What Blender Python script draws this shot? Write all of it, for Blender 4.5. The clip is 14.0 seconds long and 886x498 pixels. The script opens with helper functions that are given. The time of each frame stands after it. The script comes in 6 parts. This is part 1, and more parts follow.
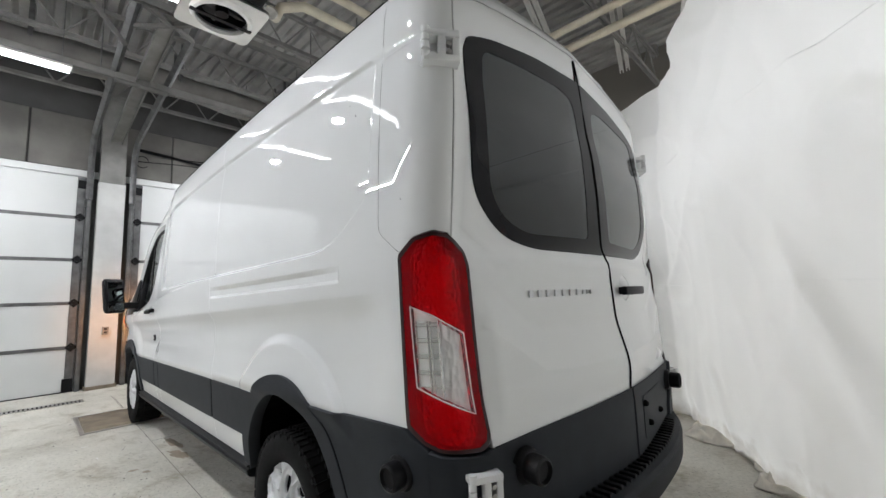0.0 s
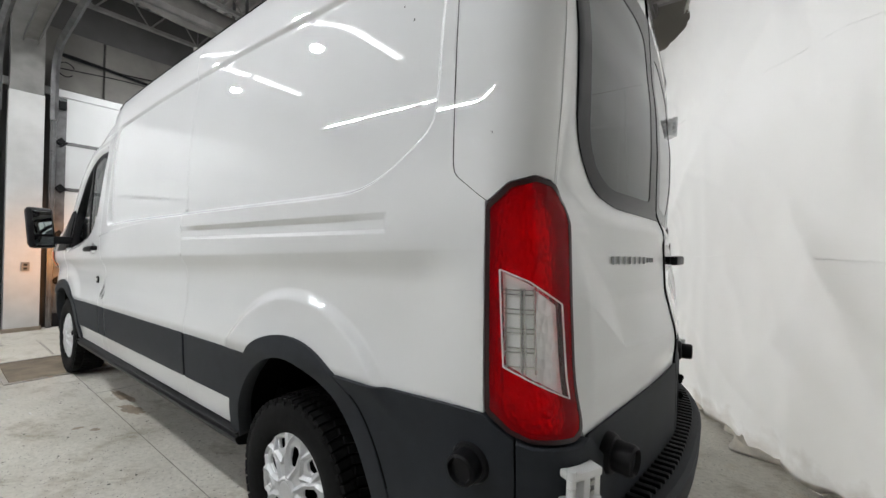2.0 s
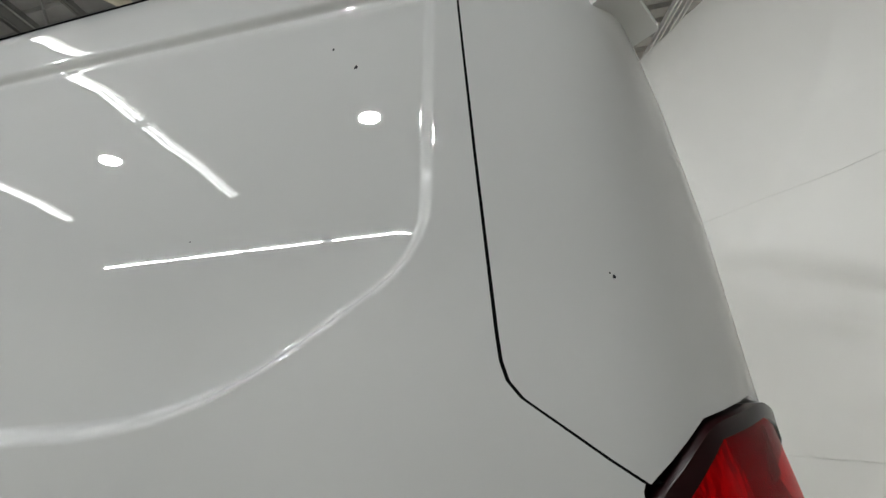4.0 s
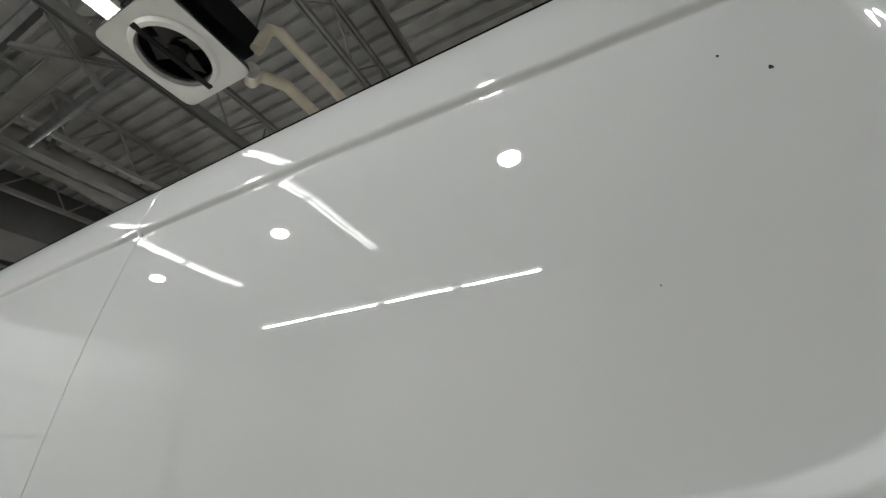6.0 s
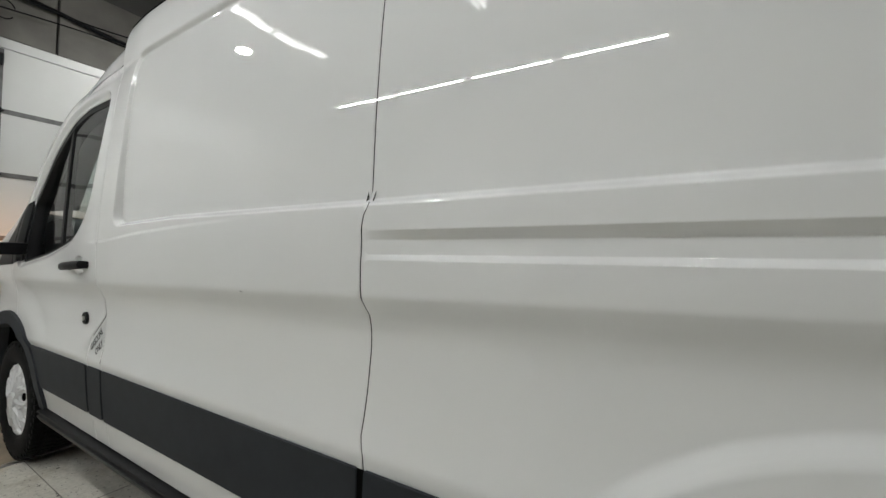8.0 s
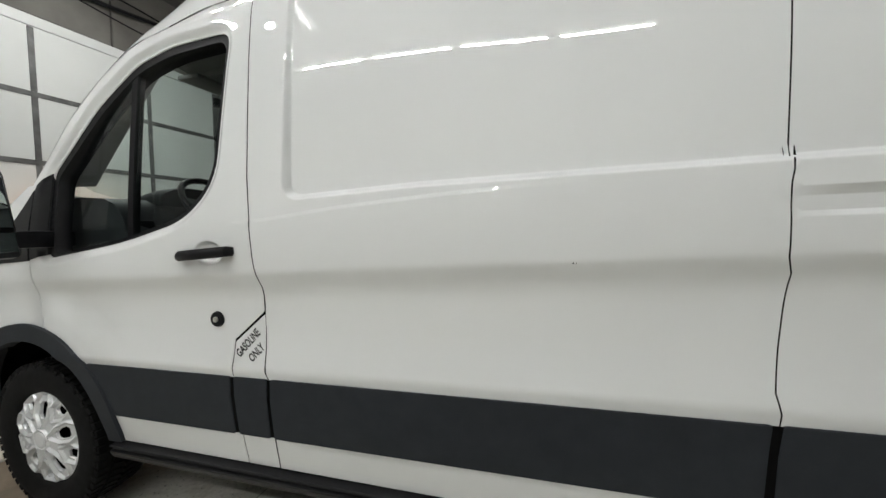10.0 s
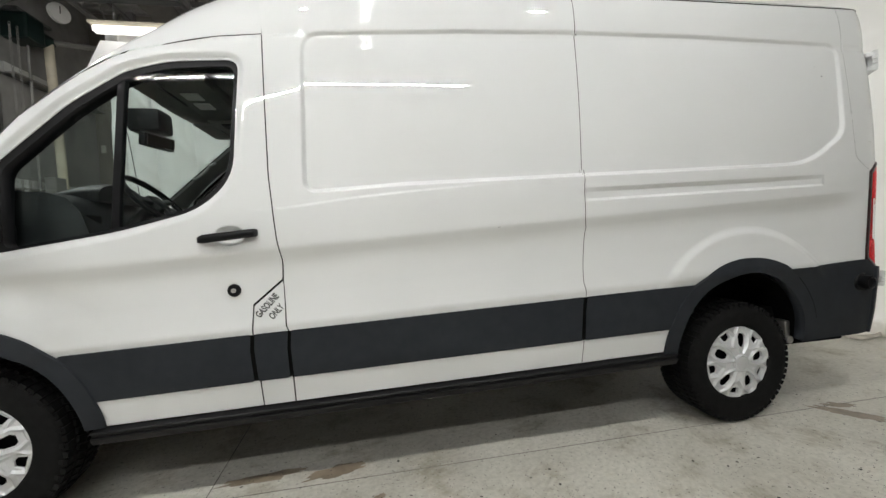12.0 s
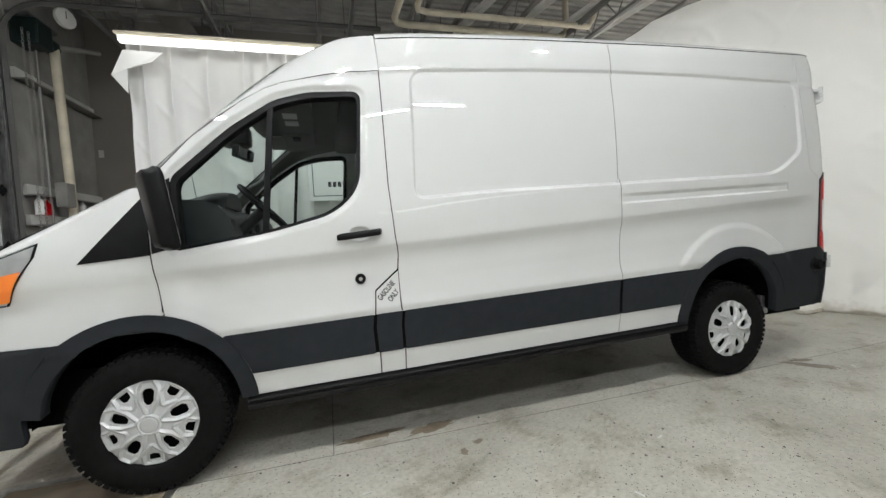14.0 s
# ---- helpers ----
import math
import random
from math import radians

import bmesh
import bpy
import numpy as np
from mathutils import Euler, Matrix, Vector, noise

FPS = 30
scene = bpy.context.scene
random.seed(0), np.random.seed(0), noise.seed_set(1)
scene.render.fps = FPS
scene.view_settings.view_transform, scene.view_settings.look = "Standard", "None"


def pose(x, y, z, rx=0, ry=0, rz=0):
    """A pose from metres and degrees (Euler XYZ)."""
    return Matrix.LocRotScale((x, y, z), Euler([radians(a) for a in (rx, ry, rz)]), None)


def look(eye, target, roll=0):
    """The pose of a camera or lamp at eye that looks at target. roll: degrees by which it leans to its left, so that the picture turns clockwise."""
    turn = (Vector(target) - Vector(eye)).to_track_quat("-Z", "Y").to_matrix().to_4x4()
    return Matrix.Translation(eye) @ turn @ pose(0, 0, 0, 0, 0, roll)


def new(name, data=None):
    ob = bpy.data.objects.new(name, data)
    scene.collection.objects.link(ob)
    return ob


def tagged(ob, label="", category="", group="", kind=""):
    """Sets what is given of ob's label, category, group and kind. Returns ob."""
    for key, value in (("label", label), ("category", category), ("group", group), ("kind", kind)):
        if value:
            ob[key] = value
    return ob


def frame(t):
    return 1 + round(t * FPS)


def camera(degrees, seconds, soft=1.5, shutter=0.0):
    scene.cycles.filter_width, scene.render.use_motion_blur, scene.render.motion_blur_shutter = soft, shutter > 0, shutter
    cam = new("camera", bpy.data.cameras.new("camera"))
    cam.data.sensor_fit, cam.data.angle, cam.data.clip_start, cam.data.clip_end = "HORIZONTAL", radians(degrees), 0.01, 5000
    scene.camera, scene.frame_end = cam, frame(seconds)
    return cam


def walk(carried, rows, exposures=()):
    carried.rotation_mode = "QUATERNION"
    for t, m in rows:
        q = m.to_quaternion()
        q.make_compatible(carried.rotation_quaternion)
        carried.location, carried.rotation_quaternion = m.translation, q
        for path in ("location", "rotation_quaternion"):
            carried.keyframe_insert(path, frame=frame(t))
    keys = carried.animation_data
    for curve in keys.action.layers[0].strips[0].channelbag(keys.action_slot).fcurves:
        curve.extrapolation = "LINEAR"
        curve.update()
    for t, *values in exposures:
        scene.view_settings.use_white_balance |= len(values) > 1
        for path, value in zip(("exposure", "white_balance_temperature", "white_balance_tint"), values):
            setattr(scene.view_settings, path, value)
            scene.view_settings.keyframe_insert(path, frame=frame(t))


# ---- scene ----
cam = camera(96.3, 14.0)
PATH = [
    (0, (1.837, -1.833, 1.327), (0.461, -0.398, 1.54), -1.6),
    (0.5, (1.866, -2.004, 1.34), (0.53, -0.525, 1.504), -1.3),
    (1, (1.827, -2.063, 1.34), (0.535, -0.539, 1.426), -0.3),
    (1.5, (1.641, -1.999, 1.331), (0.375, -0.452, 1.379), 0.8),
    (2, (1.388, -1.887, 1.335), (0.19, -0.286, 1.322), 2.0),
    (2.5, (1.138, -1.787, 1.305), (0.175, -0.036, 1.217), 1.4),
    (3, (0.951, -1.672, 1.307), (0.238, 0.191, 1.175), 1.1),
    (3.5, (0.837, -1.523, 1.396), (0.287, 0.373, 1.712), 0.1),
    (4, (0.801, -1.412, 1.498), (0.433, 0.381, 2.304), -1.2),
    (4.2, (0.79, -1.402, 1.524), (0.426, 0.346, 2.426), -2.3),
    (6.3, (0.256, -1.551, 1.551), (-0.583, 0.021, 2.457), 0.3),
    (6.5, (0.22, -1.561, 1.513), (-0.676, 0.063, 2.26), 1.0),
    (7, (0.129, -1.55, 1.382), (-0.85, 0.175, 1.643), 2.9),
    (7.5, (-0.068, -1.556, 1.365), (-1.078, 0.17, 1.379), 3.2),
    (8, (-0.345, -1.74, 1.349), (-1.369, -0.022, 1.363), 2.3),
    (8.2, (-0.458, -1.845, 1.36), (-1.48, -0.126, 1.355), 2.1),
    (10.3, (-1.534, -2.201, 1.29), (-2.016, -0.264, 1.169), -0.7),
    (10.5, (-1.541, -2.274, 1.277), (-1.949, -0.319, 1.168), -0.6),
    (11, (-1.601, -2.528, 1.269), (-1.701, -0.532, 1.185), 0.2),
    (11.5, (-1.842, -2.772, 1.234), (-1.62, -0.787, 1.136), -0.5),
    (12, (-2.091, -2.91, 1.204), (-1.722, -0.947, 1.111), -2.5),
    (12.5, (-2.36, -2.953, 1.206), (-1.873, -1.017, 1.088), -4.1),
    (13, (-2.574, -3.048, 1.213), (-1.927, -1.158, 1.124), -3.3),
    (13.5, (-2.767, -3.17, 1.238), (-2.129, -1.278, 1.121), -3.5),
    (14, (-2.85, -3.213, 1.216), (-2.295, -1.293, 1.123), -3.3),
]
walk(cam, [(t, look(eye, target, roll)) for t, eye, target, roll in PATH], [(0.0, 0.01, 6150, 14), (2.5, -0.04, 6250, 14), (3.4, -0.22, 6150, 12), (4.0, -0.60, 6400, 11), (7.0, -0.72, 6450, 11), (8.0, -0.65, 6500, 11), (10.5, -0.36, 6500, 11), (11.5, -0.21, 6550, 12), (13.0, -0.14, 6500, 12), (14.0, -0.15, 6380, 11)])

# ---------------------------------------------------------------- light
world = bpy.data.worlds.new("world")
scene.world = world
world.use_nodes = True
world.node_tree.nodes["Background"].inputs[0].default_value = (0.6, 0.62, 0.65, 1)
world.node_tree.nodes["Background"].inputs[1].default_value = 0.03

TUBE_POWER = 8.0
ROW_POWER = 205.0
ROUND_POWER = 520.0
BACKLIGHT_POWER = 690.0


# ---------------------------------------------------------------- materials
def nodes_of(name):
    m = bpy.data.materials.new(name)
    m.use_nodes = True
    t = m.node_tree
    return m, t, t.nodes["Principled BSDF"]


def plain(name, colour, rough=0.5, metal=0.0, coat=0.0, coat_rough=0.03, vary=0.06, scale=6.0, bump=0.0, bump_scale=60.0, spec=0.5, coat_ior=1.5):
    """A surface whose colour and gloss vary at two scales."""
    m, t, b = nodes_of(name)
    co = t.nodes.new("ShaderNodeTexCoord")
    n1 = t.nodes.new("ShaderNodeTexNoise")
    n1.inputs["Scale"].default_value = scale
    n1.inputs["Detail"].default_value = 6
    t.links.new(co.outputs["Object"], n1.inputs["Vector"])
    ramp = t.nodes.new("ShaderNodeValToRGB")
    ramp.color_ramp.elements[0].position, ramp.color_ramp.elements[1].position = 0.3, 0.7
    lo = [c * (1 - vary) for c in colour]
    hi = [min(1, c * (1 + vary)) for c in colour]
    ramp.color_ramp.elements[0].color = (*lo, 1)
    ramp.color_ramp.elements[1].color = (*hi, 1)
    t.links.new(n1.outputs["Fac"], ramp.inputs["Fac"])
    t.links.new(ramp.outputs["Color"], b.inputs["Base Color"])
    b.inputs["Roughness"].default_value = rough
    b.inputs["Metallic"].default_value = metal
    b.inputs["Coat Weight"].default_value = coat
    b.inputs["Coat Roughness"].default_value = coat_rough
    b.inputs["Specular IOR Level"].default_value = spec
    b.inputs["Coat IOR"].default_value = coat_ior
    if bump:
        n2 = t.nodes.new("ShaderNodeTexNoise")
        n2.inputs["Scale"].default_value = bump_scale
        n2.inputs["Detail"].default_value = 4
        t.links.new(co.outputs["Object"], n2.inputs["Vector"])
        bp = t.nodes.new("ShaderNodeBump")
        bp.inputs["Strength"].default_value = bump
        bp.inputs["Distance"].default_value = 0.01
        t.links.new(n2.outputs["Fac"], bp.inputs["Height"])
        t.links.new(bp.outputs["Normal"], b.inputs["Normal"])
    return m


def glow(name, colour, strength):
    m, t, b = nodes_of(name)
    b.inputs["Base Color"].default_value = (0.9, 0.9, 0.9, 1)
    b.inputs["Emission Color"].default_value = (*colour, 1)
    b.inputs["Emission Strength"].default_value = strength
    return m


def glassy(name, colour, rough=0.0, ior=0.06):
    """Thin glazing: clear with a tint, and a mirror-like gloss."""
    m, t, b = nodes_of(name)
    tr = t.nodes.new("ShaderNodeBsdfTransparent")
    tr.inputs["Color"].default_value = (*colour, 1)
    gl = t.nodes.new("ShaderNodeBsdfGlossy")
    gl.inputs["Roughness"].default_value = rough
    lw = t.nodes.new("ShaderNodeLayerWeight")
    lw.inputs["Blend"].default_value = 0.5
    pw = t.nodes.new("ShaderNodeMath")
    pw.operation = "POWER"
    pw.inputs[1].default_value = 4.5
    ad = t.nodes.new("ShaderNodeMath")
    ad.operation = "MULTIPLY_ADD"
    ad.inputs[1].default_value, ad.inputs[2].default_value = 0.9, ior
    t.links.new(lw.outputs["Facing"], pw.inputs[0])
    t.links.new(pw.outputs[0], ad.inputs[0])
    mx = t.nodes.new("ShaderNodeMixShader")
    t.links.new(ad.outputs[0], mx.inputs[0])
    t.links.new(tr.outputs[0], mx.inputs[1])
    t.links.new(gl.outputs[0], mx.inputs[2])
    t.links.new(mx.outputs[0], t.nodes["Material Output"].inputs["Surface"])
    return m


PAINT = plain("white_paint", (0.725, 0.735, 0.735), 0.6, coat=1.0, coat_rough=0.0, vary=0.012, scale=2.0, spec=0.15, coat_ior=1.9)
DARK = plain("dark_grey_plastic", (0.0185, 0.0215, 0.0265), 0.6, vary=0.12, scale=14, bump=0.05, bump_scale=500, spec=0.22)
SILL_TRIM = plain("sill_plastic", (0.009, 0.009, 0.010), 0.45, vary=0.25, scale=12, spec=0.25)
BLACK = plain("black_plastic", (0.005, 0.005, 0.006), 0.45, vary=0.2, scale=20, spec=0.2)
RUBBER = plain("tyre_rubber", (0.006, 0.006, 0.006), 0.8, vary=0.3, scale=25, bump=0.1, bump_scale=200, spec=0.14)
SHADOW = plain("underbody_and_gap_shade", (0.0045, 0.0045, 0.0045), 0.9, vary=0.3, scale=9, spec=0.05)
SILVER = plain("silver_hubcap_paint", (0.60, 0.61, 0.62), 0.42, metal=0.35, coat=0.15, vary=0.04, scale=8)
STEEL = plain("bare_steel", (0.5, 0.49, 0.47), 0.35, metal=0.9, vary=0.15, scale=30)
CABIN_GREY = plain("cabin_dark_trim", (0.018, 0.020, 0.022), 0.5, vary=0.15, scale=20)
HEADLINER = plain("headliner_cloth", (0.22, 0.218, 0.21), 0.9, vary=0.06, scale=40)
FRIT = plain("black_glass_border", (0.006, 0.006, 0.007), 0.2, vary=0.1, scale=20, spec=0.12)
GLASS = glassy("window_glass", (0.80, 0.86, 0.84), 0.0, 0.022)
REAR_GLASS = glassy("rear_window_glass", (0.10, 0.14, 0.135), 0.0, 0.055)


# ---------------------------------------------------------------- mesh helpers
def part(name, bm, material, parent=None, label=""):
    me = bpy.data.meshes.new(name)
    bm.normal_update()
    bm.to_mesh(me)
    bm.free()
    ob = new(name, me)
    me.materials.append(material)
    if parent:
        ob.parent = parent
    if label:
        tagged(ob, label)
    return ob


def thing(name, label, category, at=(0, 0, 0), group="", kind=""):
    ob = new(name)
    ob.location = at
    ob.empty_display_size = 0.1
    return tagged(ob, label, category, group, kind)


def smooth(ob, angle=40):
    me = ob.data
    me.shade_smooth()
    me.set_sharp_from_angle(angle=radians(angle))
    return ob


def add_box(bm, lo, hi, bevel=0.0, m=None):
    r = bmesh.ops.create_cube(bm, size=1.0)
    vs = r["verts"]
    for v in vs:
        v.co = Vector([(lo[i] + hi[i]) / 2 + v.co[i] * (hi[i] - lo[i]) for i in range(3)])
    if bevel:
        es = list({e for v in vs for e in v.link_edges})
        out = bmesh.ops.bevel(bm, geom=es, offset=bevel, segments=2, affect="EDGES", profile=0.6)
        vs = list({v for f in out["faces"] for v in f.verts} | {v for v in vs if v.is_valid})
    if m is not None:
        bmesh.ops.transform(bm, matrix=m, verts=[v for v in vs if v.is_valid])
    return vs


def box(name, lo, hi, material, parent=None, label="", bevel=0.0):
    bm = bmesh.new()
    add_box(bm, lo, hi, bevel)
    return part(name, bm, material, parent, label)


def add_tube(bm, a, b, r, seg=12, r2=None, caps=True):
    a, b = Vector(a), Vector(b)
    d = b - a
    res = bmesh.ops.create_cone(bm, cap_ends=caps, segments=seg, radius1=r, radius2=r if r2 is None else r2, depth=d.length)
    q = d.to_track_quat("Z", "Y").to_matrix().to_4x4()
    bmesh.ops.transform(bm, matrix=Matrix.Translation((a + b) / 2) @ q, verts=res["verts"])
    return res["verts"]


def tube(name, a, b, r, material, parent=None, label="", seg=12):
    bm = bmesh.new()
    add_tube(bm, a, b, r, seg)
    return smooth(part(name, bm, material, parent, label))


def add_path(bm, pts, r, seg=8):
    """A pipe along points."""
    pts = [Vector(p) for p in pts]
    rings = []
    for i, p in enumerate(pts):
        d = (pts[min(i + 1, len(pts) - 1)] - pts[max(i - 1, 0)]).normalized()
        q = d.to_track_quat("Z", "Y")
        rings.append([bm.verts.new(p + q @ Vector((r * math.cos(2 * math.pi * k / seg), r * math.sin(2 * math.pi * k / seg), 0))) for k in range(seg)])
    for a, b in zip(rings, rings[1:]):
        best = min(range(seg), key=lambda o: sum((a[k].co - b[(k + o) % seg].co).length for k in range(0, seg, 3)))
        for k in range(seg):
            bm.faces.new((a[k], a[(k + 1) % seg], b[(k + 1 + best) % seg], b[(k + best) % seg]))
    bm.faces.new(rings[0][::-1])
    bm.faces.new(rings[-1])


def sheet(name, f, us, vs, material, parent=None, label="", thick=0.0):
    """A smooth sheet from f(u, v)."""
    bm = bmesh.new()
    g = [[bm.verts.new(f(u, v)) for v in vs] for u in us]
    for i in range(len(us) - 1):
        for j in range(len(vs) - 1):
            bm.faces.new((g[i][j], g[i + 1][j], g[i + 1][j + 1], g[i][j + 1]))
    bmesh.ops.recalc_face_normals(bm, faces=bm.faces)
    ob = part(name, bm, material, parent, label)
    ob.data.shade_smooth()
    if thick:
        md = ob.modifiers.new("thickness", "SOLIDIFY")
        md.thickness = thick
        md.offset = 0
    return ob


def lin(a, b, n):
    return [a + (b - a) * i / (n - 1) for i in range(n)]


# ---------------------------------------------------------------- the van's skin
# Heights of the van's character lines at x = -1 m (rear axle at x = 0, nose towards -x), their rise per metre,
# and the half width there.
LINES = np.array([
    (0.30, 0.018, 0.950), (0.458, 0.018, 0.968), (0.588, 0.021, 0.990), (0.822, 0.030, 1.0085), (0.860, 0.034, 1.0148), (0.885, 0.036, 1.0112),
    (0.94, 0.040, 1.0030), (1.02, 0.045, 0.9975), (1.10, 0.050, 0.9978), (1.145, 0.053, 1.0025), (1.18, 0.053, 1.0122), (1.21, 0.053, 1.0255), (1.228, 0.053, 1.0332), (1.236, 0.052, 1.0358), (1.243, 0.052, 1.0368), (1.27, 0.048, 1.0382), (1.36, 0.030, 1.0402),
    (1.436, 0.035, 1.0385), (1.480, 0.036, 1.0365),
    (1.60, 0.031, 1.0305), (1.70, 0.026, 1.0252), (1.80, 0.020, 1.0185), (1.90, 0.018, 1.0107), (2.00, 0.024, 1.0005), (2.10, 0.032, 0.9885)])
UP = [(-0.03, 0.9801), (-0.014, 0.9776), (0.0, 0.9805), (0.09, 0.974), (0.195, 0.948), (0.30, 0.85), (0.45, 0.4)]


def rail(x):
    return 2.213 - 0.016 * np.minimum(0, np.asarray(x, float) + 0.1) ** 2


def lift(x):
    return 1 + 0.09 * np.clip(np.asarray(x, float) + 1, 0, 2)


def pchip(xs, ys, q):
    xs, ys = np.asarray(xs, float), np.asarray(ys, float)
    h, d = np.diff(xs), np.diff(ys) / np.diff(xs)
    m = np.zeros(len(xs))
    m[0], m[-1] = d[0], d[-1]
    same = d[:-1] * d[1:] > 0
    w1, w2 = 2 * h[1:] + h[:-1], h[1:] + 2 * h[:-1]
    with np.errstate(divide="ignore", invalid="ignore"):
        m[1:-1] = np.where(same, (w1 + w2) / (w1 / d[:-1] + w2 / d[1:]), 0)
    i = np.clip(np.searchsorted(xs, q) - 1, 0, len(xs) - 2)
    s = np.clip((q - xs[i]) / h[i], 0, 1)
    return (1 + 2 * s) * (1 - s) ** 2 * ys[i] + s * (1 - s) ** 2 * h[i] * m[i] + s * s * (3 - 2 * s) * ys[i + 1] + s * s * (s - 1) * h[i] * m[i + 1]


REF_Z = np.r_[LINES[:, 0], [float(rail(-1.0)) + u for u, _ in UP]]
REF_Y = np.r_[LINES[:, 2], [y for _, y in UP]]


def level(x, z):
    """The height at x = -1 of the character line that passes through (x, z)."""
    x, z = np.asarray(x, float), np.asarray(z, float)
    zs = np.concatenate([LINES[:, 0] + LINES[:, 1] * (np.clip(x, -4.2, 1.0)[..., None] + 1), rail(x)[..., None] + np.array([u for u, _ in UP]) * lift(x)[..., None]], -1)
    i = np.clip((zs <= z[..., None]).sum(-1) - 1, 0, zs.shape[-1] - 2)
    lo, hi = np.take_along_axis(zs, i[..., None], -1)[..., 0], np.take_along_axis(zs, i[..., None] + 1, -1)[..., 0]
    return REF_Z[i] + (z - lo) / (hi - lo) * (REF_Z[i + 1] - REF_Z[i])


def height(x, ref):
    """The height at x of the character line that passes through ref at x = -1."""
    zs = np.r_[LINES[:, 0] + LINES[:, 1] * (min(max(x, -4.2), 1.0) + 1), [float(rail(x)) + u * float(lift(x)) for u, _ in UP]]
    return float(np.interp(ref, REF_Z, zs))


def sdf(px, pz, poly):
    """Signed distance to a polygon, negative inside."""
    px, pz = np.asarray(px, float), np.asarray(pz, float)
    d, inside = np.full(px.shape, 1e9), np.zeros(px.shape, bool)
    for (ax, az), (bx, bz) in zip(poly, list(poly[1:]) + [poly[0]]):
        ex, ez = bx - ax, bz - az
        t = np.clip(((px - ax) * ex + (pz - az) * ez) / max(ex * ex + ez * ez, 1e-12), 0, 1)
        d = np.minimum(d, np.hypot(px - ax - t * ex, pz - az - t * ez))
        cross = (az > pz) != (bz > pz)
        with np.errstate(divide="ignore", invalid="ignore"):
            xi = ax + (pz - az) / (bz - az if bz != az else 1e-12) * ex
        inside ^= cross & (px < xi)
    return np.where(inside, -d, d)


def step(a, b, x):
    s = np.clip((x - a) / (b - a), 0, 1)
    return s * s * (3 - 2 * s)


def rounded(poly, r, n=5):
    """A polygon with its corners rounded; r is one radius or one for each corner."""
    out, k = [], len(poly)
    for i, p in enumerate(poly):
        p = Vector(p)
        a, b = Vector(poly[i - 1]), Vector(poly[(i + 1) % k])
        rr = r[i] if isinstance(r, (list, tuple)) else r
        if rr <= 0:
            out.append(tuple(p))
            continue
        da, db = (a - p), (b - p)
        q = min(rr, da.length * 0.49, db.length * 0.49)
        s, e = p + da.normalized() * q, p + db.normalized() * q
        for j in range(n + 1):
            t = j / n
            out.append(tuple(s * (1 - t) ** 2 + p * 2 * t * (1 - t) + e * t * t))
    return out


RECESS = rounded([(-2.36, 1.405), (-1.9, 1.433), (-0.97, 1.460), (0.103, 1.490), (0.445, 1.5025), (0.70, 1.672), (0.70, 2.205), (-0.2, 2.212), (-1.0, 2.199), (-1.6, 2.176), (-2.34, 2.132)],
                 [0.06, 0, 0, 0, 0.14, 0.07, 0.07, 0, 0, 0, 0.09])


WINDOW = rounded([(-3.56, 1.188), (-3.12, 1.256), (-2.80, 1.338), (-2.660, 1.475), (-2.620, 2.013), (-2.90, 1.996), (-3.07, 1.948), (-3.29, 1.80), (-3.57, 1.55)],
                 [0.03, 0.1, 0.1, 0.12, 0.06, 0.05, 0.05, 0.05, 0.04])


def strake_depth(x, z):
    """A long pressing: its upper face slopes in and down, its foot is a short ledge; it runs out at both ends."""
    top, foot = 1.391 + 0.0276 * (x + 0.985), 1.322 + 0.0303 * (x + 0.985)
    d = np.minimum(np.clip((top - z) / 0.022, 0, 1), np.clip((z - foot) / 0.013, 0, 1))
    return 0.016 * np.minimum(d, np.clip((0.537 - x) / 0.012, 0, 1)) * step(-1.05, -0.80, x) * np.clip((0.62 - x) / 0.35, 0.2, 1)


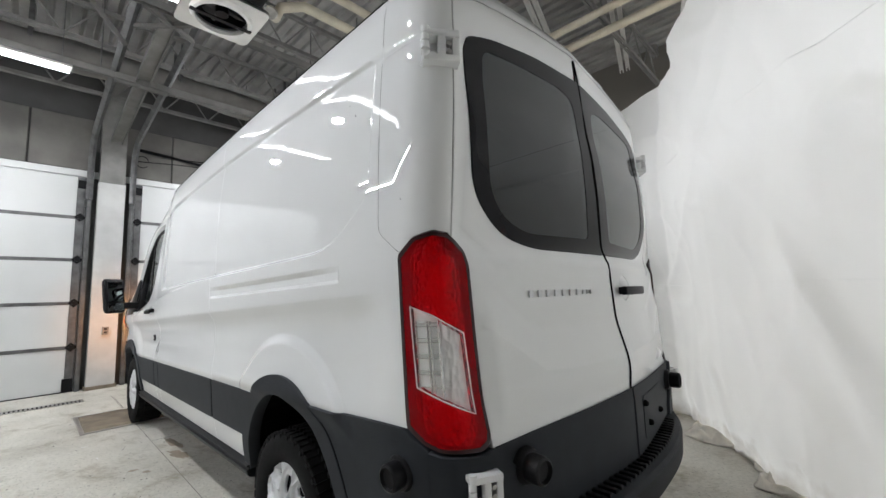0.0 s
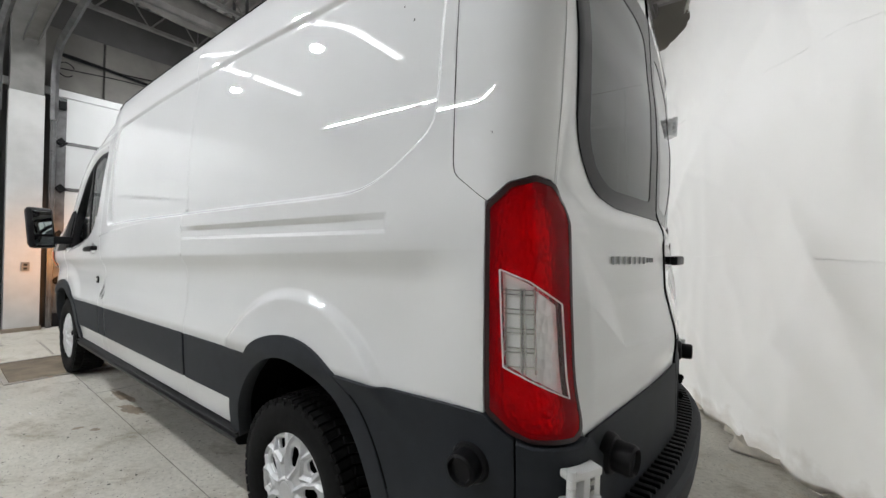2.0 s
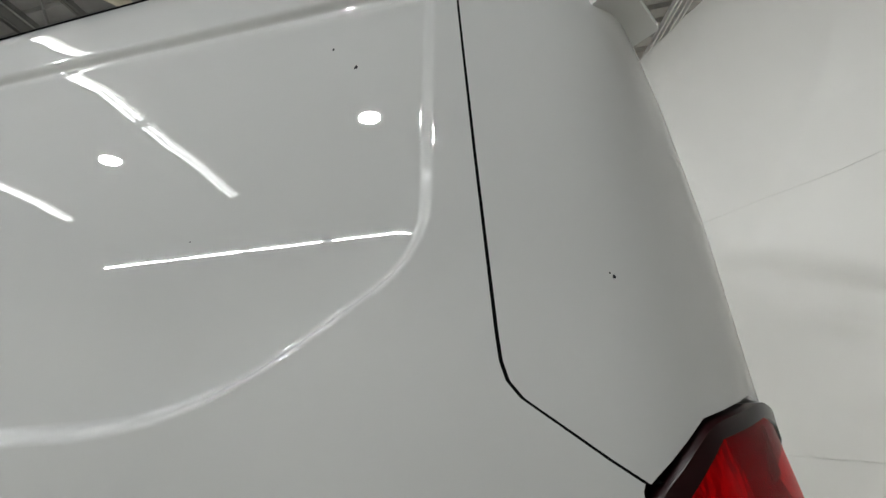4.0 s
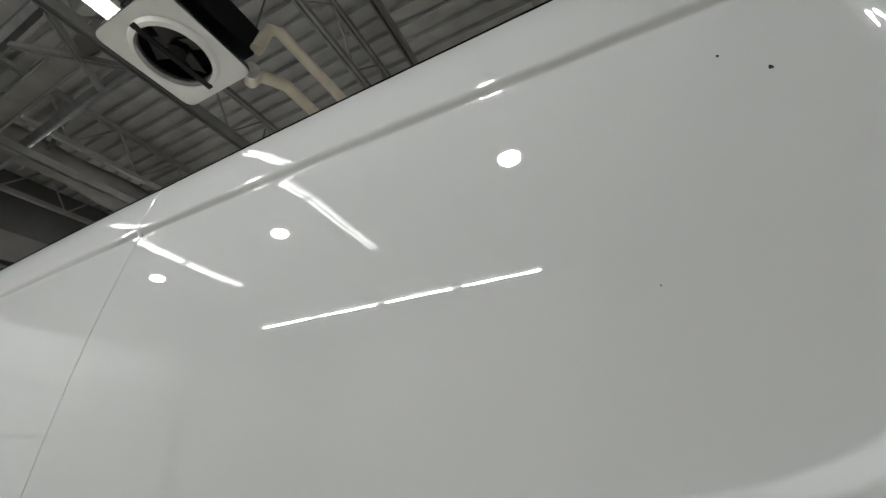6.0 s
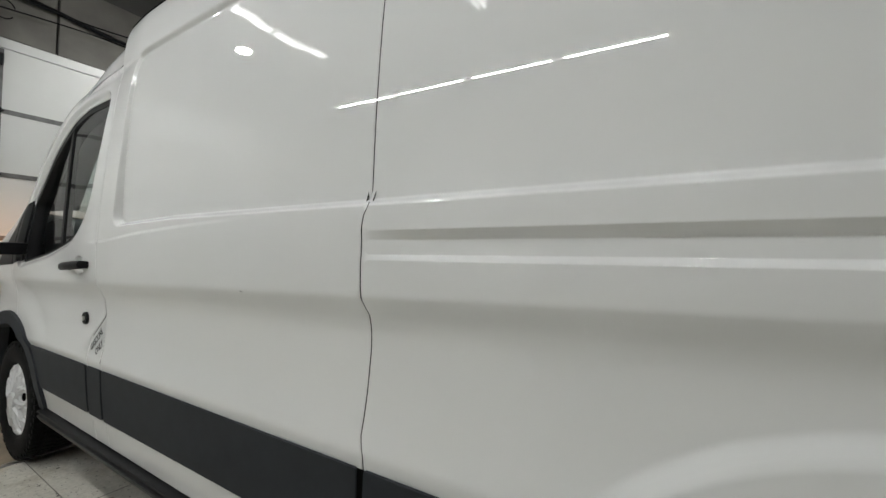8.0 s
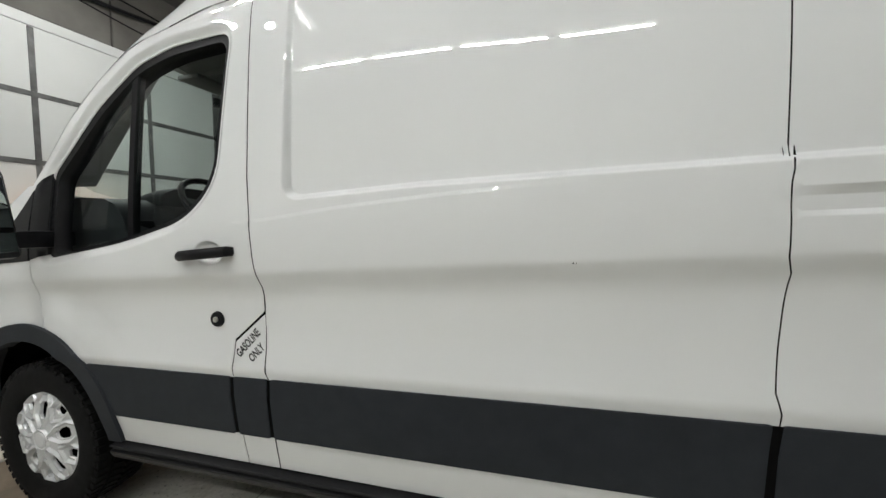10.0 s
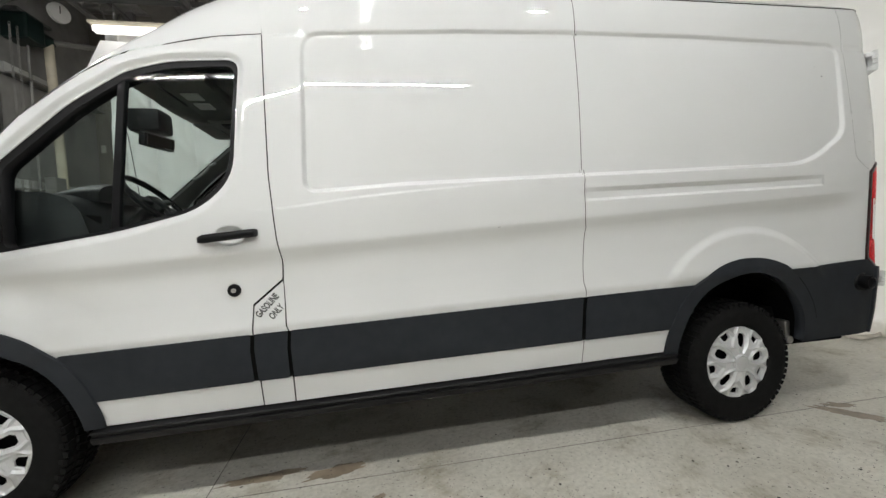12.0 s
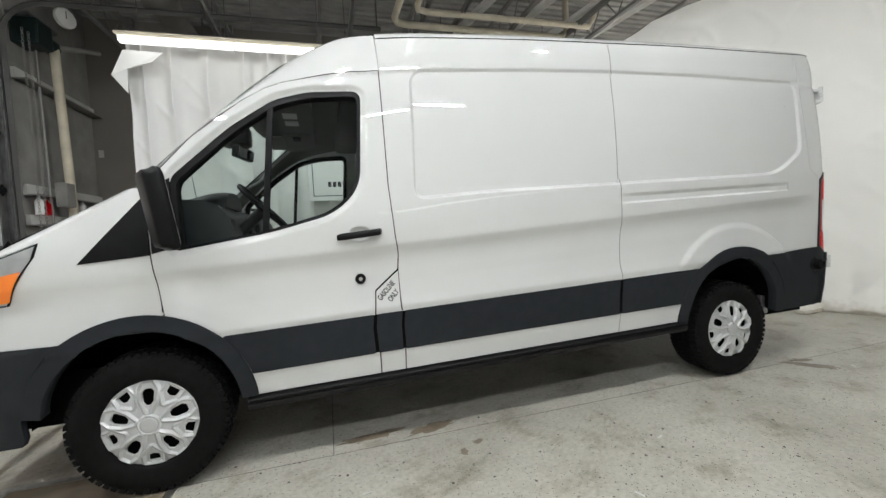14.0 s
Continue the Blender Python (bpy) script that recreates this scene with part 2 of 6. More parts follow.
def half_width(x, z):
    """Half the body's width at (x, z), with all pressings."""
    x, z = np.asarray(x, float), np.asarray(z, float)
    y = pchip(REF_Z, REF_Y, level(x, z))
    # towards the tail the waist fades out
    plain_y = np.interp(z, [0.30, 0.458, 0.588, 0.822, 0.95, 1.20, 1.44, 1.50], [0.950, 0.968, 0.990, 1.010, 1.017, 1.028, 1.0376, 1.0384])
    y = y + (np.where(z < 1.5, plain_y, y) - y) * step(0.62, 0.86, x)
    # wheel arch blister
    r = np.hypot(x - 0.03, (z - 0.455) * 0.96)
    y = y + 0.019 * step(0.674, 0.624, r) * step(0.80, 0.92, z)
    rf = np.hypot(x + 3.75, (z - 0.40))
    y = y + 0.018 * step(0.72, 0.56, rf) * step(0.72, 0.9, z)
    # large recessed side panel, and the long strake under it
    depth = np.interp(z, [1.47, 1.6, 1.7, 1.8, 1.9, 2.0, 2.1, 2.2], [0.0285, 0.0225, 0.0187, 0.016, 0.0135, 0.0115, 0.0095, 0.009])
    y = y - depth * step(0.0115, -0.0115, sdf(x, z, RECESS)) * (x > -2.6)
    y = y - strake_depth(x, z)
    # a short shoulder line ahead of the strake
    line = np.interp(x, [-2.5, -2.39, -2.15, -1.85, -1.64, -1.3], [1.330, 1.342, 1.372, 1.398, 1.413, 1.435])
    y = y - 0.004 * step(-0.006, 0.006, z - line) * step(-1.35, -1.9, x) * step(2.1, 1.6, z) * step(-2.60, -2.50, x)
    # cup behind the door handle
    y = y - 0.020 * step(1.0, 0.55, np.hypot((x + 2.680) / 0.066, (z - 1.222) / 0.046))
    # the cab's sides lean in above the belt, and the door dips towards its window
    y = y - 0.020 * step(1.25, 2.0, z) * step(-2.30, -2.62, x)
    if np.any(x < -2.5):
        y = y - 0.018 * step(0.034, 0.0, sdf(x, z, WINDOW)) * (x < -2.5)
    # the cab narrows towards the nose
    y = y - 0.10 * np.clip((-3.0 - x) / 1.0, 0, 2) ** 2 * step(1.1, 1.7, z)
    y = y - 0.17 * np.clip((-3.95 - x) / 0.8, 0, 2) ** 2
    return y


def rear_x(z):
    return np.interp(z, [0.3, 0.85, 0.98, 1.03, 1.2, 1.42, 1.49, 2.0, 2.39, 2.6], [1.19, 1.185, 1.160, 1.153, 1.139, 1.124, 1.112, 1.078, 1.043, 1.01])


CORNER, ARC, INSET = 0.86, 0.26, 0.145


FOLD_U, FOLD_Z = [1.12, 1.148, 1.278, 1.408, 1.6, 2.1], [1.24, 1.22, 1.137, 1.05, 1.033, 1.03]
WIN_LIP = [(1.14, 2.22), (1.13, 1.60), (1.30, 1.46), (2.1, 1.46), (2.1, 2.5), (1.6, 2.4)]


def skin(u, z, off=0.0):
    """A point of the left side's skin: u runs rearwards along x, round the rear corner and across the tail."""
    u, z = np.asarray(u, float), np.asarray(z, float)
    w = half_width(np.minimum(u, CORNER), z)
    xr = rear_x(z)
    sweep = np.interp(z, [1.0, 1.46, 1.7, 1.9, 2.4], [0.10, 0.086, 0.062, 0.050, 0.040])
    t = np.clip((u - CORNER) / ARC, 0, 1)
    x0, y0, x1, y1, x2, y2 = CORNER, -w, xr - sweep - 0.024, -w + 0.002, xr - sweep, -w + INSET
    bx = (1 - t) ** 2 * x0 + 2 * t * (1 - t) * x1 + t * t * x2
    by = (1 - t) ** 2 * y0 + 2 * t * (1 - t) * y1 + t * t * y2
    yy = -w + INSET + (u - CORNER - ARC)
    rx = xr - sweep * np.clip(np.abs(yy) / np.maximum(w - INSET, 0.1), 0, 1) ** 1.3
    side, rear = u <= CORNER, u >= CORNER + ARC
    px = np.where(side, u, np.where(rear, rx, bx))
    py = np.where(side, -w, np.where(rear, yy, by))
    # the rear doors stand proud round their windows
    lip = 0.010 * step(0.075, 0.045, sdf(u, z, WIN_LIP)) * step(1.10, 1.16, u) * step(2.10, 1.90, z)
    # the doors step back under their windows, and bulge below a bent crease
    lip = lip - np.interp(z, [1.40, 1.50, 1.75, 2.4], [0.0, 0.028, 0.014, 0.012]) * step(1.066, 1.13, u)
    fold = np.interp(u, FOLD_U, FOLD_Z)
    lip = lip + 0.028 * np.clip((fold + 0.15 - z) / 0.15, 0, 1) * step(0.86, 1.0, z) * step(1.12, 1.18, u)
    p = np.stack([px + lip, py, z + 0 * u], -1)
    if np.any(off):
        p = p + skin_normal(u, z) * np.asarray(off)[..., None]
    return p


def skin_normal(u, z):
    e = 0.0015
    du, dz = skin(u + e, z) - skin(u - e, z), skin(u, z + e) - skin(u, z - e)
    n = np.cross(du, dz)
    return n / np.linalg.norm(n, axis=-1, keepdims=True)


def tail_u(y, z):
    """The skin's u at y on the tail."""
    return CORNER + ARC + y + float(half_width(CORNER, z)) - INSET


def densify(poly, gap):
    out = []
    for (ax, az), (bx, bz) in zip(poly, list(poly[1:]) + [poly[0]]):
        n = max(1, math.ceil(math.hypot(bx - ax, bz - az) / gap))
        out += [(ax + (bx - ax) * i / n, az + (bz - az) * i / n) for i in range(n)]
    return out


ROWS_REF = sorted(set([round(v, 4) for v in [
    *np.arange(0.30, 0.80, 0.04), *np.arange(0.80, 0.90, 0.012), *np.arange(0.90, 1.14, 0.03), *np.arange(1.14, 1.21, 0.012), *np.arange(1.21, 1.26, 0.005), 1.27,
    *np.arange(1.28, 1.53, 0.008), *np.arange(1.54, 2.16, 0.035), *np.arange(2.165, 2.24, 0.006), *np.arange(2.25, 2.42, 0.02)]]))


def offset_ring(poly, d):
    """A polygon moved outwards by d."""
    out = []
    for i, p in enumerate(poly):
        a, b = Vector(p) - Vector(poly[i - 1]), Vector(poly[(i + 1) % len(poly)]) - Vector(p)
        n = (Vector((a.y, -a.x)).normalized() + Vector((b.y, -b.x)).normalized()).normalized()
        out.append(tuple(Vector(p) + n * d))
    return out


# lines along which the pressings bend
CREASES = []
for d in (-0.013, -0.0105, -0.007, -0.0035, 0.0, 0.0035, 0.007, 0.0105, 0.013):
    ring = densify(offset_ring(RECESS, d), 0.022)
    CREASES.append(ring + ring[:1])
for d in (0.008, 0.017, 0.026, 0.036):
    ring = densify(offset_ring(WINDOW, d), 0.03)
    CREASES.append(ring + ring[:1])
for k in (0.5, 0.62, 0.75, 0.88, 1.0, 1.06):
    CREASES.append([(-2.680 + 0.066 * k * math.cos(a), 1.222 + 0.046 * k * math.sin(a)) for a in np.linspace(0, 2 * math.pi, 33)])
for o in (-0.008, -0.003, 0.003, 0.008):
    CREASES.append([(x, float(np.interp(x, [-2.5, -2.39, -2.15, -1.85, -1.64, -1.3], [1.330, 1.342, 1.372, 1.398, 1.413, 1.435])) + o) for x in np.arange(-2.5, -1.42, 0.03)])
for r in (0.614, 0.624, 0.634, 0.644, 0.654, 0.665, 0.676):
    CREASES.append([(0.03 + r * math.cos(a), 0.455 + r / 0.96 * math.sin(a)) for a in np.linspace(0.45, 2.75, 70)])
for base, slope, offs in ((1.391, 0.0276, (0.0018, -0.0018, -0.0202, -0.0238)), (1.322, 0.0303, (0.0148, 0.0112, 0.0018, -0.0018))):
    for o in offs:
        CREASES.append([(x, base + slope * (x + 0.985) + o) for x in [*np.arange(-0.99, 0.515, 0.0235), 0.523, 0.5265, 0.5355, 0.539]])


def triangles(poly, holes, pts, gap, lines=()):
    """A fine triangulation of a polygon with holes, through given inner points."""
    from mathutils.geometry import delaunay_2d_cdt
    rings = [densify(p, gap) for p in (poly, *holes)]
    pts = np.array(pts if len(pts) else [(1e3, 1e3)])

    def inside(q):
        d = sdf(q[:, 0], q[:, 1], poly)
        for h in holes:
            d = np.maximum(d, -sdf(q[:, 0], q[:, 1], h))
        return d

    pts = [tuple(p) for p in pts[inside(pts) < -0.22 * gap]]
    verts = [p for r in rings for p in r] + pts
    edges, n = [], 0
    for r in rings:
        edges += [(n + i, n + (i + 1) % len(r)) for i in range(len(r))]
        n += len(r)
    n = len(verts)
    for line in lines:
        ok = inside(np.array(line)) < -0.004
        for i, p in enumerate(line):
            if ok[i]:
                verts.append(tuple(p))
                if i and ok[i - 1]:
                    edges.append((n - 1, n))
                n += 1
    v2, _, f2, *_ = delaunay_2d_cdt([Vector(p) for p in verts], edges, [], 0, 1e-6)
    v2, f2 = np.array([tuple(v) for v in v2]), np.array([tuple(f) for f in f2])
    return v2, f2[inside(v2[f2].mean(1)) < 0]


def folded(p3, nn, f2, flange, flip=False):
    """A mesh from points with normals, its open edges folded in by flange."""
    count = {(f[k], f[(k + 1) % 3]) for f in f2 for k in range(3)}
    rim = [(a, b) for a, b in count if (b, a) not in count]
    faces = [tuple(f) for f in f2]
    allp, alln = [tuple(p) for p in p3], [tuple(v) for v in nn]
    top, low = {}, {}
    side = {}
    for a, b in sorted(rim):
        e = Vector(p3[b]) - Vector(p3[a])
        n = e.cross(Vector(nn[a])).normalized()
        for i in (a, b):
            side[i] = side.get(i, Vector((0, 0, 0))) + n
    for i in sorted(side):
        s = side[i].normalized() if side[i].length > 1e-6 else Vector(nn[i])
        top[i], low[i] = len(allp), len(allp) + 1
        allp += [tuple(p3[i]), tuple(Vector(p3[i]) - Vector(nn[i]) * flange)]
        alln += [tuple((s * 0.7 + Vector(nn[i]) * 0.7).normalized()), tuple(s)]
    for a, b in sorted(rim):
        faces.append((top[b], top[a], low[a], low[b]))
    m = -1 if flip else 1
    me = bpy.data.meshes.new("panel")
    me.from_pydata([(x, y * m, z) for x, y, z in allp], [], [f[::-1] if flip else f for f in faces])
    me.shade_smooth()
    me.normals_split_custom_set_from_vertices([(x, y * m, z) for x, y, z in alln])
    return me


def skin_mesh(poly, holes=(), off=0.0, flange=0.02, gap=0.03, du=0.04, mirror=False, free=False, lines=()):
    """A pressed panel: the skin inside a polygon of (u, z), standing proud by off, with its edges folded in."""
    us, zs = [p[0] for p in poly], [p[1] for p in poly]
    pts = []
    for u in np.arange(min(us) + 0.3 * du, max(us), du):
        for r in (ROWS_REF if not free else np.arange(0.3, 2.8, 0.03)):
            z = height(min(u, 1.0), r) if not free else r
            if min(zs) < z < max(zs):
                pts.append((u, z))
    if not free:
        q = np.array(pts)
        marks = np.array([p for line in CREASES for p in line])
        marks = marks[(marks[:, 0] > min(us) - 0.1) & (marks[:, 0] < max(us) + 0.1)]
        if len(marks):
            far = np.array([np.min(np.abs(marks - p).sum(1)) > 0.015 for p in q])
            pts = [p for p, k in zip(pts, far) if k]
    v2, f2 = triangles(poly, holes, pts, gap, lines if free else CREASES)
    return folded(skin(v2[:, 0], v2[:, 1], off * np.ones(len(v2))), skin_normal(v2[:, 0], v2[:, 1]), f2, flange, mirror)


def panel(name, material, parent, poly, label="", both=False, **kw):
    made = []
    for mirror in ((False, True) if both else (False,)):
        me = skin_mesh(poly, mirror=mirror, **kw)
        me.materials.append(material)
        ob = new(name, me)
        ob.parent = parent
        if label:
            tagged(ob, label)
        made.append(ob)
    return made[0] if not both else made


def arc(cx, cz, r, a0, a1, n, rz=None):
    return [(cx + r * math.cos(radians(a0 + (a1 - a0) * i / (n - 1))), cz + (rz or r) * math.sin(radians(a0 + (a1 - a0) * i / (n - 1)))) for i in range(n)]


# ---------------------------------------------------------------- the van
van = thing("cargo_van", "white medium-roof cargo van parked on bare concrete", "van")
G = 0.0019  # half a shut line


def low_z(x):
    return 0.458 + 0.018 * (x + 1)



def top_z(x):
    return float(rail(x)) + 0.19 * float(lift(x))


SEAM_M = [(-0.985, top_z(-0.985)), (-0.985, 1.462), (-0.979, 1.458), (-0.988, 1.40), (-0.985, 1.23), (-0.972, 1.19), (-0.985, 1.0), (-0.990, 0.90), (-0.978, 0.85), (-0.99, low_z(-0.99))]
SEAM_B = [(-2.525, top_z(-2.525)), (-2.515, 2.12), (-2.51, 1.48), (-2.49, 1.20), (-2.475, 1.10), (-2.48, 1.01), (-2.475, 0.80), (-2.462, 0.76), (-2.462, low_z(-2.46))]
RS = [(0.739, top_z(0.76)), (0.748, 2.1), (0.762, 1.8), (0.7735, 1.575), (0.7755, 1.550), (0.7805, 1.532), (0.792, 1.517), (0.8785, 1.4525)]
DOOR_TOP = [(-2.515, 2.125), (-2.70, 2.108), (-2.85, 2.08), (-3.0, 2.043), (-3.11, 2.0), (-3.23, 1.925), (-3.46, 1.745), (-3.68, 1.51)]


def shift(line, d, e=0.0):
    return [(x + d, z + e) for x, z in line]


REAR_ARCH = arc(0.03, 0.455, 0.475, 182, 10, 25)

# rear quarter, middle panel, driver's door, fuel flap, front wing
panel("rear_quarter", PAINT, van, shift(SEAM_M, 0.0022) + [(-0.455, low_z(-0.45))] + REAR_ARCH + [(0.47, 0.894), (0.60, 0.903), (0.77, 0.913), (0.8745, 0.917), (0.8745, 1.4475)]
      + shift(RS[::-1], -G) + [(0.4, top_z(0.4)), (0.0, top_z(0)), (-0.5, top_z(-0.5))], both=True)
panel("side_panel", PAINT, van, shift(SEAM_B, 0.0025) + shift(SEAM_M, -0.0022)[::-1] + [(-1.3, top_z(-1.3)), (-1.7, top_z(-1.7)), (-2.1, top_z(-2.1))], both=True)
DOOR = (shift(DOOR_TOP, 0, -G)[::-1] + [(-2.518, 2.12), (-2.513, 1.48), (-2.493, 1.20), (-2.478, 1.10), (-2.484, 1.016), (-2.615, 0.908), (-2.625, 0.78), (-2.612, 0.62), (-2.607, low_z(-2.6))]
        + [(-3.29, low_z(-3.29)), *arc(-3.745, 0.40, 0.455, 4, 74, 14), (-3.632, 0.95), (-3.65, 1.16), (-3.66, 1.4)])
driver_door, other_door = panel("front_door", PAINT, van, DOOR, both=True, holes=[WINDOW])
panel("fuel_flap", PAINT, van, [(-2.481, 1.006), (-2.609, 0.90), (-2.618, 0.78), (-2.605, 0.62), (-2.60, low_z(-2.6)), (-2.466, low_z(-2.46)), (-2.466, 0.76), (-2.479, 0.80)], "white fuel flap with black lettering")
WING = [(-3.657, 1.16), (-3.638, 0.95), *arc(-3.745, 0.40, 0.455, 76, 170, 16), (-4.20, 0.78), (-4.62, 0.80), (-4.62, 1.03), (-4.30, 1.18), (-4.1, 1.28), (-3.9, 1.395), (-3.72, 1.50), (-3.667, 1.50), (-3.667, 1.4)]
panel("front_wing", PAINT, van, WING, both=True, free=True)
# corner pillar beside the rear doors
LAMP = [(0.880, 0.925), (0.880, 1.442), (0.937, 1.494), (1.01, 1.511), (1.06, 1.502), (1.119, 1.452), (1.126, 0.905), (1.116, 0.878), (1.09, 0.866), (0.97, 0.868), (0.925, 0.885)]
PILLAR = shift(RS, G) + [(0.936, 1.498), (1.01, 1.516), (1.062, 1.507), (1.071, 1.499), (1.071, 2.25), (1.071, 2.36), (1.0, top_z(0.98) - 0.01), (0.9, top_z(0.9))]
panel("rear_pillar", PAINT, van, PILLAR, both=True, du=0.02)


def tail(y, z):
    return (tail_u(y, z), z)


# rear doors
REAR_DOOR = [(1.077, 2.328), (1.077, 1.494), (1.125, 1.456), (1.132, 0.88), (1.132, 0.62), tail(-0.007, 0.60), tail(-0.007, 1.46), tail(-0.007, 2.480), tail(-0.35, 2.455), tail(-0.61, 2.424), tail(-0.725, 2.402), tail(-0.817, 2.376), tail(-0.866, 2.350)]
REAR_WIN = rounded([tail(-0.838, 2.212), tail(-0.846, 1.65), tail(-0.72, 1.522), tail(-0.55, 1.474), tail(-0.0075, 1.470), tail(-0.0075, 2.335), tail(-0.40, 2.312), tail(-0.70, 2.262)], [0.05, 0.08, 0.08, 0.08, 0.02, 0.02, 0.1, 0.1])
REAR_GLZ = rounded([tail(-0.735, 2.200), tail(-0.768, 1.95), tail(-0.765, 1.668), tail(-0.69, 1.575), tail(-0.56, 1.532), tail(-0.115, 1.54), tail(-0.085, 2.13), tail(-0.12, 2.218), tail(-0.23, 2.236), tail(-0.55, 2.222)], [0.04, 0.08, 0.06, 0.06, 0.06, 0.03, 0.05, 0.05, 0.05, 0.1])
FOLD_LINES = [[(u, float(np.interp(u, FOLD_U, FOLD_Z)) + o) for u in np.arange(1.15, 2.02, 0.02)] for o in (-0.006, -0.002, 0.002, 0.006)]
left_rear, right_rear = panel("rear_door", PAINT, van, REAR_DOOR, both=True, holes=[REAR_GLZ], free=True, lines=FOLD_LINES)


def on_skin(name, mat, parent, poly, off, flange=0.008, holes=(), label="", mirror=False, free=True, **kw):
    me = skin_mesh(poly, holes=holes, off=off, flange=flange, mirror=mirror, free=free, **kw)
    me.materials.append(mat)
    ob = new(name, me)
    ob.parent = parent
    if label:
        tagged(ob, label)
    return ob


for mirror, d in ((False, left_rear), (True, right_rear)):
    on_skin("window_border", FRIT, d, REAR_WIN, 0.004, holes=[REAR_GLZ], label="black printed glass border", mirror=mirror)
    on_skin("window_pane", REAR_GLASS, d, REAR_GLZ, 0.002, 0.004, label="dark tinted glass", mirror=mirror)
    on_skin("lower_cladding", DARK, d, [(1.137, 0.866), (1.137, 0.56), tail(-0.007, 0.56), tail(-0.007, 0.890), tail(-0.33, 0.880), tail(-0.65, 0.874)], 0.010, label="dark grey plastic cladding", mirror=mirror)
# black strips just behind the shut lines, standing in for the shade in the gaps
for line, w in ((SEAM_M, 0.012), ([(-2.517, 2.12)] + SEAM_B[2:], 0.012), (RS, 0.012)):
    on_skin("gap_shade_strip", SHADOW, van, shift(line, -w) + shift(line, w)[::-1], -0.0015, 0.002, free=False)
on_skin("gap_shade_strip", SHADOW, van, [(1.05, 2.34), (1.05, 1.46), (1.10, 1.44), (1.10, 2.34)], -0.002, 0.002)
on_skin("gap_shade_strip", SHADOW, van, [tail(-0.02, 0.6), tail(0.02, 0.6), tail(0.02, 2.462), tail(-0.02, 2.462)], -0.002, 0.002)
on_skin("gap_shade_strip", SHADOW, van, [(-2.50, 1.04), (-2.65, 0.93), (-2.65, 0.44), (-2.58, 0.44), (-2.58, 0.88), (-2.46, 0.98)], -0.004, 0.002, free=False)
on_skin("gap_shade_strip", SHADOW, van, [(-3.69, 1.5), (-3.68, 1.16), (-3.66, 0.9), (-3.60, 0.9), (-3.62, 1.16), (-3.64, 1.5)], -0.005, 0.002)
on_skin("gap_shade_strip", SHADOW, van, shift(DOOR_TOP, 0, 0.006) + shift(DOOR_TOP, 0, -0.006)[::-1], -0.010, 0.002)

# black strip added for the shade between the two rear doors
bm = bmesh.new()
add_path(bm, [tuple(skin(np.array(tail_u(0.0, z)), np.array(z), np.array(0.0015))) for z in lin(0.60, 2.462, 48)], 0.0042, 8)
smooth(part("gap_shade_strip", bm, SHADOW, van, "black strip for the shade in the gap between the rear doors"))

# side trims
BAND_T = lambda x: 0.822 + 0.030 * (x + 1)
BAND_B = lambda x: 0.588 + 0.021 * (x + 1)


for nm, poly in (("side_moulding", [(-3.375, BAND_T(-3.37)), *arc(-3.745, 0.40, 0.50, 44, 16, 8), (-2.632, BAND_B(-2.63)), (-2.640, 0.70), (-2.632, BAND_T(-2.63))]),
                 ("side_moulding", [(-2.614, BAND_T(-2.61)), (-2.620, 0.70), (-2.612, BAND_B(-2.61)), (-2.477, BAND_B(-2.47)), (-2.480, 0.70), (-2.472, BAND_T(-2.47))]),
                 ("side_moulding", [(-2.456, BAND_T(-2.45)), (-2.464, 0.7), (-2.458, BAND_B(-2.45)), (-1.004, BAND_B(-1)), (-1.0, 0.74), (-0.996, BAND_T(-1))]),
                 ("side_moulding", [(-0.972, BAND_T(-0.97)), (-0.978, 0.74), (-0.98, BAND_B(-0.98)), (-0.49, BAND_B(-0.48)), *arc(0.03, 0.455, 0.518, 164, 132, 8)])):
    panel(nm, DARK, van, rounded(poly, 0.006, 2), "dark grey plastic moulding", both=True, off=0.008, flange=0.012)
panel("wheel_arch_trim", DARK, van, arc(0.03, 0.455, 0.518, 182, -2, 40) + arc(0.03, 0.455, 0.438, -2, 182, 36), "dark grey plastic arch trim", both=True, off=0.016, flange=0.06, free=True)
panel("wheel_arch_trim", DARK, van, arc(-3.745, 0.40, 0.497, 172, 2, 40) + arc(-3.745, 0.40, 0.42, 2, 172, 36), "dark grey plastic arch trim", both=True, off=0.016, flange=0.06, free=True)
# black strips put the shade into the moulding and arch trim gaps
for x, w in ((-2.624, 0.016), (-2.466, 0.016), (-0.987, 0.016)):
    on_skin("moulding_gap_shade", SHADOW, van, [(x - w, BAND_T(x) - 0.002), (x - w, BAND_B(x) + 0.002), (x + w, BAND_B(x) + 0.002), (x + w, BAND_T(x) - 0.002)], 0.003, 0.002)
on_skin("moulding_gap_shade", SHADOW, van, arc(0.03, 0.455, 0.516, 48, 14, 14) + arc(0.03, 0.455, 0.525, 14, 48, 14), 0.0125, 0.004)
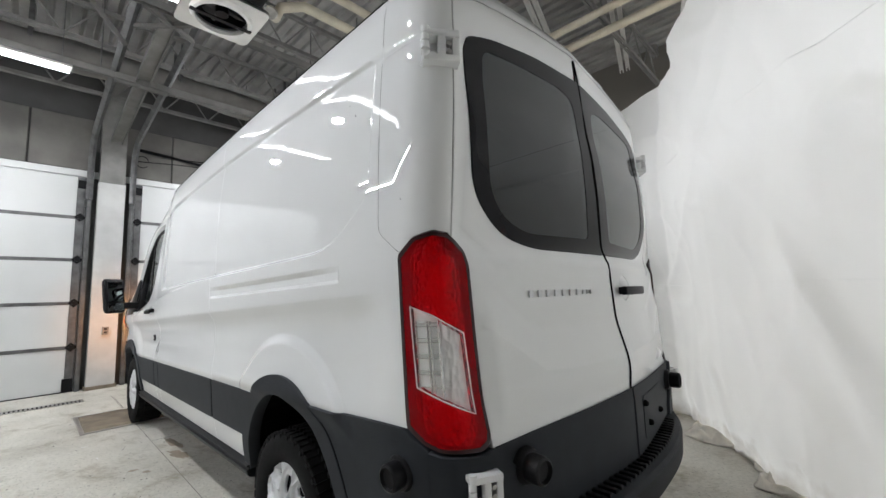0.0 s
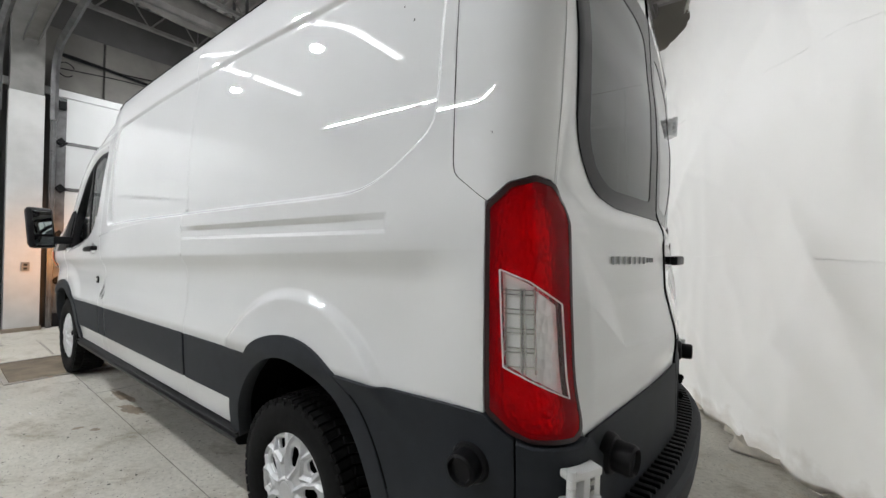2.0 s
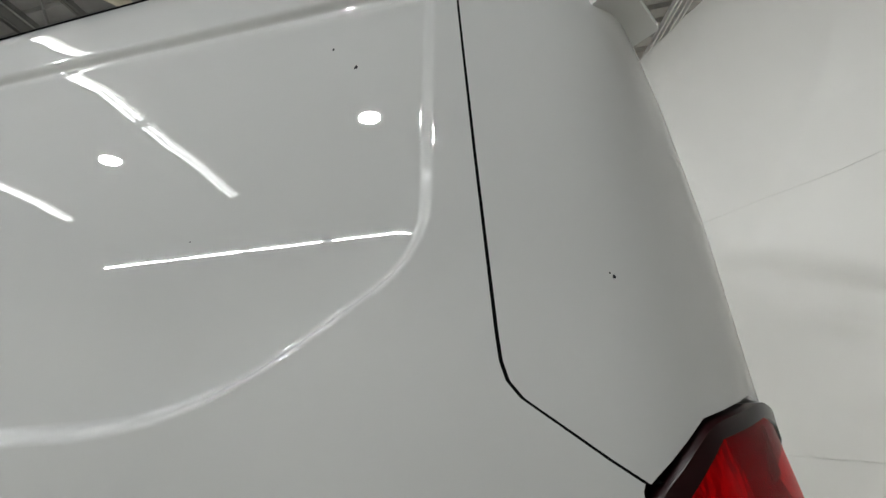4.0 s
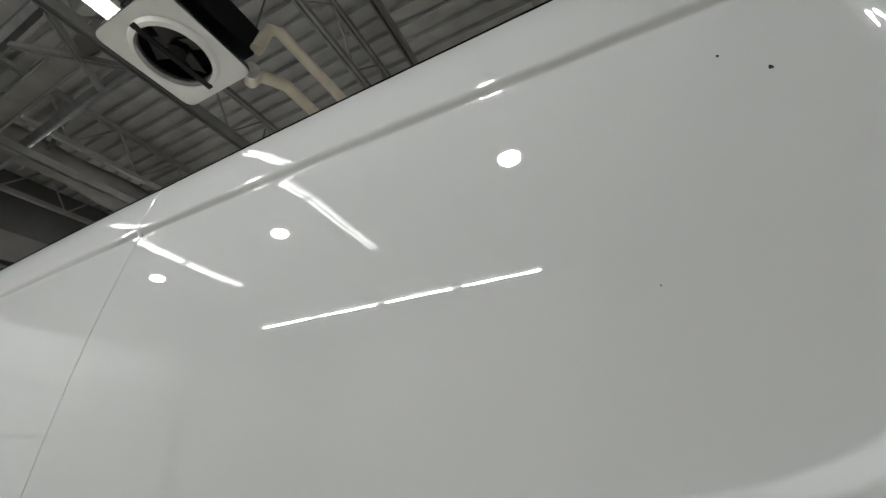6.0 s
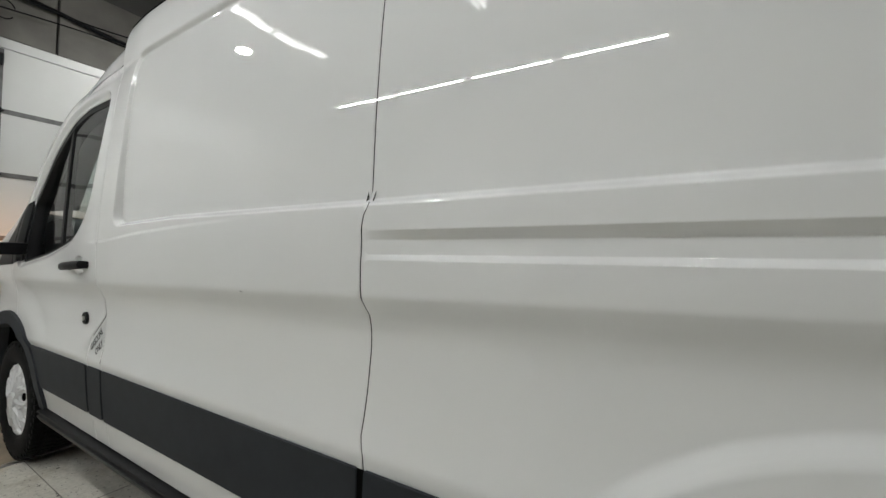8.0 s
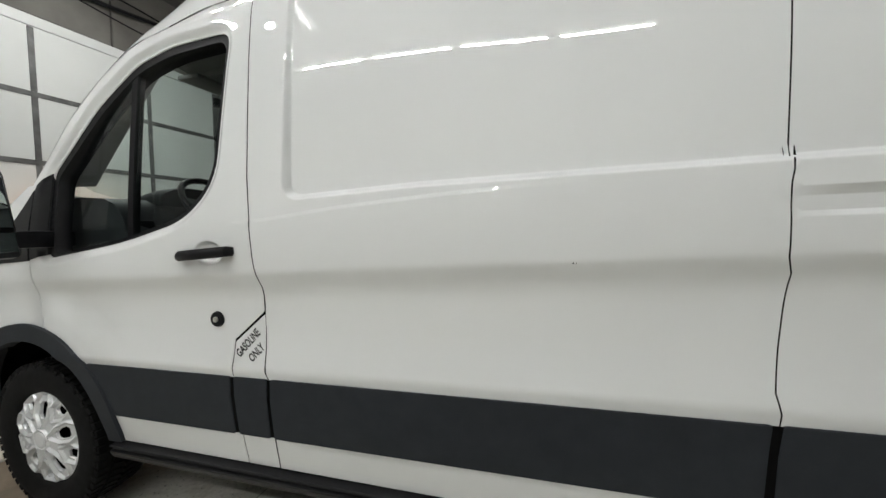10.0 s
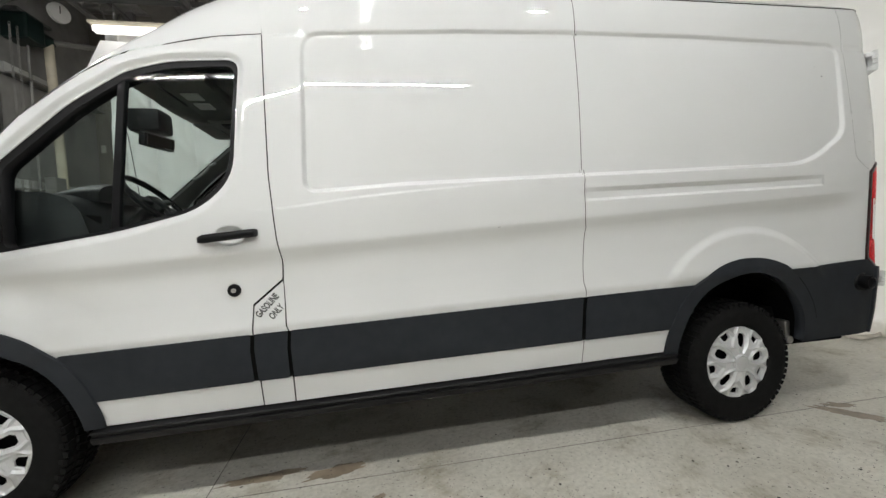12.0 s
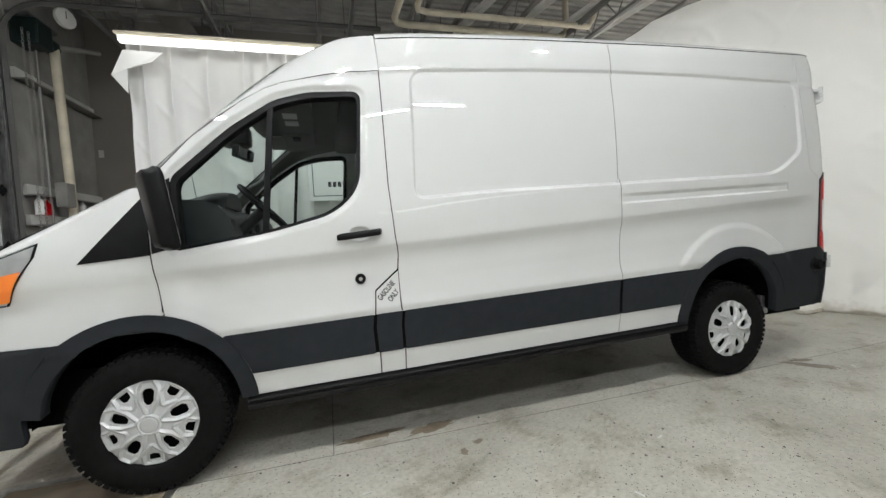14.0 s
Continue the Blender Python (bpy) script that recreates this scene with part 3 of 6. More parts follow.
# rocker
for s in (-1, 1):
    bm = bmesh.new()
    xs = lin(-3.30, -0.42, 12)
    prof = [(0.95, 0.450), (0.996, 0.444), (0.999, 0.438), (0.986, 0.434), (0.986, 0.424), (0.997, 0.419), (0.996, 0.411), (0.983, 0.386), (0.95, 0.375), (0.90, 0.375)]
    g = [[bm.verts.new((x, s * y, z + 0.018 * (x + 1))) for y, z in prof] for x in xs]
    for a, b in zip(g, g[1:]):
        for k in range(len(prof) - 1):
            bm.faces.new((a[k], a[k + 1], b[k + 1], b[k]) if s > 0 else (a[k], b[k], b[k + 1], a[k + 1]))
    bm.faces.new(g[0]), bm.faces.new(g[-1][::-1])
    part("rocker_trim", bm, SILL_TRIM, van, "blackish plastic sill cover")

# window frame, glazing and divider of the front doors
WIN_IN = rounded([(-3.53, 1.205), (-3.12, 1.272), (-2.806, 1.357), (-2.680, 1.486), (-2.638, 1.985), (-2.90, 1.966), (-3.065, 1.918), (-3.277, 1.770), (-3.545, 1.530)],
                 [0.03, 0.1, 0.1, 0.1, 0.05, 0.05, 0.05, 0.05, 0.04])
for mirror, d in ((False, driver_door), (True, other_door)):
    for nm, mat, poly, holes, off, fl, lab in (("window_frame", BLACK, offset_ring(WINDOW, 0.002), [WIN_IN], -0.006, 0.06, "black rubber window seal"), ("window_pane", GLASS, WIN_IN, [], -0.008, 0.003, "clear door glass"),
                                               ("window_divider", BLACK, [(-3.173, 1.245), (-3.143, 1.25), (-3.075, 1.925), (-3.104, 1.915)], [], -0.002, 0.03, "black window divider bar")):
        me = skin_mesh(poly, holes=holes, off=off, flange=fl, mirror=mirror, free=True)
        if nm != "window_frame":
            # the glass stands steeper than the door's skin
            for v in me.vertices:
                v.co.y += (-1 if v.co.y > 0 else 1) * 0.058 * min(1, max(0, (2.0 - v.co.z) / 0.8))
        me.materials.append(mat)
        ob = new(nm, me)
        ob.parent = d
        tagged(ob, lab)
panel("mirror_sail", BLACK, van, [(-3.568, 1.548), (-3.558, 1.204), (-3.646, 1.184), (-3.652, 1.47), (-3.645, 1.50)], "black plastic corner trim", both=True, off=0.005, flange=0.01, free=True)
panel("mirror_sail", BLACK, van, [(-3.94, 1.155), (-3.654, 1.178), (-3.658, 1.478)], "black plastic corner trim", both=True, off=0.006, flange=0.01, free=True)

# roof, cab top, screen and bonnet
def bez(a, b, c, t):
    return tuple((1 - t) ** 2 * p + 2 * t * (1 - t) * q + t * t * r for p, q, r in zip(a, b, c))


def roof_at(s, v):
    """s along the roof, v from -1 (left edge) to 1."""
    k = abs(v)
    e = skin(np.array(min(s, 1.071)), np.array(min(top_z(min(s, 1.0)) + 0.005, 2.365 + max(0, 1.071 - s) * 0.55)))
    xc = s if s < 0.9 else 0.9 + (min(s, 1.071) - 0.9) * 0.83
    zc = float(rail(s)) + 0.02 * min(1, max(0, (-1 - s) / 1.5)) + 0.365 * (1 + 0.03 * min(1, s + 1)) - (0.0 if s < 0.75 else 0.085 * ((min(s, 1.071) - 0.75) / 0.321) ** 3)
    a = (float(e[0]), float(e[1]), float(e[2]))
    m = (xc * 0.7 + a[0] * 0.3, a[1] * 0.90, zc - 0.02 - (0.0 if s < 0.8 else 0.02 * (s - 0.8) / 0.2))
    x, y, z = bez(a, m, (xc, 0, zc), 1 - k)
    # the end meets the doors and turns down over them
    z -= 0.019 * min(1, max(0, s - 1.071) / 0.02)
    if s > 0.85:
        x += (float(skin(np.array(tail_u(y, z)), np.array(z))[0]) + 0.002 - x) * min(1, (s - 0.85) / 0.22) ** 2 * (1 - k ** 8)
    return (x, y if v < 0 else -y, z)


VS = [-1, -0.97, -0.93, -0.88, -0.82, -0.75, -0.65, -0.5, -0.25, 0, 0.25, 0.5, 0.65, 0.75, 0.82, 0.88, 0.93, 0.97, 1]
for a, b, n in ((-2.519, -0.988, 12), (-0.982, 1.071, 26)):
    sheet("roof_panel", roof_at, lin(a, b, n) + ([1.076, 1.084, 1.091] if b > 1 else []), VS, PAINT, van)
for s in (1, -1):
    bm = bmesh.new()
    pts = [skin(np.array(x), np.array(top_z(x) + 0.002), np.array(0.001)) for x in lin(-2.51, 1.0, 60)]
    add_path(bm, [(p[0], p[1] * s, p[2]) for p in pts], 0.0028, 6)
    part("roof_gutter", bm, SHADOW, van, "dark seal along the roof's edge")
_r = roof_at(-2.519, -0.86)
A_EDGE = [(-2.524, -_r[1], _r[2]), (-2.70, 0.825, 2.352), (-2.86, 0.83, 2.275), (-3.02, 0.83, 2.175), (-3.13, 0.83, 2.09), (-3.25, 0.825, 1.985), (-3.48, 0.81, 1.775), (-3.72, 0.79, 1.555)]


def along(pts, t):
    k = min(int(t * (len(pts) - 1)), len(pts) - 2)
    f = t * (len(pts) - 1) - k
    p = [pts[max(k - 1, 0)], pts[k], pts[k + 1], pts[min(k + 2, len(pts) - 1)]]
    return tuple(0.5 * (2 * b + (c - a) * f + (2 * a - 5 * b + 4 * c - d) * f * f + (3 * b - a - 3 * c + d) * f ** 3) for a, b, c, d in zip(*p))


def cab_edge(sgn):
    def f(t, v):
        x, z = along(DOOR_TOP, t)
        z += G
        y = -float(half_width(x, z))
        ex, ey, ez = along(A_EDGE, t)
        mx, my, mz = (x + ex) / 2, y + 0.025, ez * 0.6 + z * 0.4
        p = bez((x, y, z), (mx, my, mz), (ex, -ey, ez), v)
        return (p[0], p[1] * -sgn, p[2])
    return f


for sgn in (-1, 1):
    sheet("cab_pillar", cab_edge(sgn), lin(0, 1, 25), lin(0, 1, 8), PAINT, van)


def cab_roof(t, v):
    """From the roof's front section (t = 0) to the screen's head (t = 1)."""
    k = abs(v)
    ex, ey, ez = along(A_EDGE[:4], t)
    c = bez((-2.525, 0, float(rail(-2.52)) + 0.35), (-2.80, 0, 2.44), (-3.08, 0, 2.31), t)
    p = bez((ex, -ey, ez), ((ex + c[0]) / 2 * 0.5 + c[0] * 0.5, -ey * 0.75, ez * 0.3 + c[2] * 0.7 + 0.02), c, 1 - k)
    return (p[0], p[1] if v < 0 else -p[1], p[2])


sheet("cab_roof", cab_roof, lin(0, 1, 10), VS, PAINT, van)


def screen(t, v):
    k = abs(v)
    ex, ey, ez = along(A_EDGE[3:], t)
    c = bez((-3.08, 0, 2.31), (-3.62, 0, 1.92), (-4.10, 0, 1.46), t)
    p = bez((ex, -ey, ez), (c[0] * 0.8 + ex * 0.2, -ey * 0.8, c[2] * 0.75 + ez * 0.25), c, 1 - k)
    return (p[0], p[1] if v < 0 else -p[1], p[2])


sheet("windscreen", screen, lin(0.01, 1, 12), VS, GLASS, van, "clear windscreen")
HOOD_L = [(-3.72, 1.50), (-3.9, 1.395), (-4.1, 1.28), (-4.30, 1.18), (-4.62, 1.03)]


def bonnet(t, v):
    k = abs(v)
    x, z = along(HOOD_L, t)
    y = -float(half_width(x, z))
    cx, cz = along([(-4.10, 1.45), (-4.25, 1.40), (-4.42, 1.33), (-4.60, 1.24), (-4.74, 1.10)], t)
    p = bez((x, y, z), ((x + cx) / 2, y * 0.88, cz * 0.58 + z * 0.42 + 0.015), (cx, 0, cz), 1 - k)
    return (p[0], p[1] if v < 0 else -p[1], p[2])


sheet("bonnet", bonnet, lin(0, 1, 14), VS, PAINT, van)
# front end below the bonnet
bm = bmesh.new()
for i, (z0, z1, x0) in enumerate(((0.80, 1.05, -4.70), (0.30, 0.80, -4.78))):
    g = []
    for z in lin(z0, z1, 4):
        row = []
        for j in range(17):
            y = -1 + j / 8
            w = 0.83 if i == 0 else 0.93
            row.append(bm.verts.new((x0 + 0.30 * abs(y) ** 3.5, y * w, z)))
        g.append(row)
    for a, b in zip(g, g[1:]):
        for j in range(16):
            bm.faces.new((a[j], a[j + 1], b[j + 1], b[j]))
smooth(part("front_bumper", bm, DARK, van, "dark grey front bumper and grille"))
panel("bumper_corner", DARK, van, arc(-3.745, 0.40, 0.501, 128, 184, 10) + [(-4.26, 0.33), (-4.5, 0.31), (-4.62, 0.40), (-4.62, 0.80), (-4.3, 0.79)], "dark grey bumper corner", both=True, off=0.01, flange=0.03, free=True)

# ---------------------------------------------------------------- van: lamps, bumper, fittings
def red_glass(name, clear, tint, mixf):
    m, t, b = nodes_of(name)
    b.inputs["Base Color"].default_value = (*tint, 1)
    b.inputs["Roughness"].default_value = 0.14
    b.inputs["Coat Weight"].default_value = 0.6
    b.inputs["Coat Roughness"].default_value = 0.02
    b.inputs["Coat IOR"].default_value = 1.4
    b.inputs["Specular IOR Level"].default_value = 0.2
    tr = t.nodes.new("ShaderNodeBsdfTransparent")
    tr.inputs["Color"].default_value = (*clear, 1)
    co = t.nodes.new("ShaderNodeTexCoord")
    wv = t.nodes.new("ShaderNodeTexWave")
    wv.inputs["Scale"].default_value = 26
    wv.bands_direction = "Z"
    bp = t.nodes.new("ShaderNodeBump")
    bp.inputs["Strength"].default_value = 0.03
    bp.inputs["Distance"].default_value = 0.004
    t.links.new(co.outputs["Object"], wv.inputs["Vector"])
    t.links.new(wv.outputs["Fac"], bp.inputs["Height"])
    t.links.new(bp.outputs["Normal"], b.inputs["Normal"])
    mx = t.nodes.new("ShaderNodeMixShader")
    mx.inputs[0].default_value = mixf
    t.links.new(tr.outputs[0], mx.inputs[1])
    t.links.new(b.outputs[0], mx.inputs[2])
    t.links.new(mx.outputs[0], t.nodes["Material Output"].inputs["Surface"])
    return m


RED = red_glass("red_lens", (1.0, 0.014, 0.026), (0.62, 0.0004, 0.005), 0.36)
PRISM = plain("white_lamp_board", (0.94, 0.94, 0.93), 0.6, vary=0.03, scale=40)


def fluted(name, scale):
    """A bright reflector pressed into small facets."""
    m = plain(name, (0.88, 0.88, 0.88), 0.26, metal=0.85, vary=0.08, scale=30)
    t = m.node_tree
    co = t.nodes.new("ShaderNodeTexCoord")
    vo = t.nodes.new("ShaderNodeTexVoronoi")
    vo.inputs["Scale"].default_value = scale
    mp = t.nodes.new("ShaderNodeMapping")
    mp.inputs["Scale"].default_value = (1.0, 1.0, 0.55)
    bp = t.nodes.new("ShaderNodeBump")
    bp.inputs["Strength"].default_value, bp.inputs["Distance"].default_value = 0.5, 0.012
    t.links.new(co.outputs["Object"], mp.inputs["Vector"])
    t.links.new(mp.outputs["Vector"], vo.inputs["Vector"])
    t.links.new(vo.outputs["Distance"], bp.inputs["Height"])
    t.links.new(bp.outputs["Normal"], t.nodes["Principled BSDF"].inputs["Normal"])
    return m


FLUTED = fluted("fluted_reflector", 85.0)
BOWL = fluted("silver_lamp_bowl", 60.0)
BOWL.node_tree.nodes["Principled BSDF"].inputs["Metallic"].default_value = 0.25
BOWL.node_tree.nodes["Principled BSDF"].inputs["Roughness"].default_value = 0.3
CLEAR = glassy("clear_lens", (0.985, 0.985, 0.985), 0.02)
MAROON = plain("dark_red_lamp_border", (0.016, 0.001, 0.002), 0.3, coat=0.3, spec=0.3)
CHROME = plain("reflector_chrome", (0.80, 0.80, 0.80), 0.18, metal=1.0, vary=0.05, scale=40)
MIRROR = plain("mirror_glass", (0.85, 0.86, 0.87), 0.02, metal=1.0, vary=0.01)
CHROME_DULL = plain("dull_chrome", (0.55, 0.56, 0.57), 0.3, metal=0.8, vary=0.1, scale=20)
AMBER_LIT = glow("amber_lit", (1.0, 0.20, 0.01), 0.26)
AMBER_LIT.node_tree.nodes["Principled BSDF"].inputs["Base Color"].default_value = (0.85, 0.22, 0.01, 1)
PAPER = plain("white_board", (0.78, 0.78, 0.77), 0.6, vary=0.03)
INK = plain("black_print", (0.01, 0.01, 0.01), 0.6)


def shrunk(poly, sx, sz, c):
    return [(c[0] + (x - c[0]) * sx, c[1] + (z - c[1]) * sz) for x, z in poly]


CLEAR_P = [(0.914, 1.284), (0.985, 1.258), (1.082, 1.202), (1.092, 0.967), (0.922, 1.046)]
WHITE_P = [(0.918, 1.277), (0.985, 1.252), (1.002, 1.243), (1.002, 1.012), (0.926, 1.050)]
for mirror in (False, True):
    shape = [(min(u, 1.104), z) for u, z in LAMP] if mirror else LAMP
    LAMP_IN = shrunk(shape, 0.92, 0.965, (1.006 - 0.011 * mirror, 1.168))
    lamp = on_skin("tail_lamp", MAROON, van, rounded(shape, 0.012, 3), 0.008, 0.045, holes=[LAMP_IN], label="tall red and clear tail lamp with dark border", mirror=mirror, du=0.02, gap=0.02)
    on_skin("reflector", FLUTED, lamp, shrunk(LAMP, 0.97, 0.99, (1.012, 1.165)), -0.030, 0.002, label="bright faceted reflector", mirror=mirror, du=0.02, gap=0.02)
    on_skin("clear_reflector", PRISM, lamp, WHITE_P, -0.006, 0.002, label="white reflector behind the clear lens", mirror=mirror, du=0.02, gap=0.02)
    on_skin("lamp_bowl", BOWL, lamp, [(1.006, 1.238), (1.078, 1.197), (1.088, 0.975), (1.006, 1.012)], -0.012, 0.002, label="silver faceted lamp bowl", mirror=mirror, du=0.02, gap=0.02)
    on_skin("red_lens", RED, lamp, shrunk(LAMP_IN, 0.995, 0.998, (1.006, 1.168)), 0.006, 0.006, holes=[shrunk(CLEAR_P, 1.02, 1.01, (1.02, 1.11))], label="red lens", mirror=mirror, du=0.02, gap=0.02)
    lens = on_skin("clear_lens", CLEAR, lamp, CLEAR_P, 0.006, 0.004, label="clear ribbed lens", mirror=mirror, du=0.02, gap=0.02)
    lens.visible_shadow = False
    s = -1 if mirror else 1
    bm = bmesh.new()
    for z in (1.235, 1.224, 1.188, 1.177, 1.141, 1.130, 1.094, 1.083, 1.047):
        pts = [skin(np.array(u), np.array(z), np.array(-0.003)) for u in lin(0.92, 1.0, 6)]
        add_path(bm, [(p[0], p[1] * s, p[2]) for p in pts], 0.0022, 5)
    for u in (0.928, 0.965, 0.975, 1.002):
        pts = [skin(np.array(u), np.array(z), np.array(-0.003)) for z in lin(1.03, 1.24, 6)]
        add_path(bm, [(p[0], p[1] * s, p[2]) for p in pts], 0.003, 5)
    part("rib", bm, CHROME, lamp, "thin chrome ribs")
    for u, z, r in ((1.05, 1.315, 0.014), (1.03, 0.93, 0.012)):
        bm = bmesh.new()
        p = skin(np.array(u), np.array(z), np.array(-0.022))
        q = bmesh.ops.create_uvsphere(bm, u_segments=14, v_segments=8, radius=r)
        bmesh.ops.translate(bm, verts=q["verts"], vec=(p[0], p[1] * s, p[2]))
        smooth(part("bulb", bm, CHROME, lamp, "bulb in chrome bowl"))
    # the pale rim between clear and red lens
    bm = bmesh.new()
    pts = [skin(np.array(u), np.array(z), np.array(0.006)) for u, z in densify(CLEAR_P, 0.03)]
    add_path(bm, [(p[0], p[1] * s, p[2]) for p in pts + pts[:1]], 0.0022, 6)
    part("lens_rim", bm, PAPER, lamp, "pale lens rim")

def lathe(bm, base, axis, prof, seg=28):
    """A turned shape: radii and heights along an axis."""
    q = Vector(axis).to_track_quat("Z", "Y")
    rings = [[bm.verts.new(Vector(base) + q @ Vector((r * math.cos(2 * math.pi * k / seg), r * math.sin(2 * math.pi * k / seg), h))) for k in range(seg)] for r, h in prof]
    for a, b in zip(rings, rings[1:]):
        for k in range(seg):
            bm.faces.new((a[k], a[(k + 1) % seg], b[(k + 1) % seg], b[k]))
    bm.faces.new(rings[-1])
    bmesh.ops.recalc_face_normals(bm, faces=bm.faces)


STOP = [(0.056, -0.03), (0.055, 0.012), (0.050, 0.020), (0.042, 0.022), (0.042, 0.052), (0.040, 0.060), (0.033, 0.064), (0.031, 0.060), (0.029, 0.054), (0.012, 0.052)]
# rear bumper: side pieces, corner blocks, step
B_SIDE = arc(0.03, 0.455, 0.521, 0, 57, 14) + [(0.47, 0.895), (0.60, 0.904), (0.77, 0.914), (0.876, 0.918), (0.895, 0.895), (0.936, 0.872), (0.936, 0.45), (0.56, 0.44)]
B_CORNER = [(0.942, 0.870), (0.97, 0.860), (1.09, 0.858), (1.120, 0.868), (1.20, 0.80), (1.20, 0.79), (1.20, 0.70), (1.24, 0.66), (1.24, 0.45), (0.942, 0.45)]
for mirror in (False, True):
    s = -1 if mirror else 1
    bs = on_skin("rear_bumper_side", DARK, van, B_SIDE, 0.012, 0.03, label="dark grey bumper side", mirror=mirror)
    on_skin("rear_bumper_corner", DARK, van, B_CORNER, 0.024, 0.05, label="dark grey bumper corner", mirror=mirror, du=0.025)
    c = skin(np.array(0.849), np.array(0.783), np.array(0.0))
    bm = bmesh.new()
    lathe(bm, (c[0], c[1] * s, c[2]), (0, -s, -0.04), STOP)
    smooth(part("rubber_stop", bm, BLACK, van, "round rubber door stop"))
    d = right_rear if mirror else left_rear
    bm = bmesh.new()
    q = skin(np.array(tail_u(-0.74, 0.79)), np.array(0.79))
    lathe(bm, (q[0], q[1] * s, q[2]), (1, -0.12 * s, 0), [(r, h * 1.25 + 0.008) for r, h in STOP])
    smooth(part("rubber_stop", bm, BLACK, d, "round rubber door stop"))
bm = bmesh.new()
ys = lin(-0.93, 0.93, 41)


def bump_x(y):
    return 1.280 - 0.20 * abs(y / 0.93) ** 2.6


prof = [(-0.22, 0.595), (-0.05, 0.60), (-0.012, 0.592), (0.0, 0.575), (-0.004, 0.49), (-0.03, 0.445), (-0.10, 0.43), (-0.22, 0.43)]
g = [[bm.verts.new((bump_x(y) + dx, y, z)) for dx, z in prof] for y in ys]
for a, b in zip(g, g[1:]):
    for k in range(len(prof) - 1):
        bm.faces.new((a[k], b[k], b[k + 1], a[k + 1]))
bm.faces.new(g[0]), bm.faces.new(g[-1][::-1])
bmesh.ops.recalc_face_normals(bm, faces=bm.faces)
step_bumper = smooth(part("rear_step_bumper", bm, DARK, van, "dark grey plastic step bumper"), 35)
for y in lin(-0.62, 0.62, 32):
    x = bump_x(y)
    bm = bmesh.new()
    add_box(bm, (x - 0.16, y - 0.011, 0.594), (x - 0.035, y + 0.011, 0.610), 0.004)
    part("tread_rib", bm, BLACK, step_bumper)


bm = bmesh.new()
add_box(bm, (-0.004, -0.05, -0.018), (0.006, 0.05, 0.018), 0.003, pose(bump_x(0.72) - 0.002, -0.72, 0.53, 0, 0, -22))
part("red_reflector", bm, RED, step_bumper, "small red reflector")


def hinge(y_sign, u, z, name="door_hinge"):
    """A cast hinge that wraps the rear corner: two leaves, a barrel and bolts."""
    p, n = skin(np.array(u), np.array(z), np.array(0.03 if z > 1 else 0.046)), skin_normal(np.array(u), np.array(z))
    ang = math.degrees(math.atan2(n[1], n[0])) - 0
    m = Matrix.Translation((p[0], p[1] * y_sign, z)) @ Matrix.Rotation(radians(ang * y_sign), 4, "Z") @ Matrix.Scale(1.0 if z > 1 else 0.82, 4)
    bm = bmesh.new()
    for zz in (-0.042, 0.042):
        add_box(bm, (-0.045, -0.062, zz - 0.012), (0.012, 0.060, zz + 0.012), 0.006, m)
    add_box(bm, (-0.02, -0.012, -0.05), (0.010, 0.014, 0.05), 0.005, m)
    add_box(bm, (-0.045, 0.036, -0.05), (0.004, 0.062, 0.05), 0.006, m)
    for k in range(4):
        zz = -0.04 + k * 0.027
        vs = add_tube(bm, (0.0, -0.052, zz), (0.0, -0.052, zz + 0.022), 0.014, 14)
        bmesh.ops.transform(bm, matrix=m, verts=vs)
    ob = smooth(part(name, bm, PAINT, van, "white painted cast door hinge"))
    bm = bmesh.new()
    for yy, zz in ((0.026, 0.012), (0.026, -0.018)):
        vs = add_tube(bm, (-0.012, yy, zz), (0.006, yy, zz), 0.009, 6)
        bmesh.ops.transform(bm, matrix=m, verts=vs)
    part("bolt", bm, STEEL, ob, "steel bolt")
    return ob


for s in (1, -1):
    hinge(s, 1.022, 2.115)
    hinge(s, 1.072, 0.777)
# right rear door: handle, badge; left: badge bars
bm = bmesh.new()
add_box(bm, (1.148, 0.06, 1.288), (1.178, 0.30, 1.328), 0.010)
add_box(bm, (1.12, 0.10, 1.29), (1.16, 0.14, 1.325), 0.004)
add_box(bm, (1.12, 0.24, 1.29), (1.16, 0.28, 1.325), 0.004)
smooth(part("door_handle", bm, BLACK, right_rear, "black door handle"))
bm = bmesh.new()
bmesh.ops.create_uvsphere(bm, u_segments=20, v_segments=10, radius=0.07)
bmesh.ops.transform(bm, matrix=Matrix.Translation((1.105, 0.18, 1.315)) @ Matrix.Diagonal((0.45, 1.15, 1.0, 1)), verts=bm.verts)
smooth(part("handle_cup", bm, PAINT, right_rear))
bm = bmesh.new()
bmesh.ops.create_uvsphere(bm, u_segments=24, v_segments=10, radius=0.045)
eb = skin(np.array(tail_u(-0.60, 0.955)), np.array(0.955), np.array(0.0))
bmesh.ops.transform(bm, matrix=Matrix.Translation((eb[0], 0.60, 0.955)) @ Matrix.Diagonal((0.18, 1.25, 0.62, 1)), verts=bm.verts)
smooth(part("badge", bm, CHROME_DULL, right_rear, "small oval chrome badge"))
y = -0.60
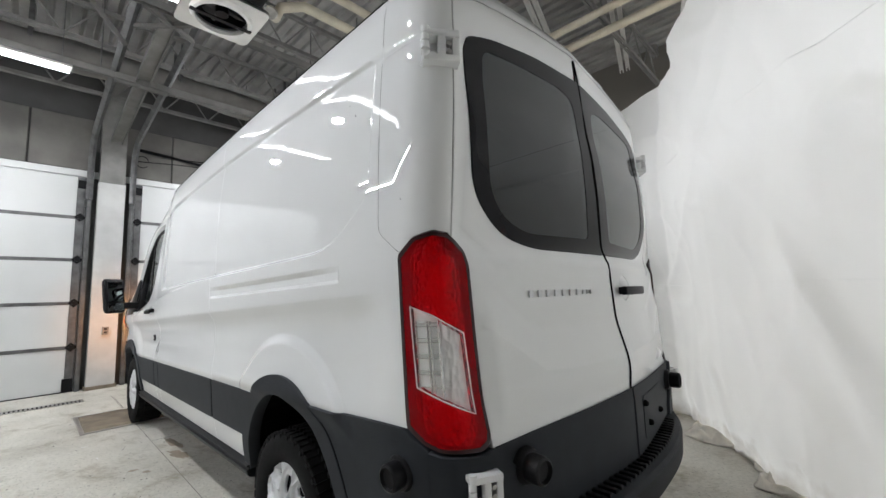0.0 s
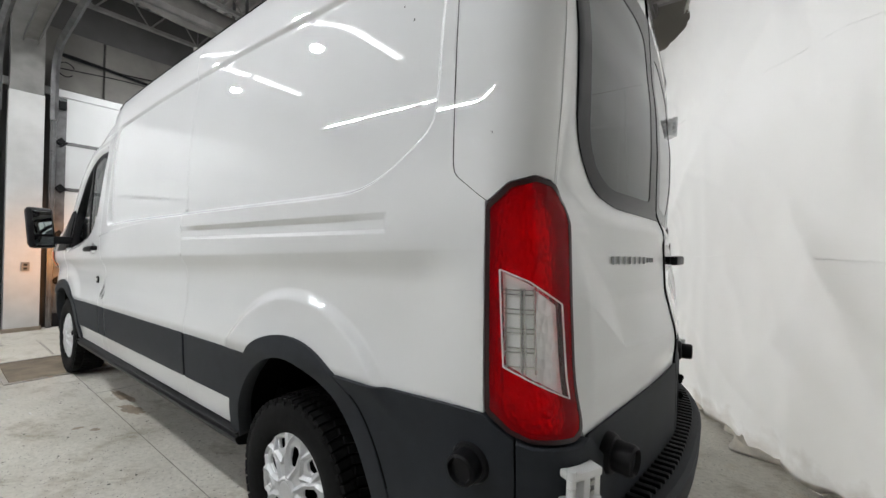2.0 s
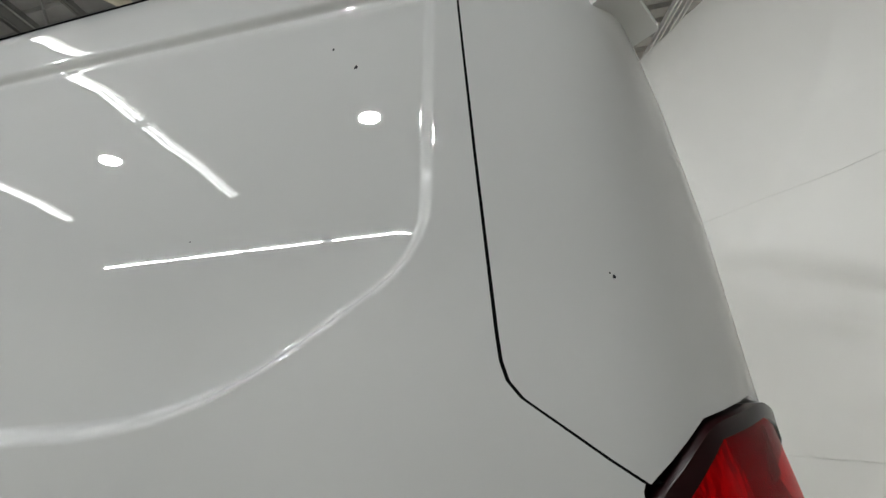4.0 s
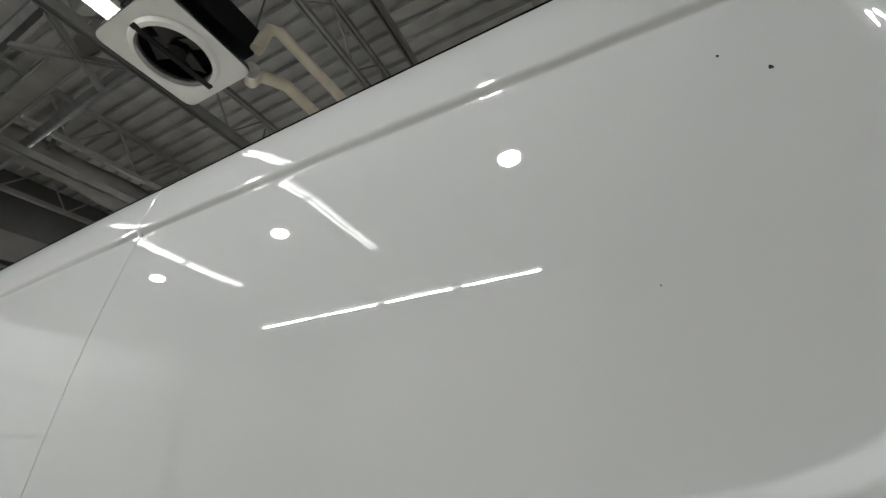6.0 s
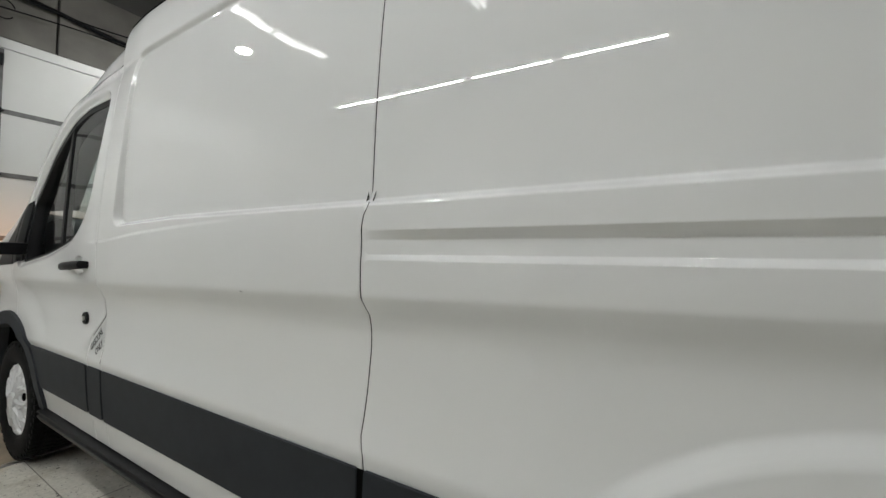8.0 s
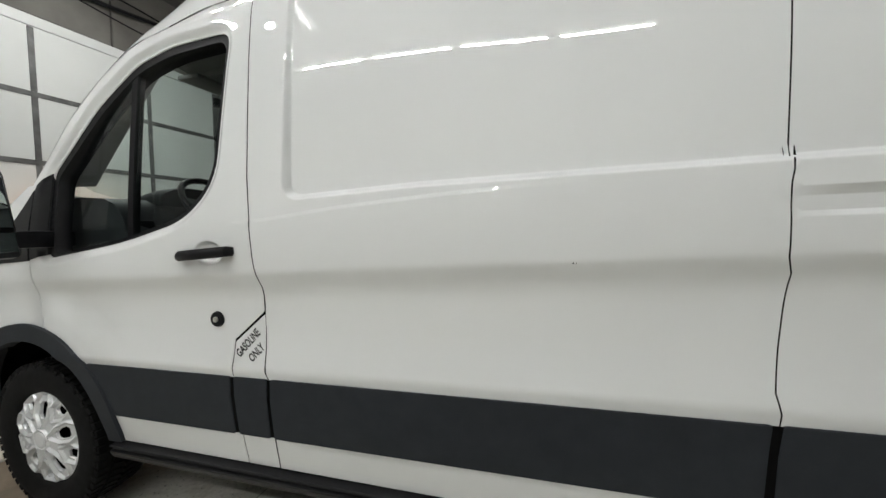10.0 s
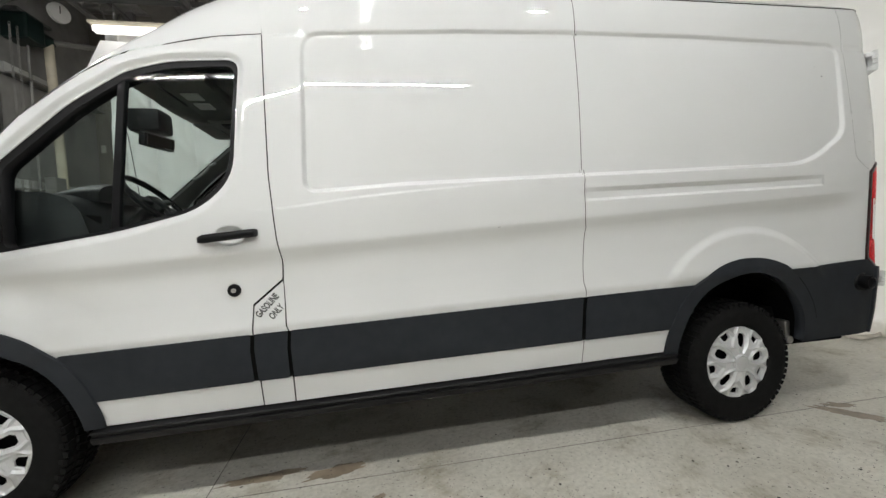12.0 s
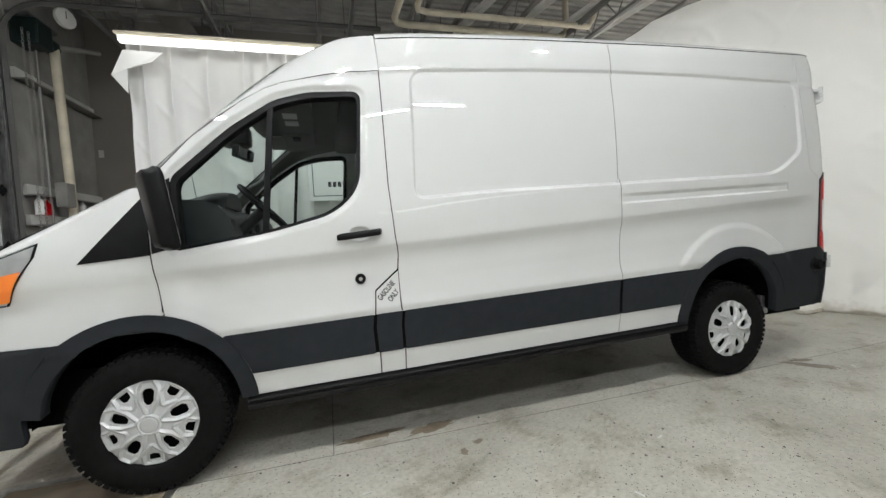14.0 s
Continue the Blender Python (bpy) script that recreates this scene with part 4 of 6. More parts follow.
for i in range(10):
    w, h = (0.030, 0.025) if i < 7 else (0.019, 0.017)
    q = skin(np.array(tail_u(y, 1.31)), np.array(1.31), np.array(0.002))
    bm = bmesh.new()
    add_box(bm, (-0.002, -w / 2, -h / 2), (0.004, w / 2, h / 2), 0.002, pose(float(q[0]), y, 1.31, 0, 0, 6))
    part("badge_bar", bm, CHROME_DULL, left_rear)
    y += 0.050 if i < 6 else 0.042 if i == 6 else 0.029
# number plate recess on the right door
on_skin("plate_holder", DARK, right_rear, rounded([tail(-0.56, 0.65), tail(-0.12, 0.64), tail(-0.12, 0.83), tail(-0.56, 0.82)], 0.02, 3), 0.0135, 0.004, label="empty black number plate mount", mirror=True)
for y, z in ((0.20, 0.70), (0.44, 0.70), (0.13, 0.80)):
    q = skin(np.array(tail_u(-y, z)), np.array(z), np.array(0.013))
    bm = bmesh.new()
    lathe(bm, (q[0], y, z), (1, 0.1, 0), [(0.014, 0.0), (0.014, 0.010), (0.009, 0.018), (0.004, 0.02)], 12)
    smooth(part("plate_stud", bm, SHADOW, right_rear, "black plastic plate stud"))

# driver's door: handle, lock, mirror; fuel lettering
LOCK_Y = float(half_width(-2.690, 0.977))
for s in (1, -1):
    d = driver_door if s > 0 else other_door
    bm = bmesh.new()
    pts = [(-2.802, -1.055, 1.209), (-2.78, -1.066, 1.212), (-2.70, -1.070, 1.219), (-2.62, -1.068, 1.226), (-2.575, -1.062, 1.230), (-2.565, -1.045, 1.231)]
    n = 10
    rings = []
    for i, (x, y, z) in enumerate(pts):
        k = 0.75 if i in (0, 5) else 1
        rings.append([bm.verts.new((x, (y + 0.016 * k * math.cos(2 * math.pi * j / n)) * s, z + 0.019 * k * math.sin(2 * math.pi * j / n))) for j in range(n)])
    for a, b in zip(rings, rings[1:]):
        for j in range(n):
            bm.faces.new((a[j], a[(j + 1) % n], b[(j + 1) % n], b[j]))
    bm.faces.new(rings[0]), bm.faces.new(rings[-1])
    bmesh.ops.recalc_face_normals(bm, faces=bm.faces)
    add_box(bm, (-2.80, -1.05 if s > 0 else 1.02, 1.195), (-2.76, -1.02 if s > 0 else 1.05, 1.225), 0.004)
    add_box(bm, (-2.61, -1.05 if s > 0 else 1.02, 1.212), (-2.57, -1.02 if s > 0 else 1.05, 1.242), 0.004)
    smooth(part("door_handle", bm, BLACK, d, "black pull handle"))
    bm = bmesh.new()
    q = bmesh.ops.create_cone(bm, cap_ends=True, segments=28, radius1=0.030, radius2=0.026, depth=0.012)
    bmesh.ops.transform(bm, matrix=pose(-2.690, -(LOCK_Y + 0.004) * s, 0.977, 90 * s), verts=q["verts"])
    lk = smooth(part("door_lock", bm, BLACK, d, "black lock rosette"))
    bm = bmesh.new()
    q = bmesh.ops.create_cone(bm, cap_ends=True, segments=16, radius1=0.011, radius2=0.010, depth=0.012)
    bmesh.ops.transform(bm, matrix=pose(-2.690, -(LOCK_Y + 0.009) * s, 0.977, 90 * s), verts=q["verts"])
    smooth(part("lock_barrel", bm, STEEL, lk, "steel lock barrel"))
    # mirror
    bm = bmesh.new()
    vs = add_box(bm, (-0.042, -0.108, -0.178), (0.036, 0.092, 0.178), 0.03)
    for v in bm.verts:
        if v.co.x < 0:
            v.co.y *= 0.86
            v.co.z *= 0.94
        v.co.x -= 0.14 * v.co.z
    bmesh.ops.transform(bm, matrix=pose(-3.545, -1.215 * s, 1.375, 0, 0, 30 * s), verts=bm.verts)
    mir = smooth(part("door_mirror", bm, BLACK, van, "black door mirror housing"), 60)
    for nm, z0, z1, x1, lean, lab in (("mirror_glass", -0.055, 0.145, 0.0368, -0.14, "main mirror glass"), ("spot_mirror", -0.15, -0.075, 0.0368, -0.14, "small convex mirror glass")):
        bm = bmesh.new()
        add_box(bm, (0.02, -0.080, z0), (x1, 0.066, z1), 0.0006, pose(-3.545, -1.215 * s, 1.375, 0, 0, 30 * s) @ Matrix(((1, 0, lean, 0), (0, 1, 0, 0), (0, 0, 1, 0), (0, 0, 0, 1))))
        part(nm, bm, MIRROR, mir, lab)
    bm = bmesh.new()
    add_box(bm, (-3.60, min(-1.14 * s, -0.93 * s), 1.235), (-3.535, max(-1.14 * s, -0.93 * s), 1.305), 0.015)
    smooth(part("mirror_arm", bm, BLACK, mir, "black mirror arm"))


def lettering(name, text, size, m, mat, parent=None, squeeze=1.0, depth=0.0006):
    cu = bpy.data.curves.new(name, "FONT")
    cu.body, cu.size, cu.align_x, cu.align_y, cu.extrude = text, size, "CENTER", "CENTER", depth
    cu.offset = 0.0011
    tmp = bpy.data.objects.new(name, cu)
    me = bpy.data.meshes.new_from_object(tmp)
    bpy.data.objects.remove(tmp)
    me.transform(m @ Matrix.Diagonal((squeeze, 1, 1, 1)))
    for v in me.vertices:
        v.co.y = -float(half_width(v.co.x, v.co.z)) - 0.0012
    me.materials.append(mat)
    ob = new(name, me)
    if parent:
        ob.parent = parent
    return ob


a = radians(46)
for word, cx, cz in (("GASOLINE", -2.554, 0.899), ("ONLY", -2.516, 0.868)):
    w = float(half_width(cx, cz)) + 0.0018
    slope = float(half_width(cx, cz + 0.01) - half_width(cx, cz - 0.01)) / 0.02
    ux, uy = Vector((math.cos(a), -slope * math.sin(a), math.sin(a))), Vector((-math.sin(a), -slope * math.cos(a), math.cos(a)))
    uz = ux.cross(uy)
    m = Matrix((ux, uy, uz)).transposed().to_4x4()
    m.translation = (cx, -w, cz)
    tagged(lettering("lettering", word, 0.043, m, INK, bpy.data.objects["fuel_flap"], 0.62), "black stencilled words")

# chipped paint
for cu, cz, r in ((0.581, 2.014, 0.0045), (0.535, 2.071, 0.003), (0.371, 1.728, 0.0014), (0.885, 1.622, 0.0022), (0.882, 1.626, 0.0012), (-1.455, 1.208, 0.003), (-1.447, 1.208, 0.002)):
    bm = bmesh.new()
    p, n = skin(np.array(cu), np.array(cz), np.array(0.0006)), Vector(skin_normal(np.array(cu), np.array(cz)))
    t1 = n.cross(Vector((0, 0, 1))).normalized()
    t2 = n.cross(t1)
    ring = [bm.verts.new(Vector(p) + (t1 * math.cos(k) * 0.7 + t2 * math.sin(k) * (1 + 0.4 * math.sin(3 * k))) * r) for k in lin(0, 5.7, 9)]
    bm.faces.new(ring)
    part("paint_chip", bm, DARK, van, "small chip in the white paint")
# headlamps
H_POLY = [(-4.085, 1.262), (-4.10, 1.20), (-4.17, 1.09), (-4.225, 0.99), (-4.60, 0.955), (-4.60, 1.03), (-4.30, 1.175)]
for mirror in (False, True):
    hl = on_skin("headlamp", BLACK, van, H_POLY, 0.004, 0.02, label="clear headlamp with amber side section", mirror=mirror)
    on_skin("reflector", CHROME_DULL, hl, shrunk(H_POLY, 0.96, 0.92, (-4.35, 1.08)), 0.008, 0.002, label="chrome headlamp inside", mirror=mirror)
    on_skin("amber_lamp", AMBER_LIT, hl, [(-4.145, 1.14), (-4.215, 1.01), (-4.42, 0.985), (-4.36, 1.05), (-4.24, 1.12)], 0.012, 0.004, label="lit amber turn lamp", mirror=mirror)
    on_skin("lens", CLEAR, hl, shrunk(H_POLY, 0.985, 0.97, (-4.35, 1.08)), 0.018, 0.006, label="clear lens", mirror=mirror)
    s = -1 if mirror else 1
    lt = bpy.data.lights.new("amber_lamp_light", "SPOT")
    lt.energy, lt.color, lt.spot_size, lt.spot_blend, lt.shadow_soft_size = 60, (1.0, 0.42, 0.10), radians(75), 1.0, 0.04
    lo = new("amber_lamp_light", lt)
    lo.matrix_world = look((-4.86, -0.66 * s, 0.98), (-6.4, -0.72 * s, 1.02))
    lo.parent = van
# bonnet shut line and screen edge
for s in (-1, 1):
    bm = bmesh.new()
    pts = [bonnet(t, s * v) for t, v in zip(lin(0.30, 0.80, 10), lin(0.62, 0.90, 10))]
    add_path(bm, [(x, y, z + 0.001) for x, y, z in pts], 0.0035, 5)
    part("shut_line", bm, SHADOW, van)
    bm = bmesh.new()
    pts = [along(A_EDGE, t) for t in lin(0.0, 1.0, 30)]
    add_path(bm, [(x + 0.006, s * y * 1.004, z - 0.004) for x, y, z in pts], 0.0045, 5)
    part("screen_seal", bm, SHADOW, van)
tube("antenna", (-3.93, 0.86, 1.36), (-4.01, 0.86, 2.13), 0.003, BLACK, van, "thin black aerial")

# ---------------------------------------------------------------- van: cabin
box("load_floor", (-2.3, -0.59, 0.62), (1.02, 0.59, 0.66), CABIN_GREY, van, "grey load floor")
bm = bmesh.new()
add_box(bm, (-4.5, -0.80, 0.36), (1.02, 0.80, 0.62))
part("underbody", bm, SHADOW, van, "black underbody")
for x, z0 in ((0.02, 0.43), (-3.745, 0.40)):
    for s in (-1, 1):
        bm = bmesh.new()
        prof = arc(x, z0, 0.47, 180, 0, 22)
        g = [[bm.verts.new((px, s * y, pz)) for y in (0.60, 0.955)] for px, pz in prof]
        for i in range(len(g) - 1):
            bm.faces.new((g[i][0], g[i + 1][0], g[i + 1][1], g[i][1]))
        bm.faces.new([q[0] for q in g])
        part("wheel_well", bm, SHADOW, van, "black wheel arch liner")
# partition behind the seats
box("partition", (-2.30, -0.94, 0.62), (-2.26, 0.94, 2.05), BLACK, van, "dark partition behind the seats")
bm = bmesh.new()
add_box(bm, (-2.72, -0.90, 2.03), (-2.24, 0.90, 2.20), 0.05)
smooth(part("overhead_shelf", bm, BLACK, van, "dark overhead shelf"))


def lining(u, v):
    front, back = -3.33 + 0.20 * v * v, -2.62
    return (front + (back - front) * u, 0.80 * v, 2.075 + 0.055 * u - 0.03 * v * v)


sheet("headliner", lining, lin(0, 1, 8), lin(-1, 1, 17), HEADLINER, van, "grey cloth headliner", 0.02)
for y in (-0.42, 0.42):
    bm = bmesh.new()
    add_box(bm, (-3.26, y - 0.22, 2.020), (-3.13, y + 0.22, 2.040), 0.008)
    smooth(part("sun_visor", bm, HEADLINER, van, "grey folded sun visor"))
bm = bmesh.new()
add_box(bm, (-3.14, -0.60, 2.033), (-2.89, 0.56, 2.11), 0.02)
oc = smooth(part("overhead_console", bm, HEADLINER, van, "grey overhead console"))
for y in (-0.375, -0.20):
    bm = bmesh.new()
    add_box(bm, (-3.08, y - 0.055, 2.026), (-2.99, y + 0.055, 2.038), 0.003)
    part("map_light", bm, PAPER, oc, "pale map light lens")
bm = bmesh.new()
add_box(bm, (-3.13, 0.10, 2.018), (-2.93, 0.34, 2.036), 0.006)
tray = smooth(part("overhead_tray", bm, HEADLINER, oc, "grey overhead storage lid"))
bm = bmesh.new()
add_box(bm, (-3.06, 0.15, 2.010), (-3.00, 0.27, 2.020), 0.004)
part("latch", bm, BLACK, tray, "black lid latch")
bm = bmesh.new()
prof = [(-3.98, 1.43), (-3.80, 1.462), (-3.66, 1.475), (-3.52, 1.465), (-3.45, 1.44), (-3.40, 1.38), (-3.37, 1.28), (-3.36, 1.18), (-3.40, 0.95), (-3.6, 0.80), (-3.98, 0.80)]
g = [[bm.verts.new((x + (0.05 * (y / 0.85) ** 2), y, z - 0.02 * abs(y))) for x, z in prof] for y in lin(-0.86, 0.86, 15)]
for p, q in zip(g, g[1:]):
    for k in range(len(prof) - 1):
        bm.faces.new((p[k], p[k + 1], q[k + 1], q[k]))
bm.faces.new(g[0]), bm.faces.new(g[-1][::-1])
bmesh.ops.recalc_face_normals(bm, faces=bm.faces)
hood = lambda t, k: (-3.62 + 0.23 * t, -0.455 + 0.20 * math.cos(k), 1.42 + (0.112 - 0.05 * (1 - t) ** 2 - 0.012 * t ** 6) * math.sin(k) ** 0.6)
g = [[bm.verts.new(hood(t, k)) for k in lin(0, math.pi, 15)] for t in lin(0, 1, 7)]
for p, q in zip(g, g[1:]):
    for k in range(14):
        bm.faces.new((p[k], q[k], q[k + 1], p[k + 1]))
bm.faces.new(g[-1])
dash = smooth(part("dashboard", bm, CABIN_GREY, van, "dark grey dashboard"), 50)
for y in (-0.78, -0.16, 0.16, 0.74):
    bm = bmesh.new()
    add_box(bm, (-3.40, y - 0.07, 1.26), (-3.345, y + 0.07, 1.35), 0.012)
    part("air_vent", bm, BLACK, dash, "black air vent")
bm = bmesh.new()
R, r, n, k = 0.193, 0.016, 36, 10
cm = pose(-3.218, -0.46, 1.422, 0, 46.5, 0)
ring = [[bm.verts.new(cm @ Vector(((R + r * math.cos(2 * math.pi * j / k)) * math.cos(2 * math.pi * i / n), (R + r * math.cos(2 * math.pi * j / k)) * math.sin(2 * math.pi * i / n), r * math.sin(2 * math.pi * j / k)))) for j in range(k)] for i in range(n)]
for i in range(n):
    for j in range(k):
        bm.faces.new((ring[i][j], ring[(i + 1) % n][j], ring[(i + 1) % n][(j + 1) % k], ring[i][(j + 1) % k]))
sw = smooth(part("steering_wheel", bm, BLACK, van, "black steering wheel"))
bm = bmesh.new()
add_box(bm, (-0.05, -0.06, -0.03), (0.06, 0.06, 0.015), 0.02, cm)
for ang in (0, 98, 262):
    add_box(bm, (0.03, -0.018, -0.012), (0.19, 0.018, 0.008), 0.004, cm @ pose(0, 0, 0, 0, 0, ang))
add_tube(bm, cm @ Vector((0, 0, 0)), cm @ Vector((0, 0, -0.3)), 0.035, 12)
smooth(part("hub", bm, CABIN_GREY, sw, "dark wheel hub and spokes"))
bm = bmesh.new()
add_box(bm, (-0.03, -0.13, -0.045), (0.02, 0.13, 0.045), 0.02, pose(-3.39, -0.02, 1.855, 0, 8, -14))
add_tube(bm, (-3.41, 0, 1.88), (-3.42, 0, 2.04), 0.015, 10)
add_box(bm, (-3.53, -0.10, 1.91), (-3.34, 0.10, 2.055), 0.03)
rv = smooth(part("rear_view_mirror", bm, BLACK, van, "black inside mirror and sensor housing"))
bm = bmesh.new()
add_box(bm, (0.018, -0.115, -0.035), (0.024, 0.115, 0.035), 0.004, pose(-3.39, -0.02, 1.855, 0, 8, -14))
part("mirror_glass", bm, MIRROR, rv, "inside mirror glass")
for y in (-0.5, 0.45):
    bm = bmesh.new()
    add_box(bm, (-3.0, y - 0.25, 0.80), (-2.48, y + 0.25, 0.98), 0.06)
    seat = smooth(part("seat", bm, CABIN_GREY, van, "dark cloth seat"))
    bm = bmesh.new()
    add_box(bm, (-0.07, -0.24, 0.0), (0.07, 0.24, 0.60), 0.06, pose(-2.52, y, 0.93, 0, 12, 0))
    smooth(part("backrest", bm, CABIN_GREY, seat))
    bm = bmesh.new()
    add_box(bm, (-0.05, -0.13, 0.0), (0.05, 0.13, 0.18), 0.04, pose(-2.38, y, 1.55, 0, 8, 0))
    smooth(part("headrest", bm, CABIN_GREY, seat))
for s in (-1, 1):
    d = driver_door if s < 0 else other_door
    bm = bmesh.new()
    add_box(bm, (-3.62, min(s * 0.88, s * 0.94), 0.90), (-2.55, max(s * 0.88, s * 0.94), 1.20), 0.02)
    add_box(bm, (-3.24, min(s * 0.88, s * 0.94), 0.55), (-2.55, max(s * 0.88, s * 0.94), 0.91), 0.02)
    part("door_trim", bm, CABIN_GREY, d, "dark inner door trim")

    def inner(t, v, s=s):
        x, y, z = cab_edge(s)(t, v)
        return (x + 0.03, y - s * 0.045, z - 0.035)

    sheet("pillar_trim", inner, lin(0, 1, 20), lin(0, 1, 6), HEADLINER, van, "grey inner pillar trim")
bm = bmesh.new()
add_path(bm, [(-3.49, 0.78, 1.712), (-3.465, 0.70, 1.712), (-3.43, 0.685, 1.722), (-3.375, 0.685, 1.762), (-3.345, 0.70, 1.815), (-3.33, 0.78, 1.85)], 0.015, 8)
smooth(part("grab_handle", bm, HEADLINER, van, "grey grab handle on the screen pillar"))


# made-up steel bracket inside each rear arch, standing in for a pale spot
for s in (-1, 1):
    bm = bmesh.new()
    add_box(bm, (0.425, s * 0.86 - 0.045, 0.42), (0.465, s * 0.86 + 0.045, 0.55), 0.010)
    add_tube(bm, (0.445, s * 0.86 - 0.06, 0.435), (0.445, s * 0.86 + 0.06, 0.435), 0.024, 12)
    smooth(part("added_arch_bracket", bm, STEEL, van, "bare steel bracket added in the rear wheel arch for a pale spot"))
# ---------------------------------------------------------------- van: wheels
def hub_height(x, z):
    r, a = np.hypot(x, z), np.arctan2(z, x)
    h = 0.030 * (1 - (r / 0.215) ** 2) + 0.004
    for i in range(5):
        c = radians(90 + 72 * i)
        u, v = x * np.cos(c) + z * np.sin(c), -x * np.sin(c) + z * np.cos(c)
        hexa = [(0.052, -0.008), (0.105, -0.036), (0.160, -0.043), (0.198, -0.024), (0.198, 0.024), (0.160, 0.043), (0.105, 0.036), (0.052, 0.008)]
        d = sdf(u, v, hexa)
        h = h + 0.013 * np.clip(1 - np.abs(d) / 0.011, 0, 1) * (r < 0.2)
        c2 = c + radians(36)
        u, v = x * np.cos(c2) + z * np.sin(c2), -x * np.sin(c2) + z * np.cos(c2)
        tri = [(0.10, -0.004), (0.145, -0.044), (0.195, -0.040), (0.195, 0.040), (0.145, 0.044), (0.10, 0.004)]
        d = sdf(u, v, tri)
        h = h + 0.009 * np.clip(1 - np.abs(d) / 0.010, 0, 1) * (r < 0.2) - 0.004 * (d < -0.01)
    h = h + 0.012 * step(0.050, 0.044, r) - 0.003 * np.exp(-((r - 0.036) / 0.003) ** 2)
    return h - 0.012 * step(0.198, 0.214, r)


def hub_mesh(face):
    rim = [(0.212 * math.cos(2 * math.pi * i / 72), 0.212 * math.sin(2 * math.pi * i / 72)) for i in range(72)]
    holes = []
    for i in range(5):
        c = 90 + 72 * i
        for base, ang in (([(0.088, -0.010), (0.105, -0.022), (0.148, -0.026), (0.163, -0.014), (0.163, 0.014), (0.148, 0.026), (0.105, 0.022), (0.088, 0.010)], c),
                          ([(0.150, -0.022), (0.182, -0.026), (0.182, 0.026), (0.150, 0.022), (0.142, 0.0)], c + 36)):
            ca, sa = math.cos(radians(ang)), math.sin(radians(ang))
            holes.append([(u * ca - v * sa, u * sa + v * ca) for u, v in base])
    pts = [(r * math.cos(2 * math.pi * (i + 0.5 * (j % 2)) / max(8, int(r / 0.00056))), r * math.sin(2 * math.pi * (i + 0.5 * (j % 2)) / max(8, int(r / 0.00056))))
           for j, r in enumerate(np.arange(0.004, 0.209, 0.0034)) for i in range(max(8, int(r / 0.00056)))]
    v2, f2 = triangles(rim, holes, pts, 0.005)
    x, z = v2[:, 0], v2[:, 1]
    e = 0.0012
    gx, gz = (hub_height(x + e, z) - hub_height(x - e, z)) / (2 * e), (hub_height(x, z + e) - hub_height(x, z - e)) / (2 * e)
    n = np.stack([-gx, -np.ones(len(x)), -gz], -1)
    n /= np.linalg.norm(n, axis=1, keepdims=True)
    return folded(np.stack([x, -hub_height(x, z), z], -1), n, f2, 0.014, face > 0)


HUB = {f: hub_mesh(f) for f in (-1, 1)}
for f in HUB:
    HUB[f].materials.append(SILVER)


def wheel(x, y, face, turn):
    bm = bmesh.new()
    prof = [(0.205, -0.095), (0.214, -0.108), (0.225, -0.116), (0.255, -0.123), (0.29, -0.124), (0.316, -0.120), (0.333, -0.111), (0.340, -0.098), (0.343, -0.08), (0.343, 0.08), (0.340, 0.098), (0.333, 0.111), (0.316, 0.120), (0.29, 0.124), (0.255, 0.123), (0.225, 0.116), (0.205, 0.095)]
    n = 72
    rings = [[bm.verts.new((r * math.cos(2 * math.pi * k / n), h, r * math.sin(2 * math.pi * k / n))) for r, h in prof] for k in range(n)]
    for k in range(n):
        a, b = rings[k], rings[(k + 1) % n]
        for j in range(len(prof) - 1):
            bm.faces.new((a[j], a[j + 1], b[j + 1], b[j]))
    w = smooth(part("wheel", bm, RUBBER, van, "black all-terrain tyre with silver wheel cover"))
    w.location = (x, y, 0.36)
    w.rotation_euler = (0, radians(turn), 0)
    bm = bmesh.new()
    count = 60
    for k in range(count):
        for y0, y1, dr, sh in ((-0.114, -0.066, 0.0, 0.0), (-0.058, -0.006, 0.002, 0.5), (0.006, 0.058, 0.002, 0.0), (0.066, 0.114, 0.0, 0.5)):
            ang = 360 * (k + sh) / count
            lo = 0.318 if abs(y0 + y1) > 0.15 else 0.332
            add_box(bm, (lo, y0, -0.0128), (0.352 + dr - (0.004 if abs(y0 + y1) > 0.15 else 0), y1, 0.0128), 0.0, pose(0, 0, 0, 0, ang, 0) @ pose(0, 0, 0, 3 if abs(y0 + y1) > 0.15 else (16 if y0 > 0 else -16), 0, 0))
        for s in (-1, 1):
            if k % 2 == (s > 0):
                add_box(bm, (0.316, -0.006, -0.010), (0.336, 0.004, 0.010), 0.0, pose(0, 0, 0, 0, 360 * k / count, 0) @ pose(0, s * 0.113, 0))
    part("tread", bm, RUBBER, w, "chunky tread blocks")
    me = bpy.data.objects.new("wheel_cover", HUB[face])
    scene.collection.objects.link(me)
    me.parent = w
    me.location = (0, face * 0.090, 0)
    me.scale = (1.05, 1.0, 1.05)
    tagged(me, "silver ten-spoke wheel cover")
    bm = bmesh.new()
    add_tube(bm, (0, face * 0.02, 0), (0, face * 0.07, 0), 0.20, 36)
    part("brake", bm, SHADOW, w, "dark steel wheel behind the cover")
    return w


for x, t in ((0.0, 8), (-3.738, 0)):
    wheel(x, -0.870, -1, t)
    wheel(x, 0.870, 1, t)


